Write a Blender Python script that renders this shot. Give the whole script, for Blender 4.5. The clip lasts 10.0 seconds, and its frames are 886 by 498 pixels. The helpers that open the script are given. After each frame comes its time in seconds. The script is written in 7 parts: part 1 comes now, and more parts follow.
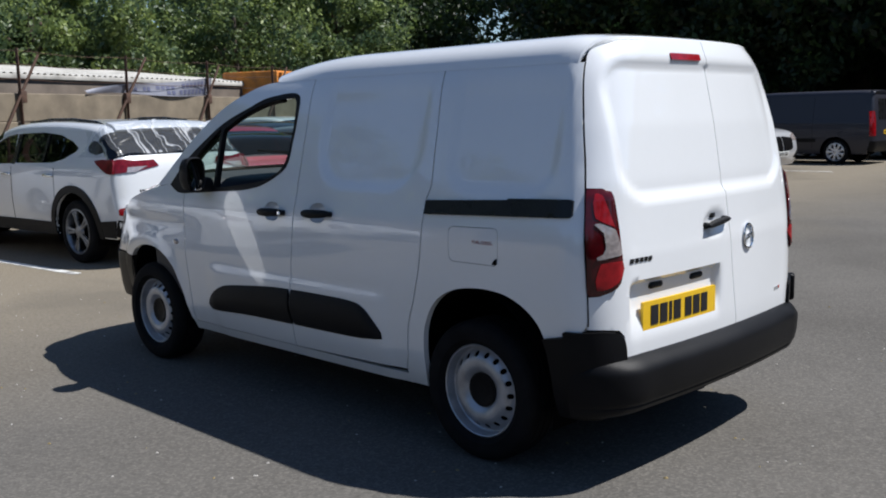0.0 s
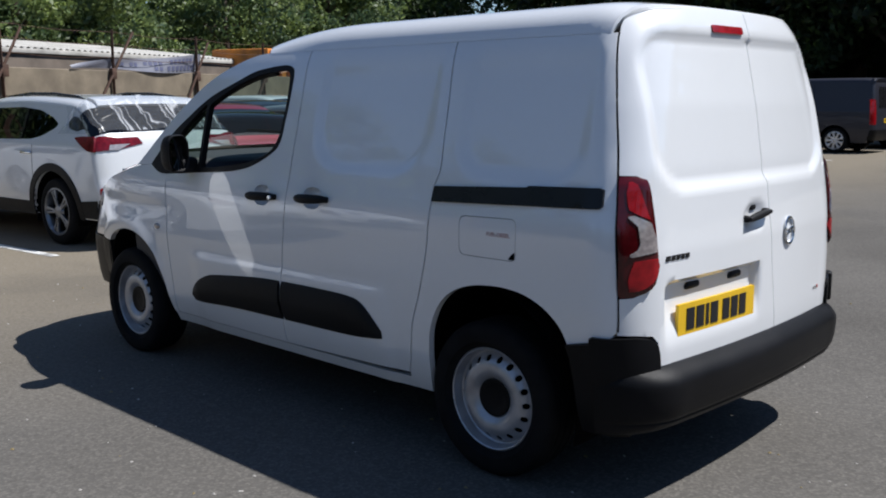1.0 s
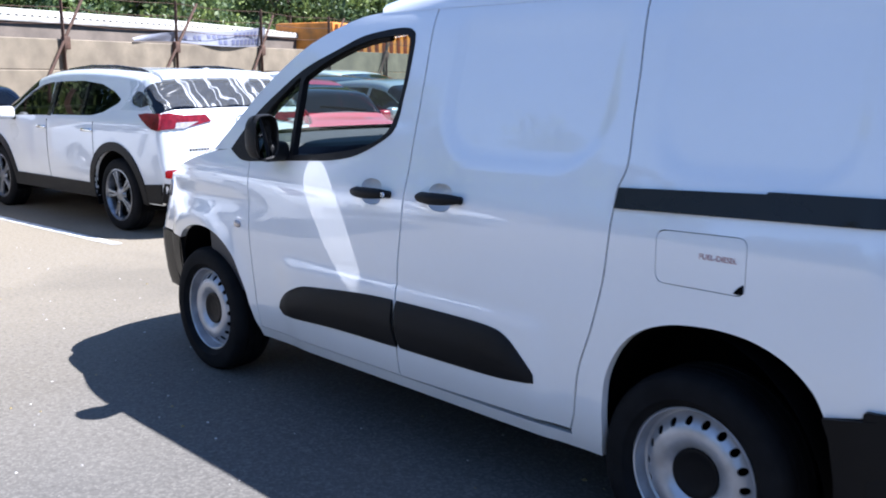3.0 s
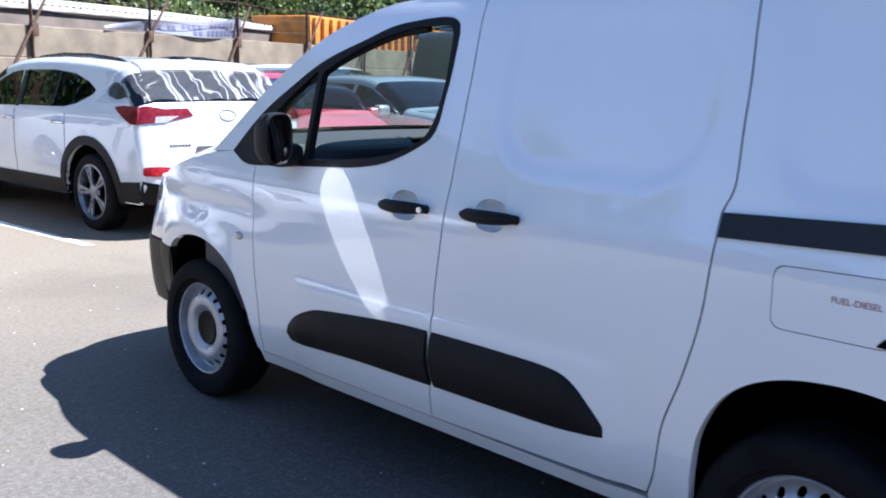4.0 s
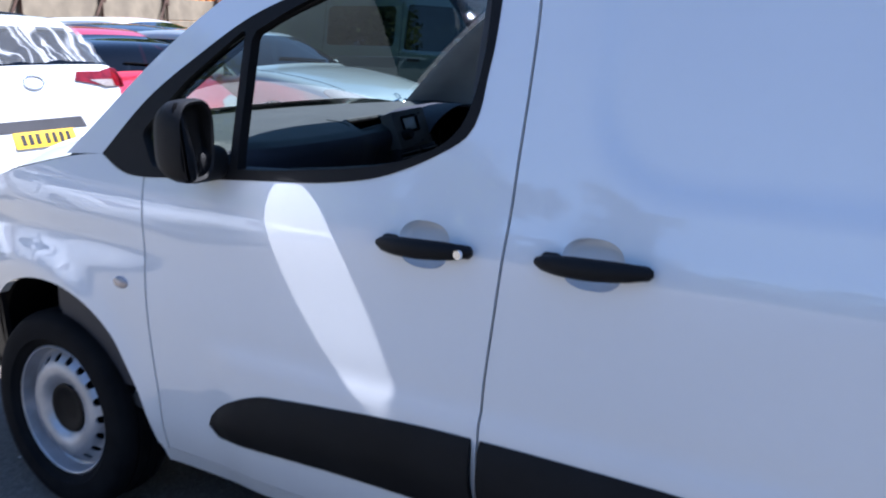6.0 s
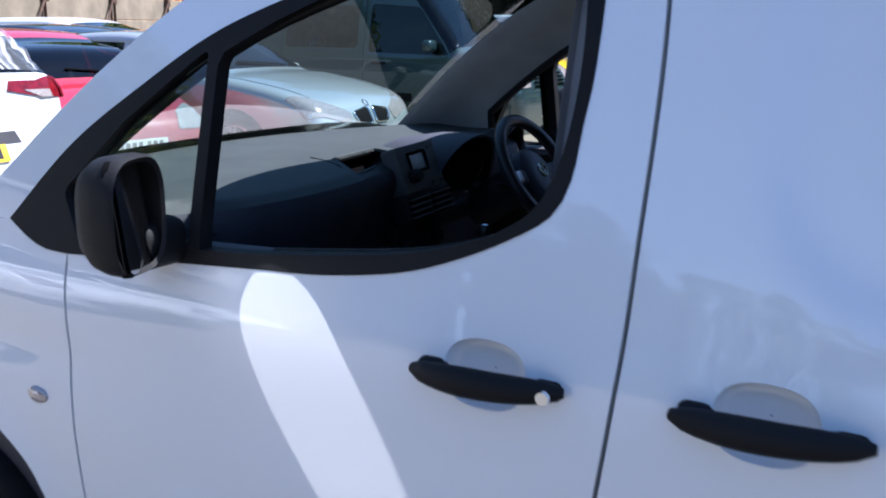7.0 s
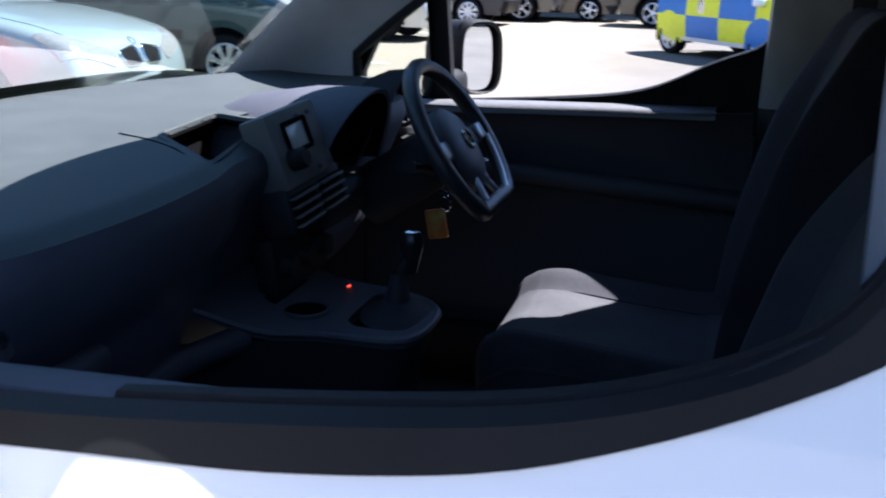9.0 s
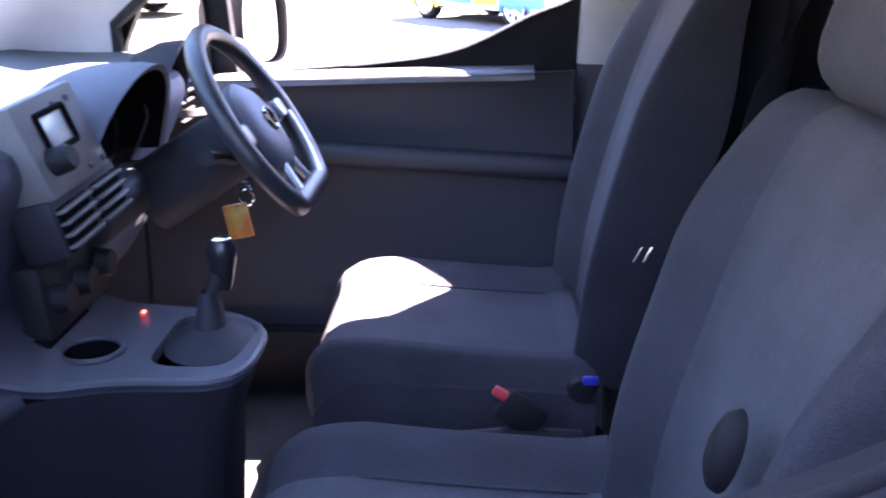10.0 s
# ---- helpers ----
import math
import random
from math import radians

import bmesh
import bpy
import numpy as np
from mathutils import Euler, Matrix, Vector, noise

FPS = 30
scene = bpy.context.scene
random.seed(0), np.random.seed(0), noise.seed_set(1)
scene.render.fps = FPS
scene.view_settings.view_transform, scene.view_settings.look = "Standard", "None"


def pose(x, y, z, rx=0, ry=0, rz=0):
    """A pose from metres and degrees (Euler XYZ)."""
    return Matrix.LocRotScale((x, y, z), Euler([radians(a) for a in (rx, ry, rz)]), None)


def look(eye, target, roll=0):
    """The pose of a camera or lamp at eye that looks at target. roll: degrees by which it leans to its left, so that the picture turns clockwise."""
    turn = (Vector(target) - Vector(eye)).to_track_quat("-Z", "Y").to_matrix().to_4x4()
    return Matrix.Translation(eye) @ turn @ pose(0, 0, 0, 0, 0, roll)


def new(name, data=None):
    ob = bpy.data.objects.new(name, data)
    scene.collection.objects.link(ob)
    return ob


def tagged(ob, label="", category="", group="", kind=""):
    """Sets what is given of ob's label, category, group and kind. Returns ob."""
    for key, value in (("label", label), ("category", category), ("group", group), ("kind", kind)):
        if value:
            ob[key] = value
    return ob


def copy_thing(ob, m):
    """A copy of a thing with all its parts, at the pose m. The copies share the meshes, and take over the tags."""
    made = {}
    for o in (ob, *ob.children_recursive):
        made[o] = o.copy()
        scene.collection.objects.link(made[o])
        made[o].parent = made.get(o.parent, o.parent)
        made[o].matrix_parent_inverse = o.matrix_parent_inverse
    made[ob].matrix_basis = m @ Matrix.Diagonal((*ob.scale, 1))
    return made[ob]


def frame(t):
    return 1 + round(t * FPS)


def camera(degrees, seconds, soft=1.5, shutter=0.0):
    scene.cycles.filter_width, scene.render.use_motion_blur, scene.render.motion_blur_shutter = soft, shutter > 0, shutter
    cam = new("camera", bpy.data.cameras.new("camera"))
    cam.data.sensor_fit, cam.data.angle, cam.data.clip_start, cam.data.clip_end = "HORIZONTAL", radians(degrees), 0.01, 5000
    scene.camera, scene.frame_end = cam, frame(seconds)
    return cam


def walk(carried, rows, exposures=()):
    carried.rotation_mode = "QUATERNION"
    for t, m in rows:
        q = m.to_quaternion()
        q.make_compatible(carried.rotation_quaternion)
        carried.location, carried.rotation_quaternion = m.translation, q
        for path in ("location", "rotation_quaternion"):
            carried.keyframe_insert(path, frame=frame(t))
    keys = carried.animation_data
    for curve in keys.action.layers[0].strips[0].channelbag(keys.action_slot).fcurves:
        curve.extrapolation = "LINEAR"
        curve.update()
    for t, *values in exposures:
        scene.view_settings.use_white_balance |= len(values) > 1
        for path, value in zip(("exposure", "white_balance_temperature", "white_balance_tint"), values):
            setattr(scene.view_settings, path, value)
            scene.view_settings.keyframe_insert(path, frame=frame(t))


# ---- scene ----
cam = camera(50.2, 10.0, soft=1.9, shutter=0.4)
PATH = [
    (0, (-2.691, 3.817, 1.498), (-1.308, 2.399, 1.221), -1.2),
    (0.5, (-2.55, 3.732, 1.476), (-1.177, 2.307, 1.18), -0.7),
    (1, (-2.334, 3.566, 1.474), (-0.971, 2.136, 1.161), -0.3),
    (1.5, (-2.166, 3.47, 1.471), (-0.769, 2.081, 1.126), -0.0),
    (2, (-1.877, 3.37, 1.458), (-0.477, 1.985, 1.11), 0.6),
    (2.5, (-1.651, 3.296, 1.462), (-0.234, 1.93, 1.106), 0.1),
    (3, (-1.399, 3.148, 1.456), (0.038, 1.804, 1.097), -0.0),
    (4.5, (-0.565, 2.929, 1.446), (0.769, 1.486, 1.069), 1.9),
    (5, (-0.239, 2.809, 1.423), (1.014, 1.309, 0.997), 0.7),
    (5.5, (0.012, 2.688, 1.442), (1.185, 1.13, 0.995), -0.0),
    (6, (0.322, 2.493, 1.465), (1.38, 0.858, 1.01), 0.7),
    (6.2, (0.44, 2.408, 1.489), (1.455, 0.747, 1.03), 0.6),
    (7.3, (0.916, 1.895, 1.507), (1.89, 0.21, 1.044), 0.7),
    (7.5, (0.967, 1.839, 1.515), (1.931, 0.155, 1.032), 0.9),
    (8, (1.16, 1.642, 1.486), (2.011, -0.09, 0.958), 1.7),
    (8.5, (1.314, 1.505, 1.462), (2.015, -0.285, 0.914), 1.9),
    (9, (1.441, 1.364, 1.432), (1.964, -0.479, 0.857), 1.5),
    (9.5, (1.531, 1.225, 1.413), (1.802, -0.661, 0.805), 0.7),
    (10, (1.571, 1.127, 1.39), (1.622, -0.773, 0.766), 0.2),
]
walk(cam, [(t, look(eye, target, roll)) for t, eye, target, roll in PATH],
     exposures=[(0.0, 0.39, 6200, 10), (1.4, 0.33, 6110, 11), (2.0, 0.84, 5950, 12), (2.5, 1.42, 5800, 13), (3.0, 1.74, 5750, 14), (3.6, 1.72, 5720, 14), (4.5, 1.66, 5680, 15), (6.0, 1.66, 5650, 15), (7.5, 1.68, 5720, 16), (8.6, 1.96, 5780, 16), (9.0, 2.44, 5850, 16), (9.3, 3.90, 6200, 21), (9.6, 5.25, 6600, 30), (10.0, 5.80, 6850, 40)])

# ---- world and sun ----
SUN_TO = Vector((-0.46, -0.44, 1.0)).normalized()
world = bpy.data.worlds.new("sky")
scene.world = world
world.use_nodes = True
sky = world.node_tree.nodes.new("ShaderNodeTexSky")
sky.sky_type, sky.sun_disc = "NISHITA", False
sky.sun_elevation, sky.sun_rotation = math.asin(SUN_TO.z), math.atan2(SUN_TO.x, SUN_TO.y)
sky.air_density, sky.dust_density, sky.ozone_density = 1.0, 0.1, 3.5
world.node_tree.nodes["Background"].inputs["Strength"].default_value = 0.078
world.node_tree.links.new(sky.outputs[0], world.node_tree.nodes["Background"].inputs["Color"])
sun = new("sun", bpy.data.lights.new("sun", "SUN"))
sun.data.energy, sun.data.angle, sun.data.color = 5.0, radians(0.53), (1.0, 0.96, 0.90)
sun.matrix_world = look(SUN_TO * 60, (0, 0, 0))

# ---- materials ----
def material(name, color, rough=0.5, metal=0.0, grain=0.0, scale=8.0, bump=0.0, bump_scale=200.0, coat=0.0, spec=0.5, second=None, mix=0.0):
    """A surface with colour that drifts over large patches and fine grain, and a fine relief."""
    m = bpy.data.materials.new(name)
    m.use_nodes = True
    nt, b = m.node_tree, m.node_tree.nodes["Principled BSDF"]
    b.inputs["Roughness"].default_value, b.inputs["Metallic"].default_value = rough, metal
    b.inputs["Coat Weight"].default_value, b.inputs["Coat Roughness"].default_value = coat, 0.02
    b.inputs["Coat IOR"].default_value = 1.7
    b.inputs["Specular IOR Level"].default_value = spec
    co = nt.nodes.new("ShaderNodeTexCoord")
    def noise_at(s, detail=4.0):
        n = nt.nodes.new("ShaderNodeTexNoise")
        n.inputs["Scale"].default_value, n.inputs["Detail"].default_value = s, detail
        nt.links.new(co.outputs["Object"], n.inputs["Vector"])
        return n
    def mixed(fac, a, bb):
        x = nt.nodes.new("ShaderNodeMix")
        x.data_type = "RGBA"
        for sock, v in ((x.inputs[0], fac), (x.inputs[6], a), (x.inputs[7], bb)):
            if hasattr(v, "is_output"):
                nt.links.new(v, sock)
            else:
                sock.default_value = v
        return x.outputs[2]
    c = (*color, 1)
    out = c
    if grain:
        big, fine = noise_at(scale), noise_at(scale * 22)
        lo, hi = (*[v * (1 - grain) for v in color], 1), (*[min(1, v * (1 + grain)) for v in color], 1)
        r = nt.nodes.new("ShaderNodeMapRange")
        r.inputs[1].default_value, r.inputs[2].default_value = 0.3, 0.7
        nt.links.new(big.outputs[0], r.inputs[0])
        out = mixed(r.outputs[0], lo, hi)
        r2 = nt.nodes.new("ShaderNodeMapRange")
        r2.inputs[1].default_value, r2.inputs[2].default_value, r2.inputs[4].default_value = 0.35, 0.65, grain
        nt.links.new(fine.outputs[0], r2.inputs[0])
        out = mixed(r2.outputs[0], out, (*[v * 0.72 for v in color], 1))
        rr = nt.nodes.new("ShaderNodeMapRange")
        rr.inputs[3].default_value, rr.inputs[4].default_value = max(0, rough - min(0.08, grain * 0.5)), min(1, rough + min(0.08, grain * 0.5))
        nt.links.new(big.outputs[0], rr.inputs[0])
        nt.links.new(rr.outputs[0], b.inputs["Roughness"])
    if second:
        n = noise_at(scale * 0.6, 8.0)
        r = nt.nodes.new("ShaderNodeMapRange")
        r.inputs[1].default_value, r.inputs[2].default_value, r.inputs[4].default_value = 0.5, 0.68, mix
        nt.links.new(n.outputs[0], r.inputs[0])
        out = mixed(r.outputs[0], out, (*second, 1))
    if out is c:
        b.inputs["Base Color"].default_value = c
    else:
        nt.links.new(out, b.inputs["Base Color"])
    if bump:
        n = noise_at(bump_scale)
        bp = nt.nodes.new("ShaderNodeBump")
        bp.inputs["Strength"].default_value, bp.inputs["Distance"].default_value = bump, 0.002
        nt.links.new(n.outputs[0], bp.inputs["Height"])
        nt.links.new(bp.outputs[0], b.inputs["Normal"])
    return m

def glass(name, tint, gloss=0.06, rough=0.0):
    """A thin pane: tinted see-through with mirror gloss that grows at a slant."""
    m = bpy.data.materials.new(name)
    m.use_nodes = True
    nt = m.node_tree
    nt.nodes.clear()
    out, t, g, x = (nt.nodes.new("ShaderNode" + k) for k in ("OutputMaterial", "BsdfTransparent", "BsdfGlossy", "MixShader"))
    f = nt.nodes.new("ShaderNodeLayerWeight")
    f.inputs["Blend"].default_value = 0.5
    p5 = nt.nodes.new("ShaderNodeMath")
    p5.operation = "POWER"
    p5.inputs[1].default_value = 4.5
    nt.links.new(f.outputs["Facing"], p5.inputs[0])
    t.inputs[0].default_value = (*tint, 1)
    g.inputs["Roughness"].default_value = rough
    k = nt.nodes.new("ShaderNodeMath")
    k.operation = "ADD"
    k.inputs[1].default_value = gloss
    nt.links.new(p5.outputs[0], k.inputs[0])
    nt.links.new(k.outputs[0], x.inputs[0])
    nt.links.new(t.outputs[0], x.inputs[1])
    nt.links.new(g.outputs[0], x.inputs[2])
    nt.links.new(x.outputs[0], out.inputs[0])
    return m

WHITE = material("van_white_paint", (0.80, 0.81, 0.82), 0.30, grain=0.025, scale=1.5, coat=1.0)
PLASTIC = material("black_grained_plastic", (0.011, 0.011, 0.012), 0.55, grain=0.25, scale=6, bump=0.35, bump_scale=1100, spec=0.16)
BUMPER = material("weathered_bumper_plastic", (0.0075, 0.0075, 0.0085), 0.42, grain=0.25, scale=5, bump=0.25, bump_scale=900, spec=0.13)
GLOSSBLACK = material("gloss_black_trim", (0.010, 0.010, 0.011), 0.28, coat=0.0, spec=0.35, grain=0.2, scale=9)
# near-black for black parts, and for shade put into gaps, arches and recesses
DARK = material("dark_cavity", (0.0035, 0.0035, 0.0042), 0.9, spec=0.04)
RUBBER = material("tyre_rubber", (0.009, 0.009, 0.010), 0.8, grain=0.3, scale=14, bump=0.4, bump_scale=260, second=(0.018, 0.017, 0.016), mix=0.3, spec=0.10)
STEEL = material("silver_wheel_paint", (0.46, 0.47, 0.50), 0.36, metal=0.5, grain=0.14, scale=12, bump=0.08, second=(0.16, 0.13, 0.11), mix=0.4)
ALLOY = material("machined_alloy", (0.62, 0.63, 0.65), 0.28, metal=0.8, grain=0.08, scale=10)
CHROME = material("chrome", (0.82, 0.83, 0.84), 0.08, metal=1.0)
MIRROR = material("mirror_glass", (0.86, 0.88, 0.9), 0.01, metal=1.0)
REDLENS = material("red_lamp_lens", (0.27, 0.006, 0.010), 0.10, coat=0.0, spec=0.45, grain=0.25, scale=30)
DARKLENS = material("dark_red_lamp_lens", (0.06, 0.003, 0.005), 0.10, coat=0.0, grain=0.3, scale=25)
CLEARLENS = material("clear_lamp_lens", (0.42, 0.37, 0.36), 0.12, metal=0.35, coat=0.8, grain=0.3, scale=60)
YELLOW = material("yellow_plate", (0.78, 0.48, 0.015), 0.42, grain=0.05, scale=20)
PLATEWHITE = material("white_plate", (0.75, 0.76, 0.74), 0.4, grain=0.05, scale=20)
INK = material("plate_black", (0.012, 0.012, 0.014), 0.4)
SCREEN = glass("windscreen_glass", (0.48, 0.60, 0.57), 0.07)
PANE = glass("clear_side_glass", (0.74, 0.80, 0.77), 0.06)
TINT = glass("tinted_car_glass", (0.07, 0.085, 0.095), 0.06)
DASH = material("soft_dash_plastic", (0.046, 0.048, 0.064), 0.6, grain=0.12, scale=9, bump=0.5, bump_scale=700)
TRIM = material("dark_interior_trim", (0.038, 0.038, 0.045), 0.6, grain=0.15, scale=7, bump=0.4, bump_scale=600)
GREYTRIM = material("light_grey_interior_trim", (0.33, 0.33, 0.33), 0.7, grain=0.1, scale=9, bump=0.3, bump_scale=500)
FABRIC = material("grey_seat_fabric", (0.060, 0.060, 0.066), 0.92, grain=0.3, scale=5, bump=0.9, bump_scale=420, spec=0.2)
FABRICDARK = material("black_seat_fabric", (0.036, 0.036, 0.042), 0.95, grain=0.3, scale=6, bump=0.9, bump_scale=420, spec=0.2)
CARPET = material("cab_floor_mat", (0.050, 0.047, 0.046), 0.95, grain=0.4, scale=10, bump=0.8, bump_scale=300)

# ---- building helpers ----
from mathutils.geometry import delaunay_2d_cdt

def thing(name, label, category, group="", at=(0, 0, 0), turn=0.0):
    """A top-level thing: an Empty at its base."""
    ob = new(name)
    ob.matrix_basis = pose(*at, 0, 0, turn)
    ob.empty_display_size = 0.1
    return tagged(ob, label, category, group)

def part(name, geo, mat, parent=None, label="", sharp=40, smooth=True):
    """Links a bmesh or (verts, faces) as one mesh object under a thing or a part."""
    me = bpy.data.meshes.new(name)
    if isinstance(geo, tuple):
        v, f = geo
        me.from_pydata([tuple(map(float, p)) for p in v], [], [tuple(int(i) for i in q) for q in f])
    else:
        geo.to_mesh(me)
        geo.free()
    me.materials.append(mat)
    if smooth:
        me.polygons.foreach_set("use_smooth", [True] * len(me.polygons))
        me.set_sharp_from_angle(angle=radians(sharp))
    me.update()
    ob = new(name, me)
    if parent:
        ob.parent = parent
    return tagged(ob, label)

def join(*geos):
    v, f = [], []
    for a, b in geos:
        n = len(v)
        v += [tuple(p) for p in a]
        f += [tuple(i + n for i in q) for q in b]
    return v, f

def moved(geo, m):
    return [tuple(m @ Vector(p)) for p in geo[0]], geo[1]

def flipped(geo):
    """The same on the other side of y = 0."""
    return [(p[0], -p[1], p[2]) for p in geo[0]], [tuple(reversed(q)) for q in geo[1]]

def block(size, at=(0, 0, 0), bevel=0.01, seg=2, rot=(0, 0, 0)):
    """A box with rounded edges."""
    bm = bmesh.new()
    bmesh.ops.create_cube(bm, size=1.0)
    bmesh.ops.scale(bm, vec=size, verts=bm.verts)
    if bevel:
        bmesh.ops.bevel(bm, geom=bm.edges[:], offset=min(bevel, min(size) * 0.48), segments=seg, affect="EDGES", profile=0.5)
    bmesh.ops.transform(bm, matrix=pose(*at, *rot), verts=bm.verts)
    bm.verts.index_update()
    geo = [tuple(v.co) for v in bm.verts], [tuple(v.index for v in f.verts) for f in bm.faces]
    bm.free()
    return geo

def lathe(profile, n=40, axis="y"):
    """Turns (radius, along) pairs round an axis."""
    v, f = [], []
    for k in range(n):
        a = 2 * math.pi * k / n
        for r, h in profile:
            p = (r * math.cos(a), h, r * math.sin(a)) if axis == "y" else (r * math.cos(a), r * math.sin(a), h)
            v.append(p)
    m = len(profile)
    for k in range(n):
        for i in range(m - 1):
            a, b = k * m + i, ((k + 1) % n) * m + i
            f.append((a, b, b + 1, a + 1))
    return v, f

def tube(points, radius, n=8, closed=False):
    """A round bar along a line of points; radius may be a list."""
    pts = [Vector(p) for p in points]
    rad = [float(r) for r in radius] if isinstance(radius, (list, tuple)) else [float(radius)] * len(pts)
    v, f, up = [], [], Vector((0, 0, 1))
    m = len(pts)
    for i, p in enumerate(pts):
        d = (pts[(i + 1) % m] - pts[i - 1]) if closed or 0 < i < m - 1 else (pts[1] - pts[0] if i == 0 else pts[-1] - pts[-2])
        d.normalize()
        a = d.cross(up if abs(d.z) < 0.95 else Vector((1, 0, 0))).normalized()
        b = d.cross(a)
        v += [tuple(p + rad[i] * (math.cos(2 * math.pi * k / n) * a + math.sin(2 * math.pi * k / n) * b)) for k in range(n)]
    for i in range(m if closed else m - 1):
        j = (i + 1) % m
        f += [(i * n + k, i * n + (k + 1) % n, j * n + (k + 1) % n, j * n + k) for k in range(n)]
    if not closed:
        f += [tuple(reversed(range(n))), tuple(range((m - 1) * n, m * n))]
    return v, f

def sheet(rows):
    """A surface through rows of points, all rows of one length."""
    v = [tuple(p) for r in rows for p in r]
    m = len(rows[0])
    return v, [(i * m + j, i * m + j + 1, (i + 1) * m + j + 1, (i + 1) * m + j) for i in range(len(rows) - 1) for j in range(m - 1)]

def curve(pts, step=0.02):
    """An open smooth line through points, at even small steps."""
    p = np.array(pts, float)
    p = np.vstack([2 * p[0] - p[1], p, 2 * p[-1] - p[-2]])
    out = []
    for i in range(1, len(p) - 2):
        n = max(1, int(np.linalg.norm(p[i + 1] - p[i]) / step))
        t = np.linspace(0, 1, n, endpoint=False)[:, None]
        out.append(0.5 * (2 * p[i] + (p[i + 1] - p[i - 1]) * t + (2 * p[i - 1] - 5 * p[i] + 4 * p[i + 1] - p[i + 2]) * t ** 2
                          + (3 * p[i] - p[i - 1] - 3 * p[i + 1] + p[i + 2]) * t ** 3))
    return [tuple(q) for q in np.vstack(out + [p[-2:-1]])]

def line(pts, step=0.02):
    out = []
    for a, b in zip(pts, pts[1:]):
        a, b = np.array(a, float), np.array(b, float)
        n = max(1, int(np.linalg.norm(b - a) / step))
        out += [tuple(a + (b - a) * k / n) for k in range(n)]
    return out + [tuple(map(float, pts[-1]))]

def rounded(pts, r, seg=5):
    """A closed outline with its corners rounded."""
    p = [Vector((*q, 0)) for q in pts]
    out = []
    for i, c in enumerate(p):
        a, b = p[i - 1] - c, p[(i + 1) % len(p)] - c
        k = min(r, a.length * 0.45, b.length * 0.45)
        s, e = c + a.normalized() * k, c + b.normalized() * k
        for j in range(seg + 1):
            t = j / seg
            q = (1 - t) ** 2 * s + 2 * t * (1 - t) * c + t * t * e
            out.append((q.x, q.y))
    return out

def rect(x0, z0, x1, z1):
    return [(x0, z0), (x1, z0), (x1, z1), (x0, z1)]

def inside(p, poly):
    """Which of the points p lie in the outline."""
    x, y = p[:, 0], p[:, 1]
    hit = np.zeros(len(p), bool)
    q = np.array(poly)
    for (x1, y1), (x2, y2) in zip(q, np.roll(q, -1, 0)):
        if y1 == y2:
            continue
        c = ((y1 > y) != (y2 > y)) & (x < (x2 - x1) * (y - y1) / (y2 - y1) + x1)
        hit ^= c
    return hit

def panel(outer, holes, place, step=0.03, thick=0.012, lift=0.0):
    """A sheet cut to an outline, with holes and folded edges, laid on a surface.
    place(a, b, depth) gives the points of the surface, depth metres below it."""
    loops = []
    for lp in [outer, *holes]:
        closed = line([*lp, lp[0]], step)[:-1]
        keep = [closed[0]]
        for q in closed[1:]:
            if math.dist(q, keep[-1]) > 1e-4:
                keep.append(q)
        loops.append(keep)
    edge = np.array([q for lp in loops for q in lp])
    lo, hi = edge.min(0), edge.max(0)
    gx, gy = np.meshgrid(np.arange(lo[0] + step / 2, hi[0], step), np.arange(lo[1] + step / 2, hi[1], step))
    grid = np.c_[gx.ravel(), gy.ravel()]
    if len(grid):
        ok = inside(grid, loops[0])
        for lp in loops[1:]:
            ok &= ~inside(grid, lp)
        grid = grid[ok]
    if len(grid):
        near = np.full(len(grid), 9.0)
        for e in edge:
            near = np.minimum(near, np.hypot(*(grid - e).T))
        grid = grid[near > step * 0.45]
    pts = np.vstack([edge, grid]) if len(grid) else edge
    edges, n = [], 0
    for lp in loops:
        edges += [(n + i, n + (i + 1) % len(lp)) for i in range(len(lp))]
        n += len(lp)
    vs, _, tris, *_ = delaunay_2d_cdt([Vector(q) for q in pts], edges, [], 0, 1e-6)
    vs = np.array([tuple(q) for q in vs])
    tris = np.array([tuple(t) for t in tris])
    mid = vs[tris].mean(1)
    ok = inside(mid, loops[0])
    for lp in loops[1:]:
        ok &= ~inside(mid, lp)
    tris = tris[ok]
    top = place(vs[:, 0], vs[:, 1], np.full(len(vs), -lift))
    v, f = [tuple(q) for q in top], [tuple(t) for t in tris]
    if thick:
        for lp in loops:
            q = np.array(lp)
            a, b = place(q[:, 0], q[:, 1], np.full(len(q), -lift)), place(q[:, 0], q[:, 1], np.full(len(q), thick - lift))
            n, m = len(v), len(q)
            v += [tuple(p) for p in a] + [tuple(p) for p in b]
            f += [(n + i, n + (i + 1) % m, n + m + (i + 1) % m, n + m + i) for i in range(m)]
    return v, f

def smoothstep(x, a, b):
    t = np.clip((x - a) / (b - a), 0, 1)
    return t * t * (3 - 2 * t)

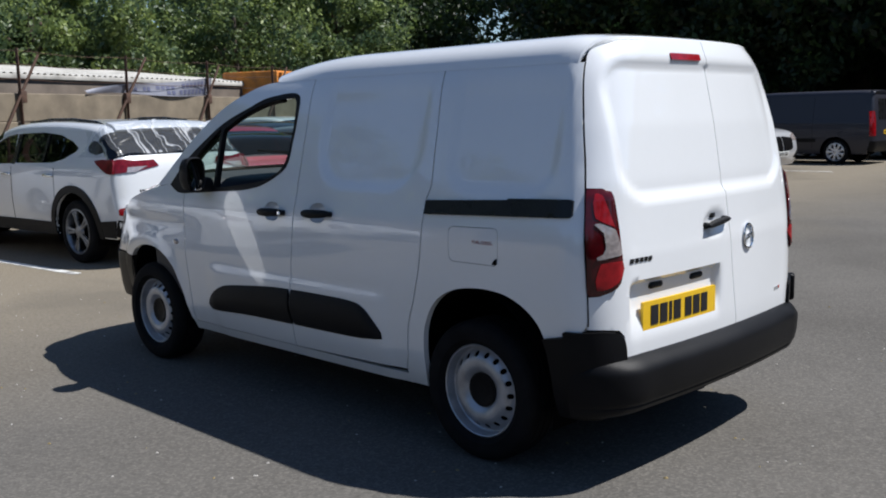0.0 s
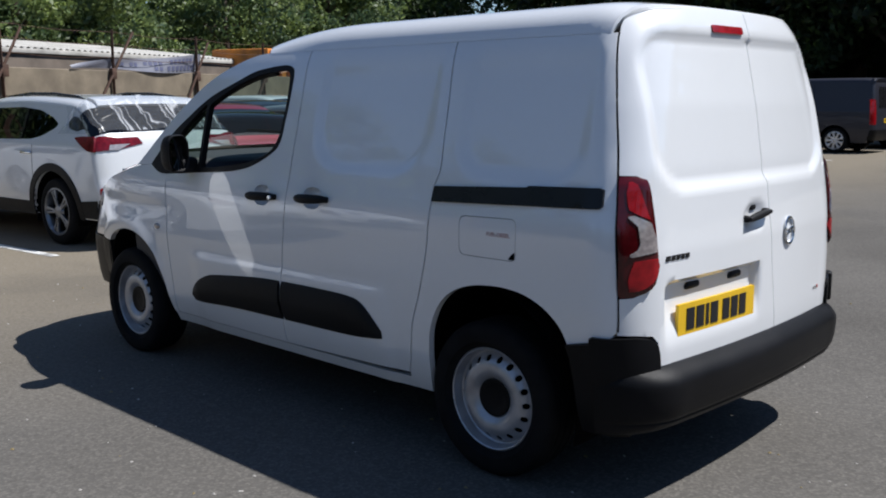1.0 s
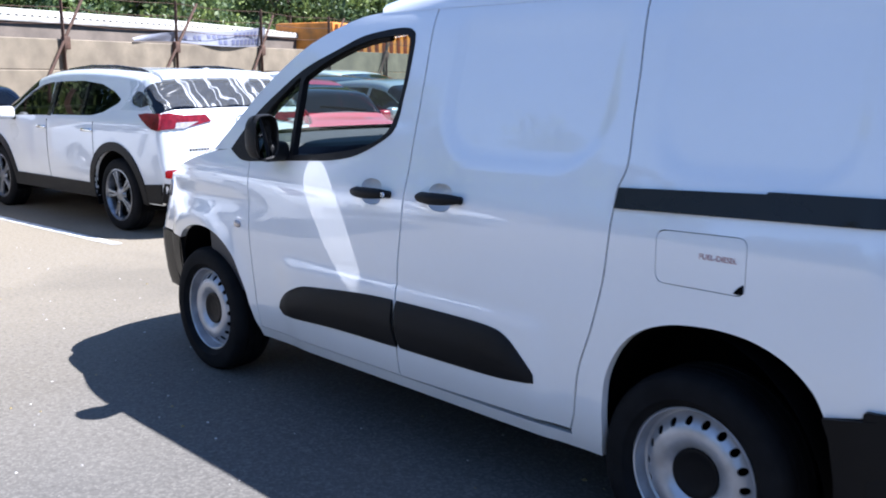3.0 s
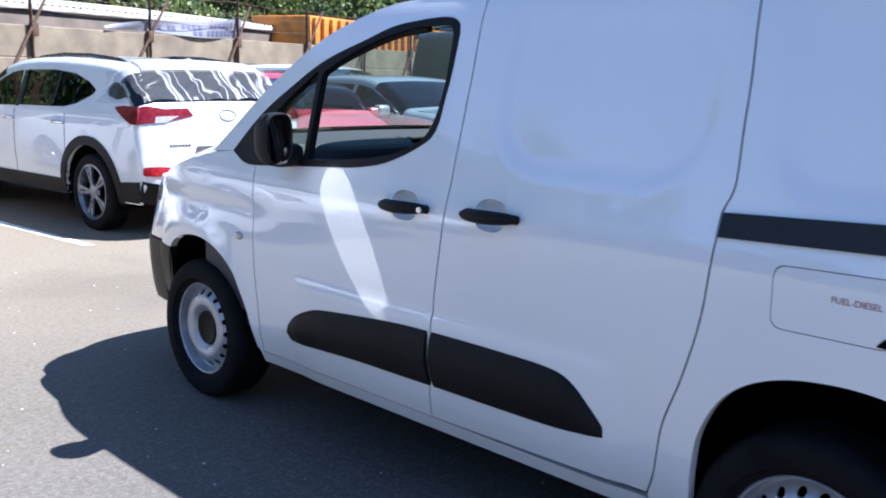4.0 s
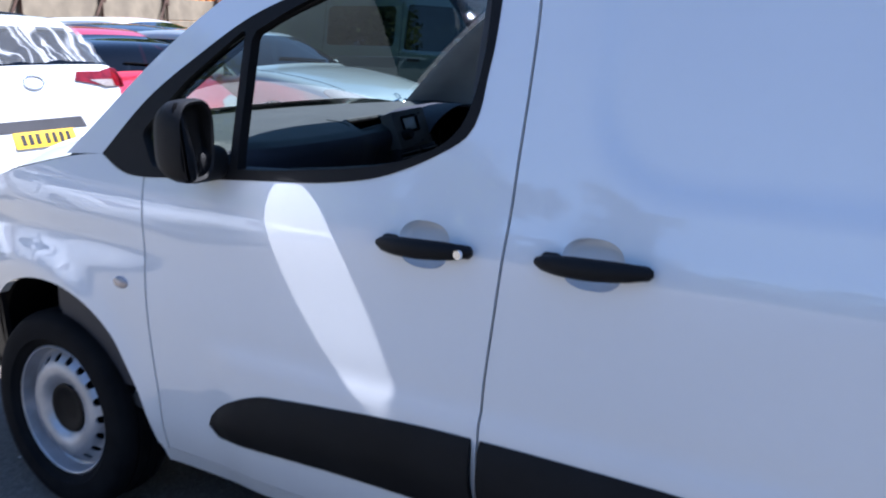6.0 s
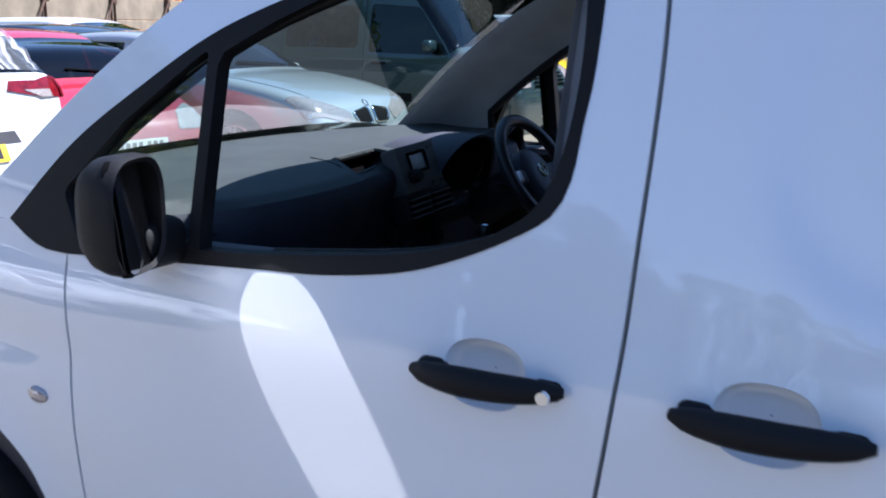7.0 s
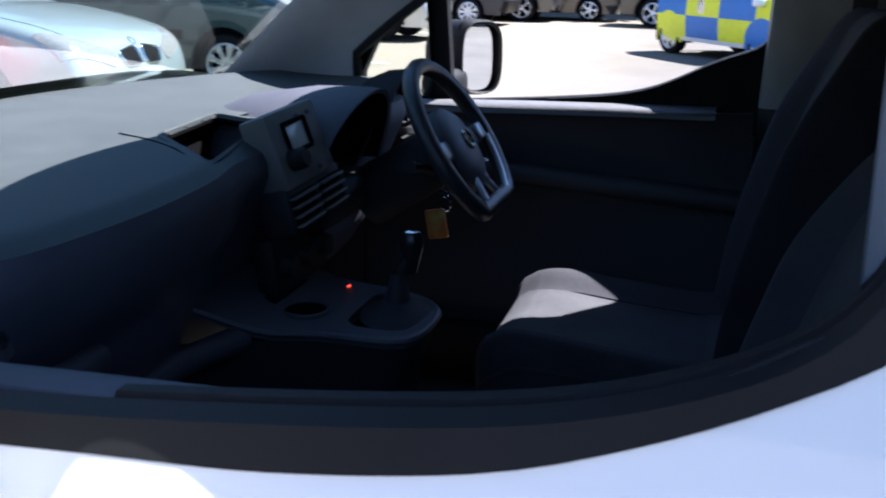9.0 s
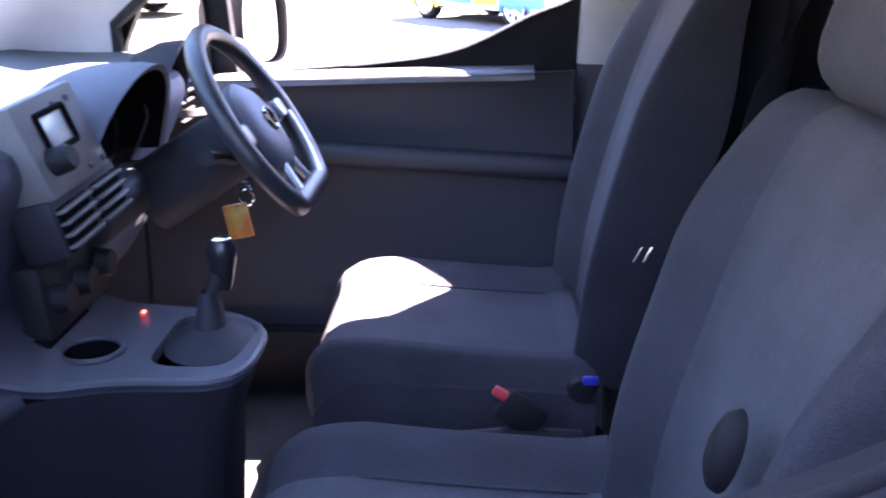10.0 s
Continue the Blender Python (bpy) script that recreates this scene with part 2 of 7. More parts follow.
def wheel_geo(r, w):
    """A tyre of radius r and width w, outer face towards +y, with tread grooves and a rounded wall."""
    b, k = w / 2, r * 0.665
    prof = [(k, -b * 0.8), (k + 0.02, -b * 0.92), (r * 0.85, -b), (r * 0.955, -b * 0.9), (r * 0.99, -b * 0.72)]
    for y in (-0.42, 0.0, 0.42):
        prof += [(r, b * (y - 0.14)), (r, b * (y - 0.035)), (r - 0.008, b * (y - 0.03)), (r - 0.008, b * (y + 0.03)), (r, b * (y + 0.035)), (r, b * (y + 0.14))]
    prof += [(r * 0.99, b * 0.72), (r * 0.955, b * 0.9), (r * 0.92, b * 0.97), (r * 0.85, b), (r * 0.8, b * 1.005), (r * 0.74, b * 0.99), (k + 0.02, b * 0.92), (k, b * 0.8)]
    return lathe(prof, 56)

# ---- the white van ----
_z = np.array([0.10, 0.22, 0.30, 0.40, 0.55, 0.75, 0.95, 1.03, 1.10, 1.20, 1.40, 1.55, 1.63, 1.70, 1.75, 1.80, 1.90])
_y = np.array([0.74, 0.80, 0.845, 0.878, 0.897, 0.912, 0.912, 0.908, 0.889, 0.868, 0.821, 0.780, 0.754, 0.721, 0.690, 0.63, 0.50])
_zz = np.linspace(0.10, 1.90, 361)
_k = np.exp(-0.5 * (np.arange(-12, 13) / 5.0) ** 2)
_yy = np.convolve(np.pad(np.interp(_zz, _z, _y), 12, mode="edge"), _k / _k.sum(), "valid")

def nose(x):
    """How the van narrows towards its front."""
    return np.power(np.clip(1 - np.power(np.clip((x - 2.3) / 1.37, 0, 1), 3.4), 0, 1), 1 / 2.4)

REAR_Z, REAR_X = [0.2, 0.6, 0.94, 1.23, 1.45, 1.67, 1.75, 1.85], [-0.696, -0.701, -0.693, -0.666, -0.634, -0.589, -0.566, -0.526]
CORNER_X, CORNER_Y = 0.18, 0.27
ARC = math.pi / 2 * math.sqrt((CORNER_X ** 2 + CORNER_Y ** 2) / 2)

def rear_line(z):
    """Where the rear face ends and its corner begins, at height z."""
    return np.interp(z, REAR_Z, REAR_X) + 0.04 * ((np.interp(z, _zz, _yy) - CORNER_Y) / 0.75) ** 2

def box_depth(x, z, x0, x1, z0, z1, r, soft):
    """1 within a rounded box, 0 outside, with a soft rim."""
    dx = np.maximum(np.maximum(x0 + r - x, x - x1 + r), 0)
    dz = np.maximum(np.maximum(z0 + r - z, z - z1 + r), 0)
    d = np.hypot(dx, dz) - r
    return 1 - smoothstep(d, -soft, 0)

def flank(x, z):
    """Half width of the van's side, with its pressings and the cups behind the handles."""
    y = np.interp(z, _zz, _yy) * nose(x)
    y = y - 0.014 * box_depth(x, z, 0.33, 1.065, 1.165, 1.80, 0.20, 0.032) * (1 - smoothstep(z, 1.56, 1.70))
    y = y - 0.014 * box_depth(x, z, -0.43, 0.17, 1.175, 1.80, 0.14, 0.032) * (1 - smoothstep(z, 1.56, 1.70))
    y = y + 0.011 * (1 - smoothstep(z, 0.655, 0.695)) * smoothstep(x, 0.5, 0.6) * (1 - smoothstep(x, 1.95, 2.1))
    flare = np.hypot(x - 2.785, z - 0.32)
    y = y + 0.013 * np.exp(-((flare - 0.46) / 0.055) ** 2) * smoothstep(x, 2.25, 2.45)
    y = y - 0.010 * np.exp(-((z - 0.895) / 0.045) ** 2) * smoothstep(x, 2.05, 2.55)
    u = np.clip((rear_line(z) + CORNER_X - x) / CORNER_X, 0, 1)
    y = y - CORNER_Y * (1 - np.sqrt(np.clip(1 - u * u, 0, 1)))
    return y

def on_flank(side):
    def place(x, z, d):
        return np.c_[x, side * (flank(x, z) - d), z]
    return place


def tail(q, z, d):
    """The rear face and its rounded corners: q runs across, from the right (-) to the left (+) and on along the flanks."""
    xr = np.interp(z, REAR_Z, REAR_X)
    yf = np.interp(z, _zz, _yy) - CORNER_Y
    a = np.abs(q)
    th = np.clip((a - yf) / ARC, 0, 1) * math.pi / 2
    ext = np.clip(a - yf - ARC, 0, 9)
    rim = 0.020 * box_depth(q, z, -0.665, 0.695, 1.145, 1.712, 0.15, 0.032)
    rim = rim + 0.034 * box_depth(q, z, 0.02, 0.685, 0.56, 0.838, 0.035, 0.024) * smoothstep(z, 0.59, 0.76)
    rim = rim + 0.02 * np.clip(1 - ((q - 0.06) / 0.10) ** 2 - ((z - 1.018) / 0.055) ** 2, 0, 1) ** 0.8
    d = d + rim
    flat = 0.04 * (np.minimum(a, yf) / 0.75) ** 2
    x = xr + flat + CORNER_X * (1 - np.cos(th)) + ext + d * np.cos(th)
    y = np.sign(q) * (np.minimum(a, yf) + CORNER_Y * np.sin(th) - d * np.sin(th))
    return np.c_[x, y, z]

van = thing("delivery_van", "white panel van with black bumpers and an open side window", "van")

# outlines on the flank, as (along, height)
DOOR_REAR = curve([(1.29, 0.315), (1.262, 0.5), (1.246, 0.718), (1.209, 1.019), (1.201, 1.24), (1.2, 1.458), (1.217, 1.7)])
GAP = 0.0035
WIN_LOW = curve([(1.462, 1.634), (1.375, 1.638), (1.318, 1.626), (1.294, 1.585), (1.290, 1.45), (1.297, 1.37), (1.304, 1.300), (1.327, 1.250), (1.387, 1.211), (1.467, 1.174), (1.557, 1.145), (1.69, 1.124), (1.82, 1.115), (1.965, 1.105), (2.272, 1.084)])
WIN_TOP = curve([(1.462, 1.634), (1.612, 1.613), (1.750, 1.567), (1.960, 1.491), (2.130, 1.392), (2.292, 1.281), (2.446, 1.130)])
SAIL_LOW = curve([(2.272, 1.084), (2.335, 1.086), (2.385, 1.100), (2.446, 1.130)])
DOOR_FRONT = curve([(2.272, 1.084), (2.270, 0.9), (2.274, 0.68), (2.272, 0.483), (2.290, 0.315)])
SLIDE_REAR = curve([(0.445, 0.333), (0.418, 0.4), (0.408, 0.455), (0.386, 0.564), (0.33, 0.715), (0.29, 0.876), (0.274, 1.05), (0.27, 1.135), (0.249, 1.2), (0.255, 1.33), (0.263, 1.476), (0.29, 1.7)])
ARCH_REAR = curve([(0.34, 0.262), (0.314, 0.36), (0.304, 0.45), (0.285, 0.556), (0.233, 0.658), (0.160, 0.724), (0.06, 0.764), (-0.06, 0.779), (-0.16, 0.775), (-0.238, 0.757), (-0.312, 0.720), (-0.370, 0.667), (-0.400, 0.612)])
ARCH_FRONT = curve([(3.05, 0.43), (3.055, 0.53), (3.035, 0.610), (2.99, 0.665), (2.90, 0.712), (2.78, 0.742), (2.66, 0.747), (2.565, 0.727), (2.49, 0.690), (2.425, 0.635), (2.39, 0.575), (2.355, 0.49), (2.335, 0.40), (2.325, 0.325)])
REAR_EDGE = curve([(-0.561, 0.65), (-0.582, 0.68), (-0.575, 0.936), (-0.544, 1.227), (-0.505, 1.444), (-0.451, 1.7)])
HOOD_EDGE = curve([(2.446, 1.130), (2.56, 1.116), (2.692, 1.088), (2.863, 1.048), (2.977, 1.008), (3.06, 0.945)])
PILLAR = curve([(1.44, 1.70), (1.54, 1.70), (1.66, 1.688), (1.80, 1.650), (1.98, 1.580), (2.145, 1.482), (2.315, 1.356), (2.49, 1.207), (2.60, 1.118)])
FLAP = rounded([(0.112, 1.031), (-0.166, 1.037), (-0.168, 0.884), (0.108, 0.884)], 0.03)
def opening(front):
    """The front door's window opening; front is where its upright post begins."""
    d = front - 1.938
    return (curve([(1.445, 1.608), (1.37, 1.611), (1.328, 1.595), (1.313, 1.51), (1.311, 1.41), (1.325, 1.315), (1.358, 1.252), (1.43, 1.208), (1.56, 1.172), (1.80, 1.142), (1.935 + d, 1.132 - 0.1 * d)])
            + curve([(front, 1.16 - 0.1 * d), (front + 0.004, 1.44 - 0.62 * d)])
            + curve([(front - 0.006, 1.462 - 0.58 * d), (1.82 + d * 0.5, 1.516 - 0.26 * d), (1.68, 1.566), (1.54, 1.599), (1.455, 1.608)]))
def far_rise(x):
    """The driver's door opening, raised towards its rear to fit the camera's view."""
    return 0.045 * math.exp(-((x - 1.43) / 0.13) ** 2)
OPENINGS = {1: opening(1.952), -1: [(x, z + far_rise(x)) if z < 1.30 else (x, z) for x, z in opening(2.058)]}
QUARTERS = {1: rounded([(1.976, 1.130), (2.245, 1.110), (2.300, 1.195), (2.16, 1.330), (1.980, 1.460)], 0.02),
            -1: rounded([(2.108, 1.126), (2.272, 1.112), (2.290, 1.165), (2.225, 1.285), (2.112, 1.372)], 0.02)}

def cup_ring(hx, hz):
    return [(hx + 0.064 * math.copysign(abs(math.cos(t)) ** 0.8, math.cos(t)), hz + 0.049 * math.copysign(abs(math.sin(t)) ** 0.8, math.sin(t))) for t in np.linspace(0, 2 * math.pi, 36, endpoint=False)]
CUP_FRONT, CUP_SLIDE = (1.397, 1.026), (1.018, 1.037)

def shifted(pts, dx):
    return [(p[0] + dx, p[1]) for p in pts]

for side in (1, -1):
    lay = on_flank(side)
    front_door = part("front_door", panel(shifted(DOOR_REAR, GAP) + line([(1.44, 1.70), (1.462, 1.634)]) + WIN_LOW[1:] + shifted(DOOR_FRONT, -GAP)[1:], [cup_ring(*CUP_FRONT)], lay, 0.022, 0.03), WHITE, van)
    slide = part("sliding_door" if side > 0 else "side_panel", panel(shifted(SLIDE_REAR, GAP) + shifted(DOOR_REAR[::-1], -GAP), [cup_ring(*CUP_SLIDE)], lay, 0.022, 0.03), WHITE, van)
    part("rear_quarter", panel([(p[0] - GAP, p[1]) for p in SLIDE_REAR] + REAR_EDGE[::-1] + ARCH_REAR[::-1] + [(0.445, 0.262), (0.445, 0.326)], [[(x + (0.0025 if x > -0.03 else -0.0025), z + (0.0025 if z > 0.96 else -0.0025)) for x, z in FLAP]], lay, 0.024, 0.03), WHITE, van)
    part("fuel_flap", panel(FLAP, [], lay, 0.03, 0.012, 0.0), WHITE, van)
    part("sill", panel(rect(0.445, 0.258, 2.322, 0.309), [], lay, 0.04, 0.03, -0.004), WHITE, van)
    part("front_wing", panel(shifted(DOOR_FRONT[::-1], GAP) + SAIL_LOW[1:] + HOOD_EDGE[1:] + line([(3.06, 0.945), (3.13, 0.80), (3.16, 0.66)])[1:] + line([(3.16, 0.66), (3.012, 0.648)])[1:] + [p for p in ARCH_FRONT if p[0] < 3.0] + [(2.31, 0.305)], [], lay, 0.024, 0.03), WHITE, van)
    part("windscreen_pillar", panel(PILLAR + line([(2.60, 1.118), (2.446, 1.130)])[1:] + WIN_TOP[::-1][1:], [], lay, 0.024, 0.03), WHITE, van)
    part("roof_side", panel(line([(1.219, 1.70), (1.44, 1.70), (1.44, 1.715), (1.219, 1.715)]), [], lay, 0.03, 0.02), WHITE, van)
    surround = part("window_surround", panel(WIN_LOW + SAIL_LOW[1:] + WIN_TOP[::-1][1:-1], [OPENINGS[side], QUARTERS[side]], lay, 0.03, 0.030, 0.002), PLASTIC, van, "matt black rubber window surround")
    part("quarter_pane", panel(QUARTERS[side], [], lay, 0.05, 0, -0.012), PANE, surround)
    part("lowered_pane_edge", tube([(x, side * (flank(np.array(x), np.array(z)) - 0.022), z) for x, z in [(1.37, 1.240), (1.44, 1.198), (1.56, 1.166), (1.80, 1.137), (1.92, 1.128)]], 0.0025, 6), PLASTIC, surround)
    strip_out = curve([(0.575, 0.462), (0.575, 0.492), (0.62, 0.545), (0.69, 0.605), (0.78, 0.626), (1.0, 0.630), (1.246, 0.628), (1.462, 0.620), (1.794, 0.590), (1.90, 0.572), (2.01, 0.525), (2.07, 0.475), (2.085, 0.445), (2.06, 0.424), (2.0, 0.418), (1.655, 0.436), (1.266, 0.438), (0.80, 0.442), (0.65, 0.452), (0.575, 0.462)])
    cut = [(1.2585, 0.40), (1.2585, 0.66)]
    for a, b, host in ((0.5, 1.257, slide), (1.262, 2.2, front_door)):
        piece = [p for p in strip_out if a <= p[0] <= b]
        if a < 1:
            piece = [p for p in strip_out[:-1] if p[0] <= b]
            k = max(range(len(piece) - 1), key=lambda i: math.dist(piece[i], piece[i + 1]))
            piece = piece[k + 1:] + piece[:k + 1]
        def swell(x, z, d, lay=lay, side=side):
            lo = np.interp(x, [0.575, 0.65, 1.266, 2.0, 2.085], [0.46, 0.452, 0.438, 0.418, 0.445])
            hi = np.interp(x, [0.575, 0.62, 0.69, 0.78, 1.246, 1.794, 2.01, 2.085], [0.492, 0.545, 0.605, 0.626, 0.628, 0.59, 0.525, 0.445])
            t = np.clip((z - lo) / np.maximum(hi - lo, 0.01), 0, 1)
            e = np.minimum(np.minimum(t, 1 - t) * 2.2 * np.maximum(hi - lo, 0.01) / 0.19, 1) * smoothstep(x, 0.56, 0.66) * (1 - smoothstep(x, 1.98, 2.1))
            return lay(x, z, d - 0.022 * np.sqrt(np.clip(e, 0, 1)) - 0.003)
        part("rub_strip", panel(piece, [], swell, 0.02, 0.014), PLASTIC, host, "thick black rub strip")
    part("door_rail", panel(line([(0.262, 1.136), (-0.20, 1.157), (-0.205, 1.163), (-0.505, 1.172), (-0.521, 1.166), (-0.524, 1.110), (-0.515, 1.101), (0.267, 1.076)], 0.03), [], lay, 0.03, 0.014, 0.010), GLOSSBLACK, van, "black sliding door rail cover")
    # handles
    for hx, hz, host, lock in ((1.390, 1.024, front_door, True), (1.012, 1.036, slide, False)):
        y0 = side * (flank(np.array(hx + 0.12), np.array(hz)) + 0.010)
        pts = [(hx + s * 0.118, y0 + side * 0.022 * (1 - s * s), hz - 0.004 * s) for s in np.linspace(-1, 1, 13)]
        grip = tube(pts, [0.006, 0.0125, 0.0155, 0.017, 0.018, 0.0185, 0.019, 0.019, 0.0185, 0.0175, 0.016, 0.0135, 0.007], 12)
        grip = [(p[0], p[1], hz + (p[2] - hz) * 1.15) for p in grip[0]], grip[1]
        ends = [block((0.045, 0.03, 0.028), (hx + s * 0.090, y0 - side * 0.012, hz), 0.012, 3) for s in (-1, 1)]
        h = part("door_handle", join(grip, *ends), PLASTIC, host, "black plastic pull handle")
        cx, cz = CUP_FRONT if lock else CUP_SLIDE
        part("handle_cup", sheet([[tuple(on_flank(side)(np.array([cx + (a - cx) * k]), np.array([cz + (b - cz) * k]), np.array([dd]))[0]) for a, b in cup_ring(cx, cz) + cup_ring(cx, cz)[:1]] for k, dd in ((1.0, 0.0), (0.97, 0.012), (0.90, 0.024), (0.75, 0.032), (0.45, 0.037), (0.02, 0.038))]), WHITE, host)
        if lock and side > 0:
            part("lock_barrel", moved(lathe([(0.0, 0.006), (0.009, 0.006), (0.010, 0.0)], 20), pose(hx - 0.097, y0 + side * 0.0195, hz + 0.001)), CHROME, h, "round metal lock barrel")
    # wing indicator
    xi, zi = 2.37, 0.793
    yi = float(flank(np.array(xi), np.array(zi)))
    part("side_indicator", moved(lathe([(0.0, 0.009), (0.014, 0.008), (0.02, 0.004), (0.021, 0.0)], 24), Matrix.Translation((xi, side * yi, zi)) @ Matrix.Diagonal((1.35, side, 0.8, 1))), CLEARLENS, van, "clear oval indicator lens")
    # door mirror
    my = 1.012 if side > 0 else -0.998
    mx = -0.012 if side > 0 else 0.065
    def housing(t, n=3.2):
        a, b = math.cos(t), math.sin(t)
        return math.copysign(abs(a) ** (2 / n), a), math.copysign(abs(b) ** (2 / n), b)
    rows = []
    for xs, sc in ((1.958, 0.83), (1.952, 0.90), (1.962, 0.94), (1.985, 0.95), (2.012, 0.90), (2.036, 0.76), (2.048, 0.5), (2.052, 0.18)):
        if side < 0 and xs > 1.97:
            xs = 1.97 + (xs - 1.97) * 1.8
        wide = 0.078 if side > 0 else 0.062
        rows.append([(xs + mx - side * 0.30 * (0.078 * sc * u) * (1.0 if xs < 1.98 else 0.4), my + wide * sc * u, 1.208 + 0.102 * sc * w * (0.95 if w < 0 else 1.0)) for u, w in (housing(t) for t in np.linspace(0, 2 * math.pi, 33))])
    turn = Matrix.Identity(4) if side > 0 else Matrix.Translation((2.03, my, 0)) @ pose(0, 0, 0, 0, 0, -22) @ Matrix.Translation((-2.03, -my, 0))
    mirror = part("door_mirror", moved(sheet(rows), turn), PLASTIC, van, "black plastic door mirror housing")
    tilt = turn @ pose(1.968 + mx, my, 1.208) @ pose(0, 0, 0, 0, 6 if side > 0 else 1, 30 if side > 0 else -16)
    gw = 0.058 if side > 0 else 0.052
    part("mirror_glass", moved(panel(rounded(rect(-gw, -0.084, gw, 0.088), 0.030), [], lambda a, b, d: np.c_[0 * a, a, b], 0.05, 0), tilt), MIRROR, mirror)
    part("mirror_back", moved(panel(rounded(rect(-gw - 0.005, -0.089, gw + 0.005, 0.093), 0.034), [], lambda a, b, d: np.c_[0.006 + d, a, b], 0.05, 0.01), tilt), DARK, mirror)
    part("mirror_arm", block((0.10, 0.13, 0.085), (2.035 + mx, side * 0.935, 1.145), 0.03, 3), PLASTIC, mirror)

# fuel flap finger notch and marking
lay = on_flank(1)
part("flap_notch", panel(rounded([(-0.166, 0.888), (-0.135, 0.888), (-0.150, 0.906), (-0.166, 0.918)], 0.006), [], lay, 0.02, 0, 0.002), DARK, van)
RED_INK = material("red_marking", (0.42, 0.10, 0.09), 0.5)
marking = bpy.data.curves.new("flap_marking", "FONT")
marking.body, marking.size, marking.align_x, marking.extrude = "FUEL-DIESEL", 0.021, "CENTER", 0.0004
tmp = new("flap_marking", marking)
me = bpy.data.meshes.new_from_object(tmp.evaluated_get(bpy.context.evaluated_depsgraph_get()))
bpy.data.objects.remove(tmp)
co = [(v.co.x * 1.0, v.co.y) for v in me.vertices]
part("flap_marking", ([(-0.085 - a, float(flank(np.array(-0.085 - a), np.array(0.968 + b))) + 0.0015, 0.968 + b) for a, b in co], [tuple(p.vertices) for p in me.polygons]), RED_INK, van, "small red fuel marking", smooth=False)
bpy.data.meshes.remove(me)

# inner shell behind the panel gaps, and the load bay walls
for side in (1, -1):
    hole = [(x, z) for x, z in (curve([(1.44, 1.645), (1.33, 1.645), (1.28, 1.61), (1.275, 1.40), (1.29, 1.28), (1.36, 1.20), (1.52, 1.135), (1.8, 1.10), (2.26, 1.07)]) + curve([(2.42, 1.10), (2.30, 1.26), (2.12, 1.395), (1.94, 1.49), (1.72, 1.57), (1.48, 1.635)]))]
    outer = curve([(-0.40, 1.69), (-0.50, 1.2), (-0.53, 0.65)], 0.05) + ARCH_REAR[::-2] + line([(0.40, 0.275), (2.27, 0.32)], 0.1) + [p for p in ARCH_FRONT[::-1] if p[0] < 3.0][::2] + line([(3.09, 0.70), (2.9, 0.98), (2.55, 1.08), (2.30, 1.30), (2.1, 1.47), (1.85, 1.61), (1.5, 1.67)], 0.1)
    cups = [[(cx + (a - cx) * 1.25, cz + (b - cz) * 1.25) for a, b in cup_ring(cx, cz)] for cx, cz in (CUP_FRONT, CUP_SLIDE)]
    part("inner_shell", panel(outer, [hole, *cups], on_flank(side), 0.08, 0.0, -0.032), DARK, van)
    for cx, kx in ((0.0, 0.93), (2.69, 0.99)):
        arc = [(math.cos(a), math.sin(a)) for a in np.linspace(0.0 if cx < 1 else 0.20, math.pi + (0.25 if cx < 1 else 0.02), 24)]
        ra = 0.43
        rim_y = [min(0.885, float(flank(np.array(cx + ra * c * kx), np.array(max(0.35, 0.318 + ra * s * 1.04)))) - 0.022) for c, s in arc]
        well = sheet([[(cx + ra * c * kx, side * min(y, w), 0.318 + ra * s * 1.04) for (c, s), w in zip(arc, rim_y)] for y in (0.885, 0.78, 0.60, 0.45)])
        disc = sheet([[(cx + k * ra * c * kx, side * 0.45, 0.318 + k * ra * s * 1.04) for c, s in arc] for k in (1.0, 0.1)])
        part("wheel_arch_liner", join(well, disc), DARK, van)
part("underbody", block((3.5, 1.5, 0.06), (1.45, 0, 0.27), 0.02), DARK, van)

# roof, with low swages
SECTION = curve([(0.721, 1.70), (0.708, 1.738), (0.685, 1.772), (0.648, 1.800), (0.585, 1.818), (0.45, 1.828), (0.25, 1.834), (0.0, 1.836)], 0.03)
SECTION = SECTION + [(-y, z) for y, z in SECTION[::-1][1:]]
rows = []
for k in np.linspace(0, 1, 44):
    row = []
    for y, z in SECTION:
        s = y / 0.721
        x1 = 1.54 + 0.34 * (1 - s * s)
        x0 = -0.430 - 0.108 * (1 - abs(s) ** 3)
        x = x0 + (x1 - x0) * k
        up = smoothstep(np.array(z), 1.69, 1.80)
        dz = -0.105 * up * max(0, (x - 0.95) / 0.85) ** 2 - 0.028 * up * max(0, (-0.30 - x) / 0.25) ** 2
        dz += 0.006 * math.exp(-((abs(y) - 0.42) / 0.05) ** 2) * (1 if -0.3 < x < 1.2 else 0)
        u = min(max((float(rear_line(1.70)) + CORNER_X - x) / CORNER_X, 0), 1)
        row.append((x, y * (1 - CORNER_Y * (1 - math.sqrt(1 - u * u)) / 0.721 * abs(s) ** 3), z + float(dz)))
    rows.append(row)
part("roof_rear_edge", sheet([rows[0], [(x - 0.004, y, z - 0.012) for x, y, z in rows[0]], [(x + 0.012, y * 0.985, z - 0.035) for x, y, z in rows[0]]]), WHITE, van)
part("roof", sheet(rows), WHITE, van)
lining = [[(max(x, 0.98), y * 0.965, z - 0.035) for x, y, z in r] for r in rows if r[len(r) // 2][0] > 0.9]
part("head_lining", sheet(lining), GREYTRIM, van, "pale grey head lining")

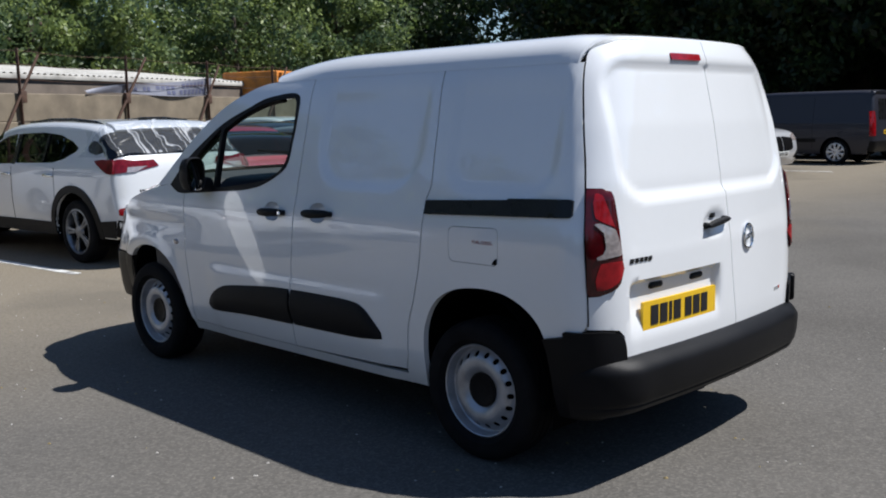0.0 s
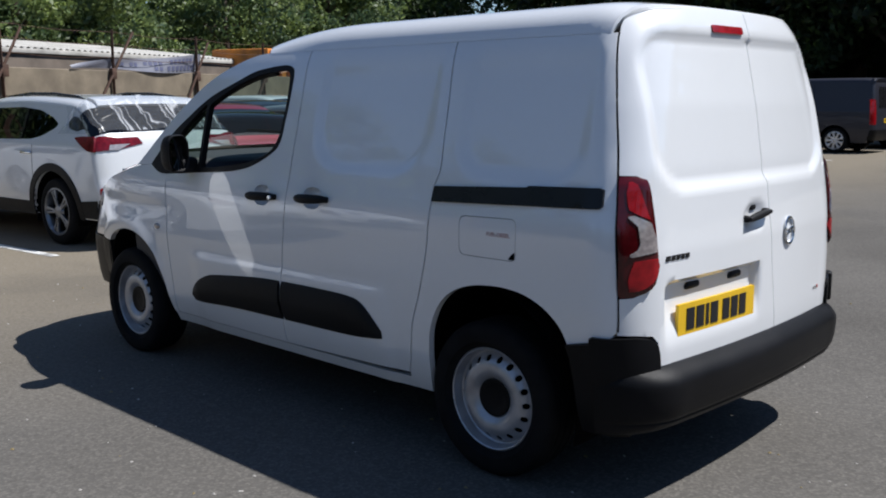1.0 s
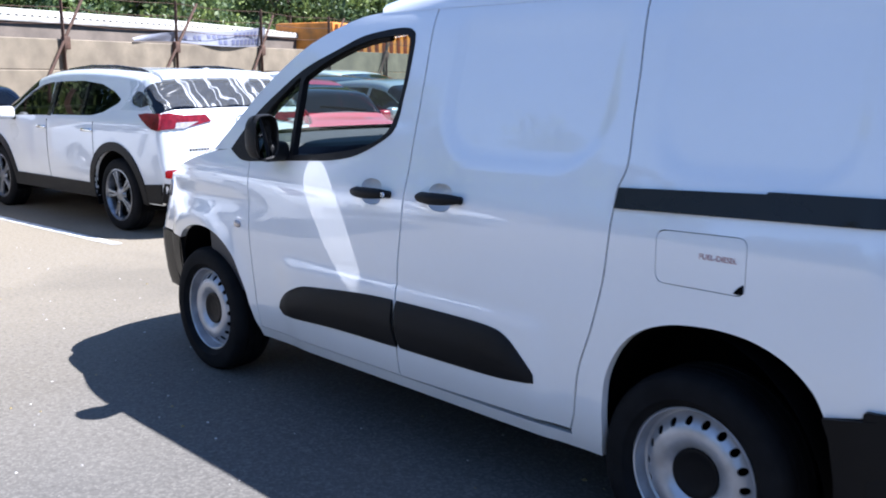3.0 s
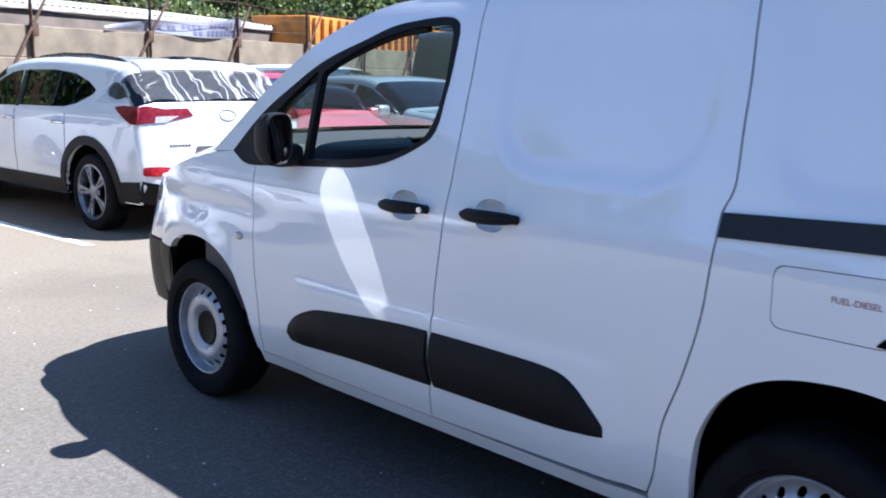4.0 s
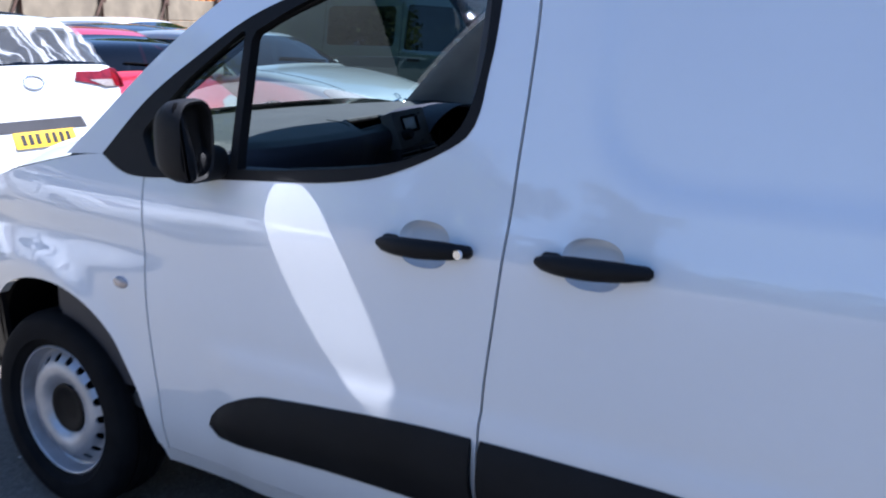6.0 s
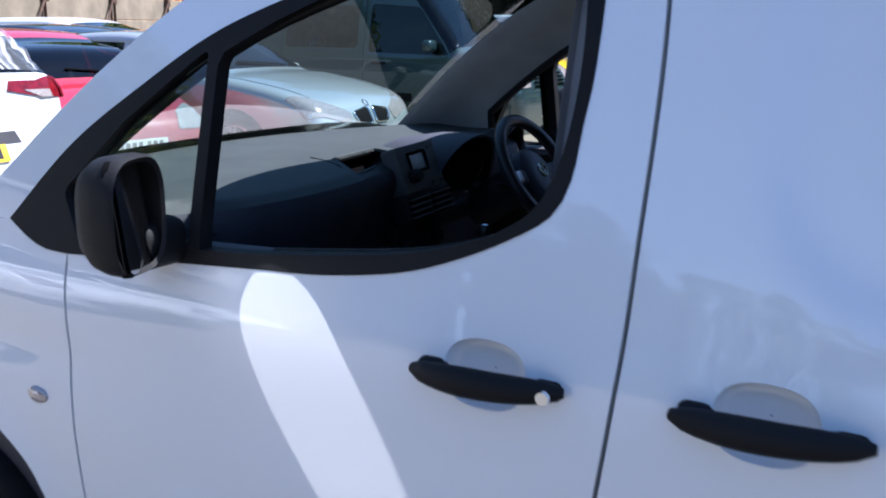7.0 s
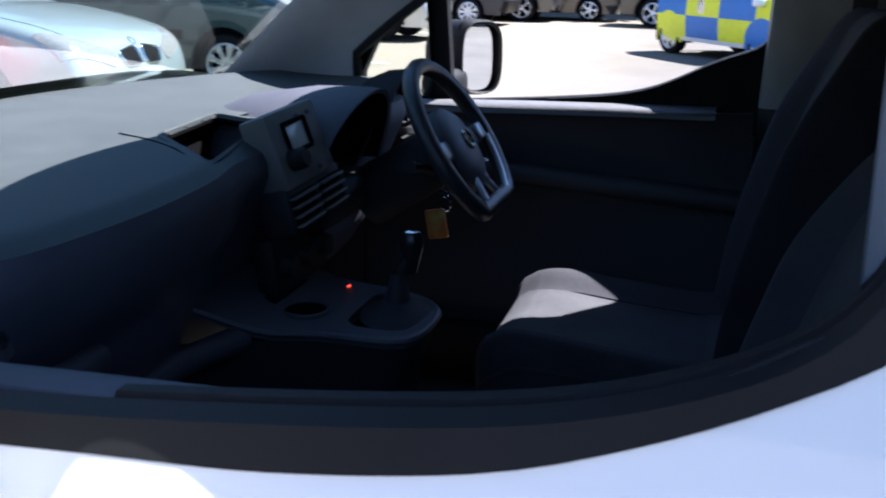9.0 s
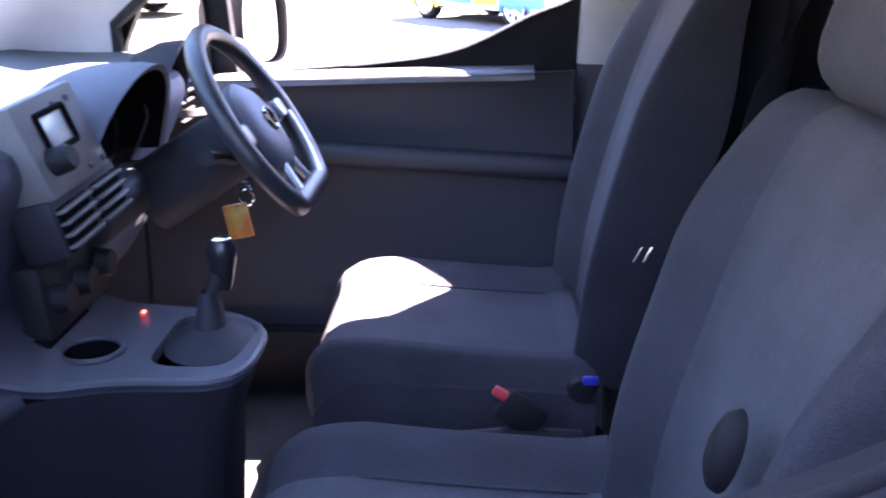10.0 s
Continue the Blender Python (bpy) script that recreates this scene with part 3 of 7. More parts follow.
# windscreen, and an unseen black band added at its top to block sun
SCREEN_E = [(1.54, 1.703), (1.66, 1.690), (1.80, 1.652), (1.98, 1.582), (2.145, 1.484), (2.315, 1.358), (2.49, 1.209), (2.60, 1.118)]
rows = []
edge = curve(SCREEN_E, 0.05)
for i, (x, z) in enumerate(edge):
    v = i / (len(edge) - 1)
    ey = float(flank(np.array(x), np.array(z))) - 0.004
    cx, cz = 1.88 + (2.86 - 1.88) * v + 0.03 * math.sin(math.pi * v), 1.728 + (1.10 - 1.728) * v + 0.10 * math.sin(math.pi * v)
    rows.append([(x + (cx - x) * (1 - s * s), s * ey, z + (cz - z) * (1 - s * s)) for s in np.linspace(-1, 1, 25)])
screen_rows = rows
SUNBLOCK = material("sun_blocking_band", (0.008, 0.008, 0.009), 0.5, grain=0.2, scale=9)
band = []
for row in rows[:max(3, int(len(rows) * 0.15) + 1)]:
    band.append([(x - 0.004, y * 0.995, z - 0.006) for x, y, z in row])
band.insert(0, [(x - 0.07, y * 0.985, z - 0.002) for x, y, z in rows[0]])
part("windscreen_band", sheet(band), SUNBLOCK, van, "unseen black band added along the windscreen top to block sun")
part("windscreen", sheet(rows), SCREEN, van, "tinted windscreen").visible_shadow = False
for side in (1, -1):
    rows, seal = [], []
    for row in screen_rows:
        cols = row[-1:-4:-1] if side > 0 else row[:3]
        (x, y, z), inner = cols[0], cols[2]
        cx, cz = (x - 0.06, z - 0.10) if x - 0.06 < 2.30 else (2.30 + 0.03 * (x - 2.36), z - 0.10 + 0.12 * (x - 2.36))
        cy = side * (float(flank(np.array(cx), np.array(cz))) - 0.030)
        seal.append((cx - 0.006, cy - side * 0.004, cz))
        mx, mz = (x + cx) / 2, (z + cz) / 2
        rows.append([(inner[0] - 0.006, inner[1], inner[2] - 0.010), (inner[0] - 0.022, inner[1] + side * 0.006, inner[2] - 0.024), (cols[1][0] - 0.045, cols[1][1], cols[1][2] - 0.038), (x - 0.045, y - side * 0.045, z - 0.045), (mx - 0.02, cy - side * 0.030, mz - 0.01), (cx, cy - side * 0.008, cz), (cx + 0.005, cy + side * 0.012, cz)])
    part("inner_pillar", sheet(rows), GREYTRIM, van, "broad grey windscreen pillar trim")
    part("pillar_seal", tube(seal, 0.013, 8), PLASTIC, van, "black rubber door seal")

# bonnet, nose and front bumper (rounded in plan)
rows = []
for x in np.linspace(2.60, 3.34, 22):
    ze = float(np.interp(x, [2.56, 2.692, 2.863, 2.977, 3.06, 3.2, 3.4, 3.5], [1.117, 1.089, 1.051, 1.013, 0.957, 0.91, 0.845, 0.80]))
    ye = float(np.interp(ze, _zz, _yy) * nose(np.array(x))) - 0.012
    rows.append([(x + 0.10 * (1 - s * s), s * ye, ze + 0.085 * (1 - abs(s) ** 5) * (1 - 0.3 * (x - 2.6)) + 0.003) for s in np.linspace(-1, 1, 21)])
part("bonnet", sheet(rows), WHITE, van)
def nose_face(s, z, d):
    """The front: s from -1 (right) to 1 (left)."""
    a = np.abs(s)
    xb = 3.04 + 0.13 * (1 - smoothstep(z, 0.60, 0.74))
    x = xb + (3.66 - xb) * np.sqrt(np.clip(1 - a ** 2.6, 0, 1)) - 0.30 * smoothstep(z, 0.55, 1.05) * (1 - 0.6 * a ** 3) - d
    y = np.sign(s) * np.interp(z, _zz, _yy) * nose(xb) * np.power(a, 0.75) - np.sign(s) * d
    return np.c_[x, y, z]
part("front_panel", panel(rect(-1, 0.66, 1, 0.96), [], nose_face, 0.05, 0.02), WHITE, van)
part("front_bumper", panel(rect(-1, 0.34, 1, 0.65), [], nose_face, 0.05, 0.02, 0.006), BUMPER, van, "black plastic front bumper")
for side in (1, -1):
    part("bumper_side", panel([p for p in ARCH_FRONT if p[0] > 3.005][::-1] + [(3.012, 0.644), (3.16, 0.656), (3.175, 0.45), (3.14, 0.39), (3.06, 0.32), (2.97, 0.302), (3.03, 0.35)], [], on_flank(side), 0.04, 0.02, 0.004), BUMPER, van)
    part("headlamp", panel(rounded([(side * 0.55, 0.80), (side * 0.97, 0.84), (side * 0.97, 0.93), (side * 0.60, 0.90)], 0.03), [], nose_face, 0.05, 0.01, 0.004), CLEARLENS, van, "clear headlamp")

# rear doors, lamps and bumper
def yf(z):
    return float(np.interp(z, _zz, _yy)) - CORNER_Y
def q_of(z, x):
    """Where the rear skin's own measure meets the flank's edge at height z."""
    k = (x - float(rear_line(z))) / CORNER_X
    return yf(z) + (ARC * math.acos(1 - k) / (math.pi / 2) if k < 1 else ARC + (k - 1) * CORNER_X)
def split_at(z):
    return float(np.interp(z, [0.5, 0.8, 1.11, 1.75], [-0.130, -0.085, -0.052, -0.036]))
zs = np.linspace(0.665, 1.70, 40)
edge_x = lambda z: float(np.interp(z, [0.65, 0.936, 1.227, 1.444, 1.70], [-0.578, -0.575, -0.544, -0.505, -0.451])) - 0.007
def door_outline(sgn):
    low = 0.530
    left = [(q_of(z, edge_x(z)), z) for z in zs]
    top = curve([left[-1], (0.680, 1.745), (0.585, 1.774), (0.45, 1.789), (0.3, 1.797), (0.0, 1.800)])
    side_lo = [(0.695, 0.530), (0.703, 0.58), (0.712, 0.63), (0.735, 0.655), (0.80, 0.664), (left[0][0], 0.668)]
    if sgn > 0:
        mid = [(split_at(z) + 0.003, z) for z in np.linspace(1.800, low, 30)]
        return side_lo + left[1:] + [p for p in top if p[0] > 0.0][1:] + mid
    mid = [(split_at(z) - 0.003, z) for z in np.linspace(low, 1.800, 30)]
    return mid + [(-q, z) for q, z in ([p for p in top if p[0] > 0.06][1:])[::-1]] + [(-q, z) for q, z in left[::-1]] + [(-q, z) for q, z in side_lo[::-1][1:]]
def lamp_outline(sgn):
    """The tall tail lamp that wraps the corner, as an outline on the rear skin."""
    inner = curve([(yf(1.21) + 0.175, 1.212), (yf(1.2) + 0.136, 1.198), (yf(1.1) + 0.106, 1.09), (yf(1.0) + 0.086, 1.0), (yf(0.89) + 0.078, 0.89), (yf(0.825) + 0.108, 0.826), (yf(0.795) + 0.173, 0.797)])
    outer = [(q_of(z, edge_x(z)) - 0.001, z) for z in np.linspace(0.795, 1.214, 16)]
    out = inner + outer
    return [(sgn * q, z) for q, z in out]
for side in (1, -1):
    lamp = lamp_outline(side)
    rear_door = part("rear_door", panel(door_outline(side), [lamp], tail, 0.02, 0.03), WHITE, van)
    def bulge(q, z, d):
        e = box_depth(np.abs(q), z, yf(1.0) + 0.06, q_of(1.0, edge_x(1.0)) + 0.03, 0.79, 1.22, 0.05, 0.04)
        return tail(q, z, d - 0.018 * e + 0.004)
    base = part("tail_lamp", panel(lamp, [], bulge, 0.015, 0.03), DARKLENS, rear_door, "tall dark red tail lamp")
    def yi(z, k):
        a = yf(z) + float(np.interp(z, [0.80, 0.826, 0.89, 1.0, 1.09, 1.198], [0.17, 0.108, 0.078, 0.086, 0.106, 0.136]))
        return side * (a + (k - 0.028) / 0.122 * (q_of(z, edge_x(z)) - a) * 0.92)
    up = curve([(yi(1.19, 0.10), 1.195), (yi(1.19, 0.078), 1.185), (yi(1.1, 0.050), 1.08), (yi(1.08, 0.046), 1.065), (yi(1.08, 0.09), 1.085), (yi(1.1, 0.118), 1.10), (yi(1.15, 0.125), 1.16), (yi(1.19, 0.115), 1.193)])
    part("red_lens", panel(up, [], lambda q, z, d: bulge(q, z, d - 0.003), 0.015, 0.006), REDLENS, base, "bright red upper lens")
    lo = curve([(yi(0.93, 0.110), 0.925), (yi(0.93, 0.03), 0.93), (yi(0.9, 0.02), 0.90), (yi(0.86, 0.024), 0.865), (yi(0.83, 0.055), 0.832), (yi(0.82, 0.11), 0.822), (yi(0.85, 0.125), 0.86), (yi(0.9, 0.12), 0.90)])
    part("red_lens", panel(lo, [], lambda q, z, d: bulge(q, z, d - 0.003), 0.015, 0.006), REDLENS, base, "bright red lower lens")
    cl = [(yi(1.06, 0.044), 1.055), (yi(1.07, 0.10), 1.082), (yi(1.07, 0.125), 1.078), (yi(1.05, 0.105), 1.060), (yi(1.04, 0.090), 1.045), (yi(1.0, 0.088), 0.985), (yi(0.97, 0.10), 0.962), (yi(0.95, 0.125), 0.950), (yi(0.95, 0.12), 0.94), (yi(0.96, 0.03), 0.955), (yi(1.0, 0.034), 1.0)]
    part("clear_lens", panel(rounded(cl, 0.006), [], lambda q, z, d: bulge(q, z, d - 0.004), 0.012, 0.006), CLEARLENS, base, "ribbed clear lens bracket")
    if side > 0:
        def at(q, z, d):
            return tuple(tail(np.array([q]), np.array([z]), np.array([d]))[0])
        grip = tube([at(q, 1.020 - 0.10 * (q - 0.06), -0.022 - 0.012 * math.cos(14 * (q - 0.06))) for q in np.linspace(-0.03, 0.15, 11)], [0.008, 0.012, 0.014, 0.015, 0.0155, 0.016, 0.0155, 0.015, 0.014, 0.012, 0.008], 10)
        part("rear_handle", join(grip, block((0.035, 0.03, 0.026), at(-0.022, 1.028, -0.008), 0.01, 3), block((0.035, 0.03, 0.026), at(0.142, 1.012, -0.008), 0.01, 3)), PLASTIC, rear_door, "black rear door pull handle")
        part("latch_button", block((0.02, 0.05, 0.024), at(0.06, 1.050, 0.004), 0.008, 2), PLASTIC, rear_door)
        for q in (0.12, 0.42):
            part("plate_lamp", block((0.05, 0.095, 0.028), tuple(tail(np.array([q + 0.06]), np.array([0.80]), np.array([0.012]))[0]), 0.012, 3), PLASTIC, rear_door, "black number plate lamp")
        plate = part("number_plate", panel(rounded(rect(0.065, 0.624, 0.605, 0.745), 0.008), [], lambda q, z, d: np.c_[tail(q, 0 * z + 0.69, d - 0.018)[:, 0], q, z], 0.04, 0.012), YELLOW, rear_door, "yellow rear number plate")
        x = 0.555
        for k, wd in enumerate((0.05, 0.05, 0.02, 0.05, 0.0, 0.05, 0.05, 0.05)):
            if wd:
                part("plate_bar", panel(rect(x - wd, 0.646, x, 0.726), [], lambda q, z, d: np.c_[tail(q, 0 * z + 0.69, d - 0.0205)[:, 0], q, z], 0.03, 0.002), INK, plate)
            x -= wd + 0.013 if wd else 0.02
        # black bars: the dark reflection in chrome letters is put into the colour
        for k in range(5):
            part("name_bar", panel([(0.685 - k * 0.028, 0.912), (0.664 - k * 0.028, 0.912), (0.660 - k * 0.028, 0.930), (0.681 - k * 0.028, 0.930)], [], lambda q, z, d: tail(q, z, d - 0.003), 0.02, 0.003), GLOSSBLACK, rear_door, "small badge bar, blackened for dark-looking chrome")
    else:
        bq, bz = -0.235, 0.93
        ring = tube([tuple(tail(np.array([bq + 0.045 * math.cos(a)]), np.array([bz + 0.055 * math.sin(a)]), np.array([-0.006]))[0]) for a in np.linspace(0, 2 * math.pi, 28, endpoint=False)], 0.006, 8, True)
        bar = tube([tuple(tail(np.array([bq + k * 0.030]), np.array([bz + h]), np.array([-0.006]))[0]) for k, h in ((-1, 0.012), (0.2, 0.004), (-0.2, -0.004), (1, -0.012))], 0.006, 8)
        part("badge_ring", join(ring, bar), CHROME, rear_door, "round chrome badge")
        for k in range(4):
            part("name_bar", panel(rect(-0.56 - k * 0.017, 0.632, -0.548 - k * 0.017, 0.646), [], lambda q, z, d: tail(q, z, d - 0.003), 0.02, 0.003), RED_INK if k == 3 else CHROME, rear_door)
for side in (1, -1):
    # near-black strip laid in the rear door gap, painting in its shade
    part("gap_strip", tube([(x - 0.0035, side * (float(flank(np.array(x), np.array(z))) - 0.0065), z) for x, z in REAR_EDGE if z > 0.67], 0.0042, 6), DARK, van)
part("high_brake_lamp", panel(rounded(rect(0.020, 1.716, 0.255, 1.744), 0.01), [], lambda q, z, d: tail(q, z, d - 0.006), 0.03, 0.02), REDLENS, van, "long dark red high brake lamp")
part("load_bay_back", sheet([[(-0.45, y, z) for y in np.linspace(-0.6, 0.6, 4)] for z in (0.3, 1.0, 1.55)]), DARK, van)
# bumper: outline in section swept round the back
def bumper_row(z, out):
    """A level line round the back, set out from the rear skin."""
    q = np.linspace(-0.945, 0.945, 81)
    p = tail(q, np.full(len(q), 0.45), -float(out) * (1 - 0.72 * smoothstep(np.abs(q), 0.66, 0.90) * (out > 0)))
    return [(a, b, z) for a, b, c in p]
rows = [bumper_row(z, o) for z, o in ((0.548, -0.03), (0.543, 0.0), (0.535, 0.020), (0.518, 0.046), (0.503, 0.059), (0.492, 0.066), (0.482, 0.0685), (0.462, 0.069), (0.41, 0.065), (0.368, 0.056), (0.352, 0.047), (0.348, 0.040), (0.340, 0.042), (0.322, 0.030), (0.305, 0.0), (0.295, -0.08))]
bumper = part("rear_bumper", sheet(rows), BUMPER, van, "black plastic rear bumper step")
for side in (1, -1):
    post = [(side * q, z) for q, z in rounded([(0.702, 0.515), (0.710, 0.585), (0.720, 0.625), (0.745, 0.648), (0.80, 0.657), (q_of(0.62, -0.50), 0.657), (q_of(0.6, -0.50), 0.515)], 0.012)]
    part("bumper_corner", panel(post, [], lambda q, z, d: tail(q, z, d - 0.014), 0.02, 0.04), BUMPER, bumper)
    part("bumper_side", panel(line([(-0.400, 0.612), (-0.555, 0.642), (-0.60, 0.60), (-0.60, 0.29), (-0.44, 0.29), (-0.435, 0.45), (-0.420, 0.56)], 0.04), [], on_flank(side), 0.03, 0.04, 0.016), BUMPER, bumper)


part("corner_cap", moved(block((0.075, 0.06, 0.14), (0, 0, 0), 0.016, 3), pose(-0.590, -0.890, 0.590, -3, 0, 24)), BUMPER, bumper)
# wheels: pressed steel, eighteen round vents
def steel_wheel():
    prof = [(0.222, 0.060), (0.226, 0.075), (0.219, 0.082), (0.214, 0.079), (0.211, 0.060), (0.206, 0.038), (0.197, 0.032)]
    barrel = lathe(prof, 64)
    def dish(a, b, d):
        r = np.hypot(a, b)
        y = np.interp(r, [0, 0.076, 0.084, 0.098, 0.115, 0.145, 0.165, 0.182, 0.200], [0.048, 0.048, 0.054, 0.066, 0.075, 0.077, 0.069, 0.052, 0.032])
        return np.c_[a, y - d, b]
    ring = [(0.199 * math.cos(t), 0.199 * math.sin(t)) for t in np.linspace(0, 2 * math.pi, 72, endpoint=False)]
    vents = []
    for k in range(18):
        t = 2 * math.pi * k / 18
        e, n = Vector((math.cos(t), math.sin(t))), Vector((-math.sin(t), math.cos(t)))
        vents.append([tuple(e * (0.173 + 0.0135 * math.cos(u)) + n * 0.0135 * math.sin(u)) for u in np.linspace(0, 2 * math.pi, 12, endpoint=False)])
    return join(barrel, panel(ring, vents, dish, 0.013, 0.006))
van_tyre = wheel_geo(0.312, 0.205)
rim = moved(steel_wheel(), Matrix.Diagonal((0.925, 1, 0.925, 1)))
cap = lathe([(0.0, 0.054), (0.03, 0.055), (0.056, 0.057), (0.066, 0.062), (0.076, 0.061), (0.079, 0.050)], 32)
for cx in (0.0, 2.77):
    for side in (1, -1):
        geo = lambda g: moved(g if side > 0 else flipped(g), Matrix.Translation((cx, side * 0.770, 0.310)))
        wheel = part("wheel", geo(van_tyre), RUBBER, van, "black tyre on a steel wheel")
        part("steel_rim", geo(rim), STEEL, wheel, "silver pressed steel rim with round vents")
        part("hub_cap", geo(cap), BUMPER, wheel, "black centre cap")
        part("brake_drum", geo(lathe([(0.0, 0.0), (0.14, 0.0), (0.15, -0.02), (0.21, -0.03), (0.21, -0.09)], 32)), DARK, wheel)

# ---- ground, wall, buildings and trees ----
def asphalt():
    m = material("worn_asphalt", (0.102, 0.096, 0.088), 0.9, grain=0.2, scale=0.45, bump=0.0)
    nt, b = m.node_tree, m.node_tree.nodes["Principled BSDF"]
    co = nt.nodes.new("ShaderNodeTexCoord")
    stones = nt.nodes.new("ShaderNodeTexVoronoi")
    stones.inputs["Scale"].default_value = 95.0
    fine = nt.nodes.new("ShaderNodeTexNoise")
    fine.inputs["Scale"].default_value, fine.inputs["Detail"].default_value = 38.0, 6.0
    patch = nt.nodes.new("ShaderNodeTexNoise")
    patch.inputs["Scale"].default_value, patch.inputs["Detail"].default_value, patch.inputs["Distortion"].default_value = 0.33, 5.0, 0.6
    for n in (stones, fine, patch):
        nt.links.new(co.outputs["Object"], n.inputs["Vector"])
    old = b.inputs["Base Color"].links[0].from_socket
    def over(fac_from, lo, hi, top, base, color, blend="MIX"):
        r = nt.nodes.new("ShaderNodeMapRange")
        r.inputs[1].default_value, r.inputs[2].default_value, r.inputs[4].default_value = lo, hi, top
        nt.links.new(fac_from, r.inputs[0])
        x = nt.nodes.new("ShaderNodeMix")
        x.data_type, x.blend_type = "RGBA", blend
        nt.links.new(r.outputs[0], x.inputs[0])
        nt.links.new(base, x.inputs[6])
        if hasattr(color, "is_output"):
            nt.links.new(color, x.inputs[7])
        else:
            x.inputs[7].default_value = (*color, 1)
        return x.outputs[2]
    # older, paler surfacing ahead, ragged edge; pushed forward so colour deepens the van's shadow
    sep = nt.nodes.new("ShaderNodeSeparateXYZ")
    nt.links.new(co.outputs["Object"], sep.inputs[0])
    rag = nt.nodes.new("ShaderNodeMath")
    rag.operation, rag.inputs[1].default_value = "MULTIPLY_ADD", 3.0
    nt.links.new(patch.outputs[0], rag.inputs[0])
    nt.links.new(sep.outputs[0], rag.inputs[2])
    old = over(rag.outputs[0], 3.2, 7.0, 0.85, old, (0.205, 0.175, 0.130))
    c = over(stones.outputs["Color"], 0.45, 0.95, 0.36, old, (0.25, 0.23, 0.205))
    b.inputs["Specular IOR Level"].default_value = 0.08
    c = over(fine.outputs[0], 0.50, 0.74, 0.42, c, (0.055, 0.051, 0.046))
    c = over(patch.outputs[0], 0.54, 0.66, 0.35, c, (0.075, 0.070, 0.063))
    nt.links.new(c, b.inputs["Base Color"])
    bp = nt.nodes.new("ShaderNodeBump")
    bp.inputs["Strength"].default_value, bp.inputs["Distance"].default_value = 0.4, 0.003
    nt.links.new(stones.outputs["Distance"], bp.inputs["Height"])
    nt.links.new(bp.outputs[0], b.inputs["Normal"])
    return m
ASPHALT = asphalt()
LINEPAINT = material("worn_line_paint", (0.62, 0.62, 0.60), 0.8, grain=0.2, scale=12, bump=0.3, bump_scale=120, second=(0.16, 0.155, 0.15), mix=0.9)
CONCRETE = material("stained_concrete", (0.205, 0.168, 0.120), 0.9, grain=0.28, scale=2.4, bump=0.6, bump_scale=60, second=(0.14, 0.113, 0.083), mix=0.7)
RUST = material("rusty_iron", (0.085, 0.045, 0.030), 0.85, grain=0.35, scale=12, bump=0.6, bump_scale=120)
SHEET = material("old_fibre_roofing", (0.50, 0.48, 0.44), 0.9, grain=0.2, scale=2.5, bump=0.4, bump_scale=40, second=(0.16, 0.15, 0.13), mix=0.6)
BRICKDARK = material("dark_block_wall", (0.13, 0.105, 0.085), 0.9, grain=0.3, scale=2.0, bump=0.4, bump_scale=40)
ORANGE = material("orange_skip_paint", (0.62, 0.22, 0.03), 0.55, grain=0.2, scale=4, second=(0.18, 0.08, 0.04), mix=0.5)
BANNER = material("banner_vinyl", (0.22, 0.225, 0.27), 0.5, grain=0.1, scale=3, bump=0.2, bump_scale=30)
BANNERINK = material("banner_ink", (0.12, 0.13, 0.21), 0.5)
BARK = material("bark", (0.085, 0.065, 0.048), 0.95, grain=0.4, scale=6, bump=1.0, bump_scale=40)

def leaf_material(name, color):
    m = material(name, color, 0.5, grain=0.0)
    nt, b = m.node_tree, m.node_tree.nodes["Principled BSDF"]
    g = nt.nodes.new("ShaderNodeNewGeometry")
    r = nt.nodes.new("ShaderNodeValToRGB")
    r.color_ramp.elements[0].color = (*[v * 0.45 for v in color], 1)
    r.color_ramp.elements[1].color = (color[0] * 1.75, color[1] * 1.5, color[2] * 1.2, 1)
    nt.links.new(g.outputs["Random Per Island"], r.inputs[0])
    # noise darkens clumps, so shade in the crown's depth is put into leaf colour
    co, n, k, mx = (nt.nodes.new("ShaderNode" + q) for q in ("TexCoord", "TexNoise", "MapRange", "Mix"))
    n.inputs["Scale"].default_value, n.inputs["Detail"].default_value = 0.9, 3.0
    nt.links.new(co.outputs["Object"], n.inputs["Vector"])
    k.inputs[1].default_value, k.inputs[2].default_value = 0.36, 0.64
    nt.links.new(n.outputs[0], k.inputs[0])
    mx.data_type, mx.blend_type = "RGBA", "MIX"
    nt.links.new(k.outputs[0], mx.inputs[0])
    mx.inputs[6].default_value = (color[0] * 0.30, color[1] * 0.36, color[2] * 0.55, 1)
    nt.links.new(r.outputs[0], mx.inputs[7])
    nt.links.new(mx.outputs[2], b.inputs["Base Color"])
    tr = nt.nodes.new("ShaderNodeBsdfTranslucent")
    nt.links.new(mx.outputs[2], tr.inputs[0])
    x = nt.nodes.new("ShaderNodeMixShader")
    x.inputs[0].default_value = 0.42
    out = nt.nodes["Material Output"]
    nt.links.new(b.outputs[0], x.inputs[1])
    nt.links.new(tr.outputs[0], x.inputs[2])
    nt.links.new(x.outputs[0], out.inputs[0])
    return m
# lit and shaded leaf copies: how light falls on each row is put into colour
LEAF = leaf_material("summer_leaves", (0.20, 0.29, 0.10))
LEAFSHADE = leaf_material("shaded_summer_leaves", (0.045, 0.085, 0.024))

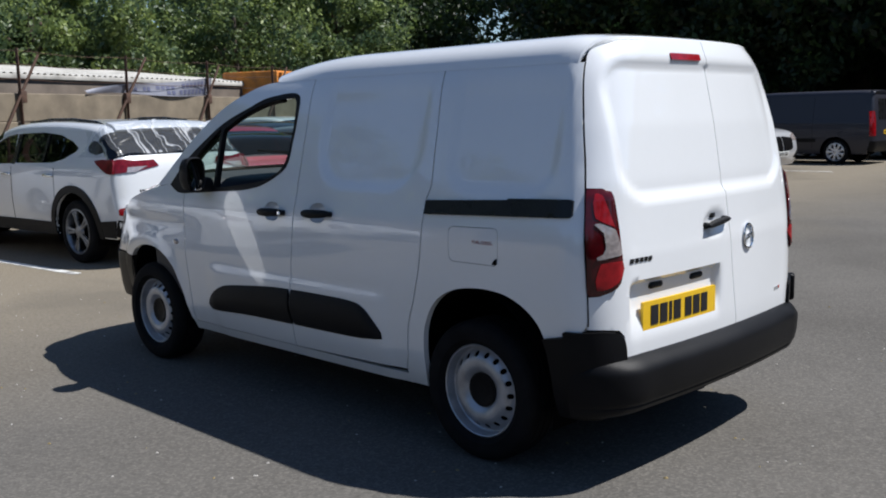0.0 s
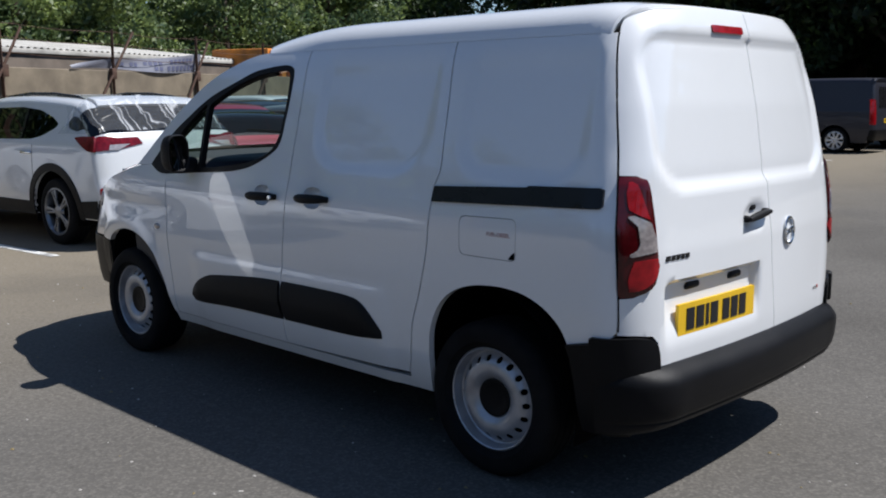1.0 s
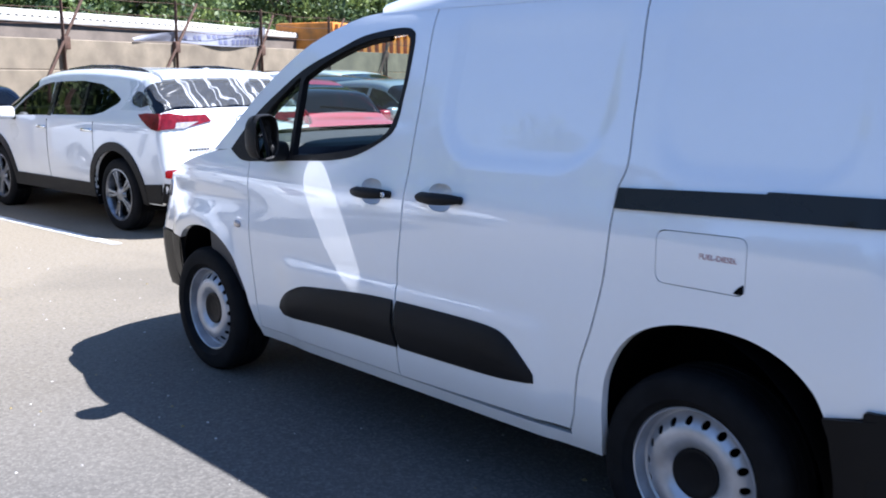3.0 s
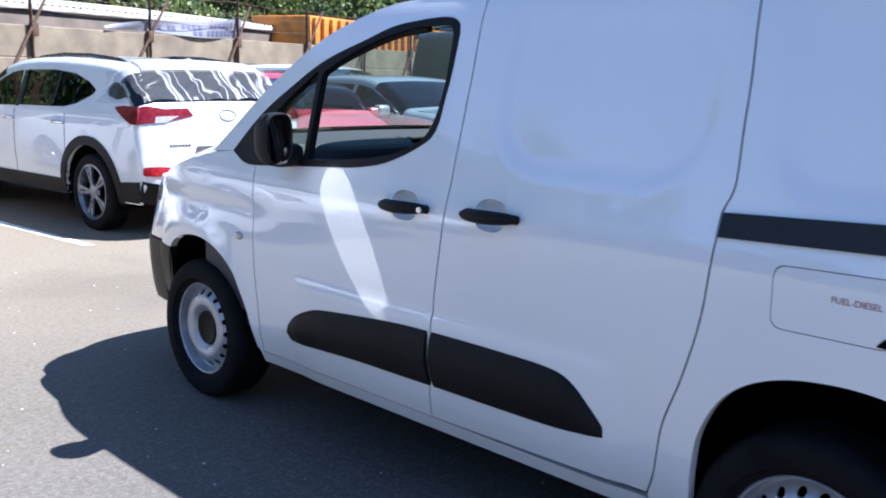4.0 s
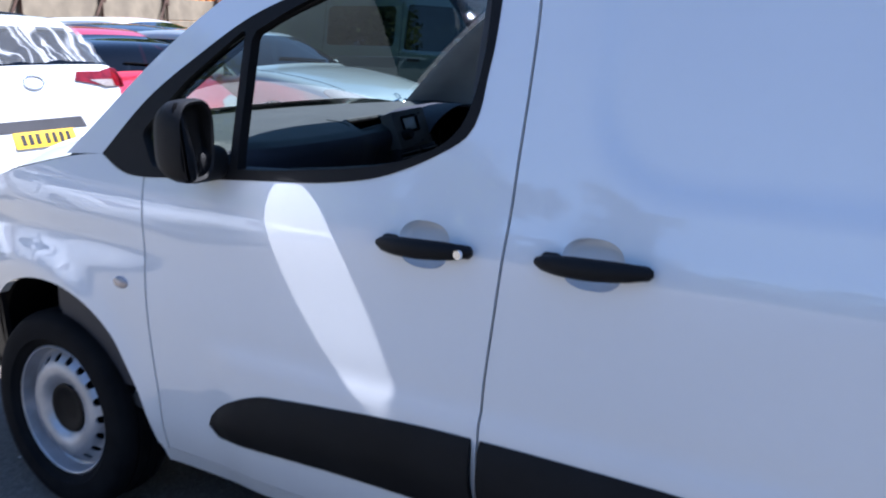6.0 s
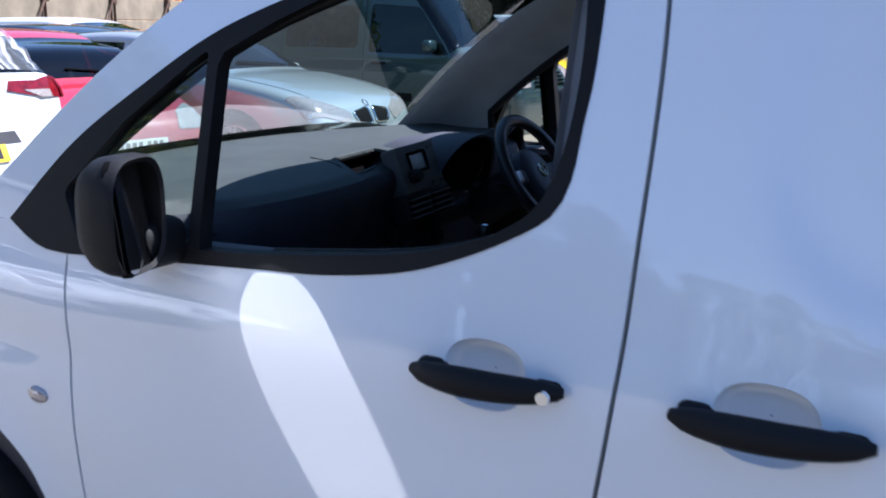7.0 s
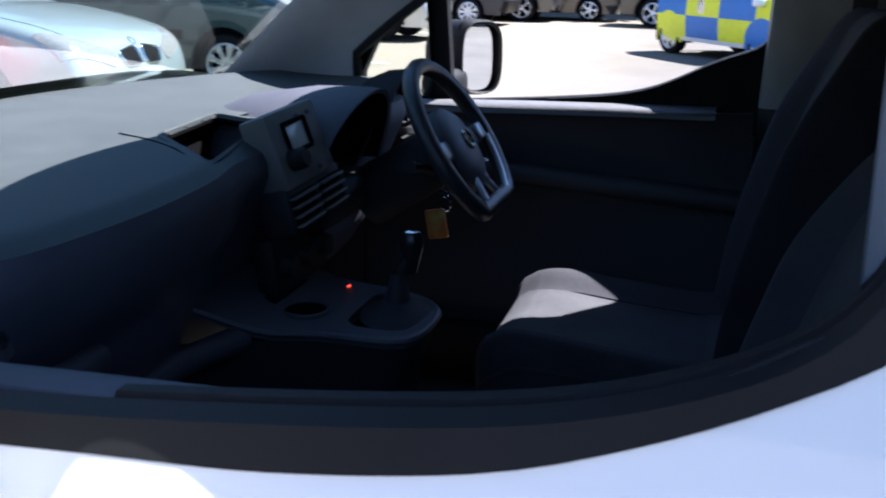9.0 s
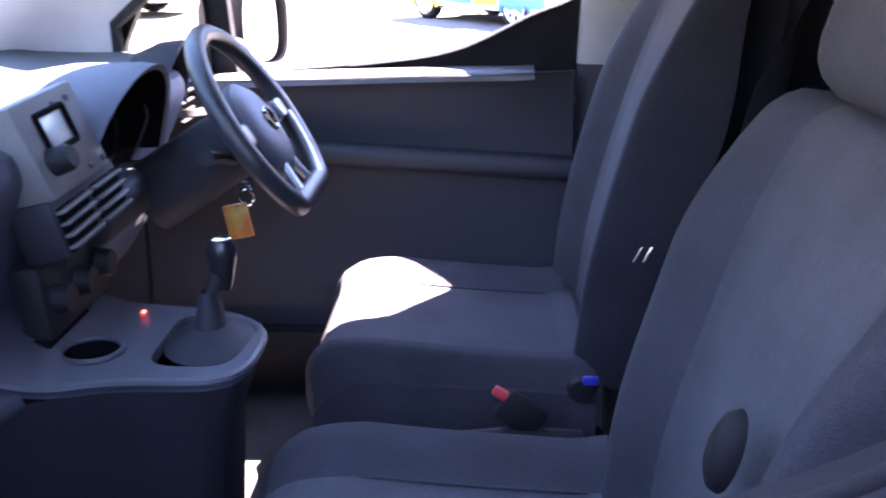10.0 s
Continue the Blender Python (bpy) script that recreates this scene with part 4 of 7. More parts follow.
tagged(part("ground", sheet([[(x, y, 0) for x in (-300, -60, -20, 0, 20, 60, 300)] for y in (-300, -60, -20, 0, 20, 60, 300)]), ASPHALT), "worn grey asphalt of a car park", "ground", kind="structure")

rng = np.random.default_rng(5)
def flecks(n, box, lo, hi):
    v, f = [], []
    for _ in range(n):
        x, y = rng.uniform(box[0], box[2]), rng.uniform(box[1], box[3])
        r, k = rng.uniform(lo, hi), len(v)
        a = rng.uniform(0, 6.28)
        ring = [(x + r * math.cos(a + t) * rng.uniform(0.6, 1.2), y + r * math.sin(a + t) * rng.uniform(0.5, 1.1), 0.001) for t in (0, 1.3, 2.5, 3.8, 5.0)]
        v += ring + [(x, y, 0.002 + r * 0.5)]
        f += [(k + i, k + (i + 1) % 5, k + 5) for i in range(5)]
    return v, f
PEBBLE = material("pale_grit", (0.42, 0.40, 0.37), 0.9, grain=0.3, scale=30)
DRYLEAF = material("dry_leaf_bits", (0.22, 0.17, 0.08), 0.9, grain=0.3, scale=30)
tagged(part("grit", flecks(520, (-3, -3, 7, 4), 0.003, 0.010), PEBBLE, None, "", smooth=False), "pale grit scattered over the asphalt", "grit", kind="stuff")
tagged(part("leaf_litter", flecks(160, (-3, -4, 7, 4), 0.005, 0.014), DRYLEAF, None, "", smooth=False), "small dry leaf bits on the asphalt", "litter", kind="stuff")
for k, (x0, y0, x1, y1) in enumerate(((6.55, -0.36, 11.4, 0.04), (6.2, -12.2, 11.0, -12.0), (6.4, -18.9, 11.0, -18.8))):
    d = Vector((x1 - x0, y1 - y0, 0)).normalized()
    n = Vector((-d.y, d.x, 0)) * 0.05
    a, b = Vector((x0, y0, 0.004)), Vector((x1, y1, 0.004))
    tagged(part("bay_line", ([tuple(a - n), tuple(b - n), tuple(b + n), tuple(a + n)], [(0, 1, 2, 3)]), LINEPAINT), "worn white painted bay line", "bay line", "bay lines", kind="structure")

# the concrete panel wall: direction along WALL_D from WALL_0
WALL_0, WALL_D = Vector((15.2, -3.4, 0)), Vector((0.34, -0.94, 0)).normalized()
WALL_N = Vector((-WALL_D.y, WALL_D.x, 0)) * -1
if WALL_N.x > 0:
    WALL_N = -WALL_N
def wall_m(k, off=0.0):
    p = WALL_0 + WALL_D * k + WALL_N * off
    return Matrix.Translation(p) @ Matrix(((WALL_D.x, WALL_N.x, 0, 0), (WALL_D.y, WALL_N.y, 0, 0), (0, 0, 1, 0), (0, 0, 0, 1)))
wall = tagged(new("wall_boundary"), "weathered tan concrete panel wall with rusty posts", "wall", kind="structure")
BAY = 2.7
for i in range(-6, 14):
    for j in range(4):
        g = moved(block((BAY - 0.05, 0.10, 0.515), (0, 0, 0), 0.012, 1), wall_m(BAY * (i + 0.5), 0.012 * ((i * 7 + j * 3) % 5 - 2) / 2) @ Matrix.Translation((0, 0, 0.262 + 0.522 * j)))
        part("panel", g, CONCRETE, wall, sharp=30)
for i in range(-6, 15):
    m = wall_m(BAY * i, 0.10)
    post = thing("wall_post", "rusty angle iron post with slanting brace on the wall", "post", "rusty posts along the wall")
    lean = 0.02 * ((i * 5) % 3 - 1)
    part("upright", moved(join(block((0.07, 0.012, 2.9), (0, 0, 1.45), 0.003, 1), block((0.012, 0.07, 2.9), (-0.03, 0.03, 1.45), 0.003, 1)), m @ pose(0, 0, 0, 0, lean * 40, 0)), RUST, post)
    part("brace", moved(tube([(-0.75, 0.06, 0.95), (0.42, 0.03, 2.80)], 0.026, 6) if i % 2 == 0 else tube([(-0.55, 0.06, 1.30), (0.62, 0.03, 2.88)], 0.026, 6), m), RUST, post)
    part("clamp", moved(block((0.14, 0.10, 0.22), (0, 0.02, 2.02), 0.02), m), RUST, post)
for h, s in ((2.35, 1), (2.62, -1), (2.86, 1)):
    pts = [tuple(wall_m(k, 0.12 + 0.01 * math.sin(k * 3.1 + h)) @ Vector((0, 0, h - 0.05 * abs(math.sin(k * math.pi / BAY))))) for k in np.arange(-16, 37, 0.45)]
    tagged(part("barbed_wire", tube(pts, 0.006, 5), RUST), "rusty barbed wire strung between wall posts", "wire", "barbed wires")

# long low shed behind the wall
shed = thing("shed", "long low shed with grey corrugated fibre roof behind the wall", "shed")
part("shed_wall", moved(block((26, 0.2, 2.56), (-2.5, -2.36, 1.28), 0.01), wall_m(0)), BRICKDARK, shed)
def corrugated(x0, x1, y0, y1, z0, z1, pitch=0.18):
    xs = np.arange(x0, x1, pitch / 4)
    return sheet([[(x, y0 + (y1 - y0) * t, z0 + (z1 - z0) * t + 0.03 * math.sin(2 * math.pi * x / pitch)) for t in (0, 0.5, 1)] for x in xs])
part("shed_roof", moved(corrugated(-16, 11, -2.2, -8.0, 2.60, 3.18), wall_m(0)), SHEET, shed)
part("fascia", moved(block((27, 0.05, 0.10), (-2.5, -2.22, 2.54), 0.01), wall_m(0)), SHEET, shed)
part("roof_box", moved(block((2.9, 2.0, 0.46), (-1.6, -5.2, 3.16), 0.03), wall_m(0)), SHEET, shed)
# dark blocks on the wall: shade inside the openings is put into colour
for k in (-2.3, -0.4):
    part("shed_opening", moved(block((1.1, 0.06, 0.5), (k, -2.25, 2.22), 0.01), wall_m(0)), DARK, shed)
# banner
ban = thing("banner", "sagging white vinyl banner with faded blue lettering", "banner")
def banner_at(k, u, off):
    """A point of the banner: k along the wall, u from its top edge down; one end droops to a tail."""
    t = (k - 1.6) / 4.0
    high = 0.06 + 0.36 * t ** 0.8
    return tuple(wall_m(k, off + 0.04 * math.sin(9 * t + 2 * u)) @ Vector((0, 0, 2.10 + 0.03 * math.sin(7 * t) + high * (1 - u))))
part("vinyl", sheet([[banner_at(k, u, 0.06) for u in np.linspace(0, 1, 6)] for k in np.linspace(1.6, 5.6, 25)]), BANNER, ban)
for k0, k1, u0, u1 in ((2.9, 3.15, 0.35, 0.7), (3.3, 3.55, 0.32, 0.66), (3.7, 4.3, 0.24, 0.5), (4.5, 5.3, 0.16, 0.44), (4.0, 4.3, 0.60, 0.86), (4.4, 5.4, 0.56, 0.86)):
    n = max(2, int((k1 - k0) / 0.13))
    for j in range(n):
        a = k0 + (k1 - k0) * j / n
        part("letter_bar", sheet([[banner_at(kk, u, 0.068) for u in (u0, u1)] for kk in np.linspace(a, a + (k1 - k0) / n * 0.68, 4)]), BANNERINK, ban)
# orange skip behind the wall
skip = thing("waste_skip", "orange ribbed steel skip standing behind the wall", "skip")
part("skip_body", moved(block((8.6, 1.9, 1.35), (14.3, -2.0, 2.22), 0.04), wall_m(0)), ORANGE, skip)
for k in np.arange(10.15, 18.6, 0.42):
    part("skip_rib", moved(block((0.12, 0.12, 1.25), (k, -1.0, 2.22), 0.02), wall_m(0)), ORANGE, skip)
part("skip_stand", moved(block((8.0, 1.6, 1.55), (14.3, -2.0, 0.77), 0.02), wall_m(0)), RUST, skip)

# trees
def tree_meshes(seed, h, spread, leaves, clumps, leaf):
    r = np.random.default_rng(seed)
    limbs, ends = [], []
    trunk = [(0.25 * math.sin(t * 3) * t, 0.2 * math.sin(t * 2 + 1) * t, h * 0.7 * t) for t in np.linspace(0, 1, 8)]
    limbs.append(tube(trunk, [0.28 * (1 - 0.75 * t) + 0.03 for t in np.linspace(0, 1, 8)], 8))
    for i in range(12):
        t = r.uniform(0.3, 1.0)
        p = Vector(trunk[min(7, int(t * 7))])
        a, e = r.uniform(0, 6.28), r.uniform(0.1, 0.9)
        ln = spread * r.uniform(0.55, 1.0) * (1.1 - 0.4 * t)
        q = p + Vector((math.cos(a) * ln, math.sin(a) * ln, ln * e))
        mid = (p + q) / 2 + Vector((0, 0, 0.1 * ln))
        limbs.append(tube([p, mid, q], [0.10, 0.06, 0.02], 6))
        ends += [q, mid]
    cs = []
    for i in range(clumps):
        if i < len(ends):
            c = ends[i]
        else:
            a, u = r.uniform(0, 6.28), r.uniform(-1, 1)
            k = spread * math.sqrt(max(0, 1 - u * u)) * r.uniform(0.5, 1.05)
            c = Vector((k * math.cos(a), k * math.sin(a), h * (0.62 + 0.40 * u)))
        cs.append((np.array(c), spread * r.uniform(0.16, 0.36)))
    per = leaves // len(cs)
    v, f = [], []
    for c, rad in cs:
        d = r.normal(size=(per, 3))
        d /= np.linalg.norm(d, axis=1)[:, None]
        pos = c + d * rad * r.uniform(0.45, 1.05, (per, 1)) * np.array([1, 1, 0.75])
        ax = r.normal(size=(per, 3)); ax /= np.linalg.norm(ax, axis=1)[:, None]
        bx = np.cross(ax, r.normal(size=(per, 3))); bx /= np.linalg.norm(bx, axis=1)[:, None]
        s = leaf * r.uniform(0.6, 1.3, (per, 1))
        quad = np.stack([pos - ax * s, pos + bx * s * 0.5, pos + ax * s, pos - bx * s * 0.5], 1)
        n = len(v)
        v += quad.reshape(-1, 3).tolist()
        f += [(n + 4 * i, n + 4 * i + 1, n + 4 * i + 2, n + 4 * i + 3) for i in range(per)]
    return join(*limbs), (v, f)
def tree(seed, h, spread, leaves, clumps, leaf, mat, label):
    tr = thing("tree", label, "tree", "trees round the car park")
    a, b = tree_meshes(seed, h, spread, leaves, clumps, leaf)
    part("trunk", a, BARK, tr)
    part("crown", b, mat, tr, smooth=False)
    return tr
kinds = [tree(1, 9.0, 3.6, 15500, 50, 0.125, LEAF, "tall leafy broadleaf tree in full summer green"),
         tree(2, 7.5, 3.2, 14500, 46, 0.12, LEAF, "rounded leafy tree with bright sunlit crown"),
         tree(3, 10.5, 4.0, 14500, 66, 0.165, LEAFSHADE, "tall tree with dense crown, leaf colour darkened as in shade")]
spots = []
r2 = np.random.default_rng(11)
for k in np.arange(-22, 46, 3.6):
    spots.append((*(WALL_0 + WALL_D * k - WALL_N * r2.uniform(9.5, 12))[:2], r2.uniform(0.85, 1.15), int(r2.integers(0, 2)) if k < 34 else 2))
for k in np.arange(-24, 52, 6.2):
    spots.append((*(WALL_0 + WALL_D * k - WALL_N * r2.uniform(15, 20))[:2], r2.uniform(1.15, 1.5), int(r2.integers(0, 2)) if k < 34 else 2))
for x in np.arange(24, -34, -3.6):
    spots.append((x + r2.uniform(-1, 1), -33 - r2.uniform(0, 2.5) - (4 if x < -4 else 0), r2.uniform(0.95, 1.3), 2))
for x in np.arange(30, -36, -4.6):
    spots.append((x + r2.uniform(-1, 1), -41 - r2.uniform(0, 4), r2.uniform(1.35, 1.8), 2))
for a in np.arange(100, 250, 7.5):
    spots.append((3 + 42 * math.cos(radians(a - 60)), 4 + 42 * math.sin(radians(a - 60)), r2.uniform(0.9, 1.3), int(r2.integers(0, 3))))
for a in np.arange(190, 235, 6):
    spots.append((3 + 46 * math.cos(radians(a)), 4 + 46 * math.sin(radians(a)), r2.uniform(0.9, 1.2), int(r2.integers(0, 3))))
first = set()
for x, y, s, k in spots:
    m = pose(x, y, 0, 0, 0, r2.uniform(0, 360)) @ Matrix.Diagonal((s, s, s, 1))
    if k in first:
        t = copy_thing(kinds[k], m)
        t.matrix_basis = m
    else:
        kinds[k].matrix_basis = m
        first.add(k)
tagged(part("backdrop_hedge", sheet([[(46 * math.cos(a) + 3 + (0.8 * math.sin(a * 40)), 46 * math.sin(a) - 2, z) for a in np.linspace(0, 2 * math.pi, 120)] for z in (0.0, 2.0, 4.3)]), material("far_hedge", (0.03, 0.05, 0.018), 0.95, grain=0.5, scale=0.8, bump=1.0, bump_scale=6)), "dark hedge far round the car park", "hedge", kind="structure")

# ---- parked vehicles ----
def paint(name, color, metal=0.0, rough=0.28):
    return material(name, color, rough, metal=metal, grain=0.03, scale=1.8, coat=0.9)

def alloy_wheel(r, w, spokes, twin=False):
    """Tyre, rim and spokes, outer face towards +y."""
    k = r * 0.68
    tyre = wheel_geo(r, w)
    rim = lathe([(k + 0.012, w * 0.42), (k + 0.014, w * 0.47), (k, w * 0.48), (k - 0.012, w * 0.42), (k - 0.02, w * 0.1), (k - 0.02, -w * 0.3)], 48)
    geo = []
    for i in range(spokes):
        a = 360 * i / spokes
        for off in ((-7, 7) if twin else (0,)):
            wd = 0.026 if twin else 0.055
            geo.append(moved(join(block((k * 0.80, 0.03, wd), (k * 0.56, w * 0.36, 0), 0.008), block((k * 0.25, 0.035, wd * 1.5), (k * 0.86, w * 0.36, 0), 0.01)), pose(0, 0, 0, 0, a + off, 0)))
    hub = lathe([(0.0, w * 0.46), (0.03, w * 0.46), (0.06, w * 0.42), (0.075, w * 0.3)], 24)
    return tyre, join(rim, *geo, hub), lathe([(0.0, w * 0.12), (k - 0.015, w * 0.12)], 32)

class Shape:
    """A car's skin: a centre-line profile swept across, and flanks under it. Local x is forward, z up."""
    def __init__(self, profile, width, belt, lean, r_top=0.07, r_end=0.24, narrow=0.07, sill=0.20, wheels=(-1.33, 1.33), wheel_r=0.335, arch=0.40, crown=0.03):
        self.width, self.belt, self.lean, self.narrow, self.sill = width, belt, lean, narrow, sill
        self.wheels, self.wheel_r, self.arch = wheels, wheel_r, arch
        self.p = np.array(curve(profile, 0.045))
        d = np.gradient(self.p, axis=0)
        d /= np.linalg.norm(d, axis=1)[:, None]
        self.n = np.c_[-d[:, 1], d[:, 0]]
        self.half_len = max(abs(self.p[:, 0].min()), self.p[:, 0].max())
        self.r = r_top + (r_end - r_top) * np.abs(self.n[:, 0]) ** 3
        k = np.ones(9) / 9
        self.r = np.convolve(np.pad(self.r, 4, mode="edge"), k, "valid")
        self.inset = self.p - self.n * np.minimum(self.r, 0.10)[:, None]
        self.crown = crown
        self.s = np.r_[0, np.cumsum(np.linalg.norm(np.diff(self.p, axis=0), axis=1))]

    def half(self, x, z):
        x, z = np.asarray(x, float), np.asarray(z, float)
        plan = 1 - self.narrow * np.abs(x / self.half_len) ** 4
        low = 1 - 0.05 * np.clip((self.belt * 0.72 - z) / 0.45, 0, 1.3) ** 2 - 0.02 * np.clip((z - self.belt * 0.72) / 0.4, 0, 1) ** 2
        up = self.lean * np.clip(z - self.belt, 0, 2)
        return self.width / 2 * plan * low - up

    def skin(self, y, s, d):
        """Points on the swept skin, y across and s along the profile."""
        px, pz = np.interp(s, self.s, self.p[:, 0]), np.interp(s, self.s, self.p[:, 1])
        nx, nz = np.interp(s, self.s, self.n[:, 0]), np.interp(s, self.s, self.n[:, 1])
        r = np.interp(s, self.s, self.r)
        ins = np.minimum(r, 0.10)
        w = self.half(px - nx * ins, pz - nz * ins)
        e = np.clip(np.abs(y) / w, 0, 1)
        e0 = 1 - r / w
        t = np.clip((e - e0) / (1 - e0), 0, 1)
        drop = ins * (1 - np.sqrt(np.clip(1 - t * t, 0, 1))) + self.crown * (e ** 2) - self.crown
        drop = np.minimum(drop, ins) + d
        return np.c_[px - nx * drop, y, pz - nz * drop]

    def strip(self, s0, s1, across=21):
        rows = []
        k = (self.s >= s0 - 1e-6) & (self.s <= s1 + 1e-6)
        for s in np.r_[s0, self.s[k], s1]:
            px, pz = np.interp(s, self.s, self.p[:, 0]), np.interp(s, self.s, self.p[:, 1])
            nx, nz = np.interp(s, self.s, self.n[:, 0]), np.interp(s, self.s, self.n[:, 1])
            ins = min(float(np.interp(s, self.s, self.r)), 0.10)
            w = float(self.half(px - nx * ins, pz - nz * ins))
            y = w * np.sin(np.linspace(-1, 1, across) * math.pi / 2)
            rows.append([tuple(q) for q in self.skin(y, np.full(across, s), np.zeros(across))])
        return sheet(rows)

    def flank(self, side):
        def place(x, z, d):
            return np.c_[x, side * (self.half(x, z) - d), z]
        return place

    def flank_outline(self, z_low=None):
        z0 = z_low or self.sill
        top = [tuple(q) for q in self.inset if q[1] > z0]
        x0, x1 = top[0][0], top[-1][0]
        low = []
        for c in sorted(self.wheels, reverse=True):
            r = self.arch
            a0 = math.asin(max(-1, min(1, (z0 - self.wheel_r) / r)))
            low += [(c + r * math.cos(a), self.wheel_r + r * math.sin(a)) for a in np.linspace(a0, math.pi - a0, 22)]
        return top + [(x1 - 0.02, z0)] + low + [(x0 + 0.02, z0)]

    def at(self, x, z, front=True):
        """The arc measure of the profile point nearest to (x, z)."""
        return float(self.s[np.argmin(np.hypot(self.p[:, 0] - x, self.p[:, 1] - z))])

def build_car(name, label, category, sh, body, glass_spans, side_windows, wheel_geos, glass_mat=TINT, trim=PLASTIC, lower=None, group="parked cars", wheel_mat=ALLOY, mirrors=(0.75, 0.95), seats=True):
    """The common parts of a car; returns the thing. Spans are pairs of profile points ((x, z), (x, z))."""
    car = thing(name, label, category, group)
    spans = sorted((sh.at(*a), sh.at(*b)) for a, b in glass_spans)
    s, n = 0.0, 0
    for a, b in spans + [(sh.s[-1], None)]:
        part("body_skin", sh.strip(s, a), body, car)
        if b:
            pane = part("window", sh.strip(a, b), glass_mat, car)
            pane.visible_shadow = False
            s = b
    for side in (1, -1):
        lay = sh.flank(side)
        flank = part("body_side", panel(sh.flank_outline(), side_windows, lay, 0.06, 0.03), body, car)
        for w in side_windows:
            part("side_window", panel(w, [], lay, 0.08, 0, -0.010), glass_mat, flank).visible_shadow = False
        for c in sh.wheels:
            arc = [(c + sh.arch * math.cos(a), sh.wheel_r + sh.arch * math.sin(a)) for a in np.linspace(-0.3, math.pi + 0.3, 20)]
            y0 = float(sh.half(c, 0.5))
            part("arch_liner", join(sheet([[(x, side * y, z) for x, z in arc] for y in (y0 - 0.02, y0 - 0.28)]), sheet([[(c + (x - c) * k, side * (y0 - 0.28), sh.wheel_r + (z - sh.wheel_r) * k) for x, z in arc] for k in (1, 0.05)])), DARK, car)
            tyre, rim, back = wheel_geos
            m = Matrix.Translation((c, side * (y0 - 0.125), sh.wheel_r))
            geo = lambda g: moved(g if side > 0 else flipped(g), m)
            wh = part("wheel", geo(tyre), RUBBER, car)
            part("rim", geo(rim), wheel_mat, wh)
            part("rim_back", geo(back), DARK, wh)
        mx, mz = mirrors
        my = side * (float(sh.half(mx, mz)) + 0.10)
        mir = part("door_mirror", moved(block((0.13, 0.20, 0.14), (0, 0, 0), 0.045, 3), pose(mx, my, mz + 0.05)), body, car)
        part("mirror_stalk", block((0.06, 0.10, 0.04), (mx, side * (float(sh.half(mx, mz)) + 0.01), mz), 0.012), trim, mir)
    part("floor_pan", block((sh.half_len * 1.7, sh.width * 0.78, 0.10), (0, 0, sh.sill + 0.06), 0.02), DARK, car)
    if seats:
        for x in (0.15, -0.75):
            for y in (0.36, -0.36):
                part("seat", join(block((0.50, 0.48, 0.16), (x + 0.05, y, 0.55), 0.06, 3), block((0.16, 0.46, 0.62), (x - 0.25, y, 0.86), 0.06, 3, (0, -14, 0)), block((0.09, 0.26, 0.17), (x - 0.36, y, 1.24), 0.04, 3)), FABRICDARK, car)
        part("dashboard", block((0.5, sh.width * 0.72, 0.35), (0.95, 0, 0.80), 0.1, 3), TRIM, car)
    return car

def plate(car, sh, y, z_mid, s_mid, mat, w=0.52, h=0.111):
    """A number plate on the skin, with plain bars for its writing."""
    p = part("number_plate", panel(rounded([(y - w / 2, s_mid - h / 2), (y + w / 2, s_mid - h / 2), (y + w / 2, s_mid + h / 2), (y - w / 2, s_mid + h / 2)], 0.01), [], lambda a, s, d: sh.skin(a, s, d - 0.012), 0.05, 0.012), mat, car)
    for k in range(7):
        a = y - w * 0.40 + k * w * 0.115 + (0.02 if k > 3 else 0)
        part("plate_bar", panel(rect(a, s_mid - h * 0.33, a + w * 0.075, s_mid + h * 0.33), [], lambda q, s, d: sh.skin(q, s, d - 0.0145), 0.05, 0), INK, p)

def place_car(car, x, y, heading):
    car.matrix_basis = pose(x, y, 0, 0, 0, heading)

def on_skin(sh, car, name, outline, mat, lift=0.005, thick=0.01, label="", step=0.05):
    return part(name, panel(outline, [], lambda a, s, d: sh.skin(a, s, d - lift), step, thick), mat, car, label)

def on_side(sh, car, name, outline, mat, side, lift=0.004, thick=0.01, label="", step=0.05):
    return part(name, panel(outline, [], lambda x, z, d: sh.flank(side)(x, z, d - lift), step, thick), mat, car, label)

# white sports utility car with film over its rear window
SUVWHITE = paint("suv_white_paint", (0.64, 0.65, 0.66))
suv_sh = Shape([(-2.16, 0.30), (-2.21, 0.45), (-2.22, 0.60), (-2.18, 0.70), (-2.15, 0.88), (-2.12, 1.04), (-2.06, 1.15), (-1.94, 1.25), (-1.77, 1.40), (-1.67, 1.455), (-1.3, 1.495), (-0.7, 1.52), (-0.1, 1.515), (0.30, 1.475), (0.58, 1.39), (1.0, 1.165), (1.20, 1.07), (1.6, 1.02), (2.0, 0.95), (2.16, 0.85), (2.23, 0.65), (2.24, 0.45), (2.18, 0.25)], 1.85, 1.02, 0.36, 0.09, 0.24, 0.07, 0.30, (-1.335, 1.335), 0.345, 0.425)
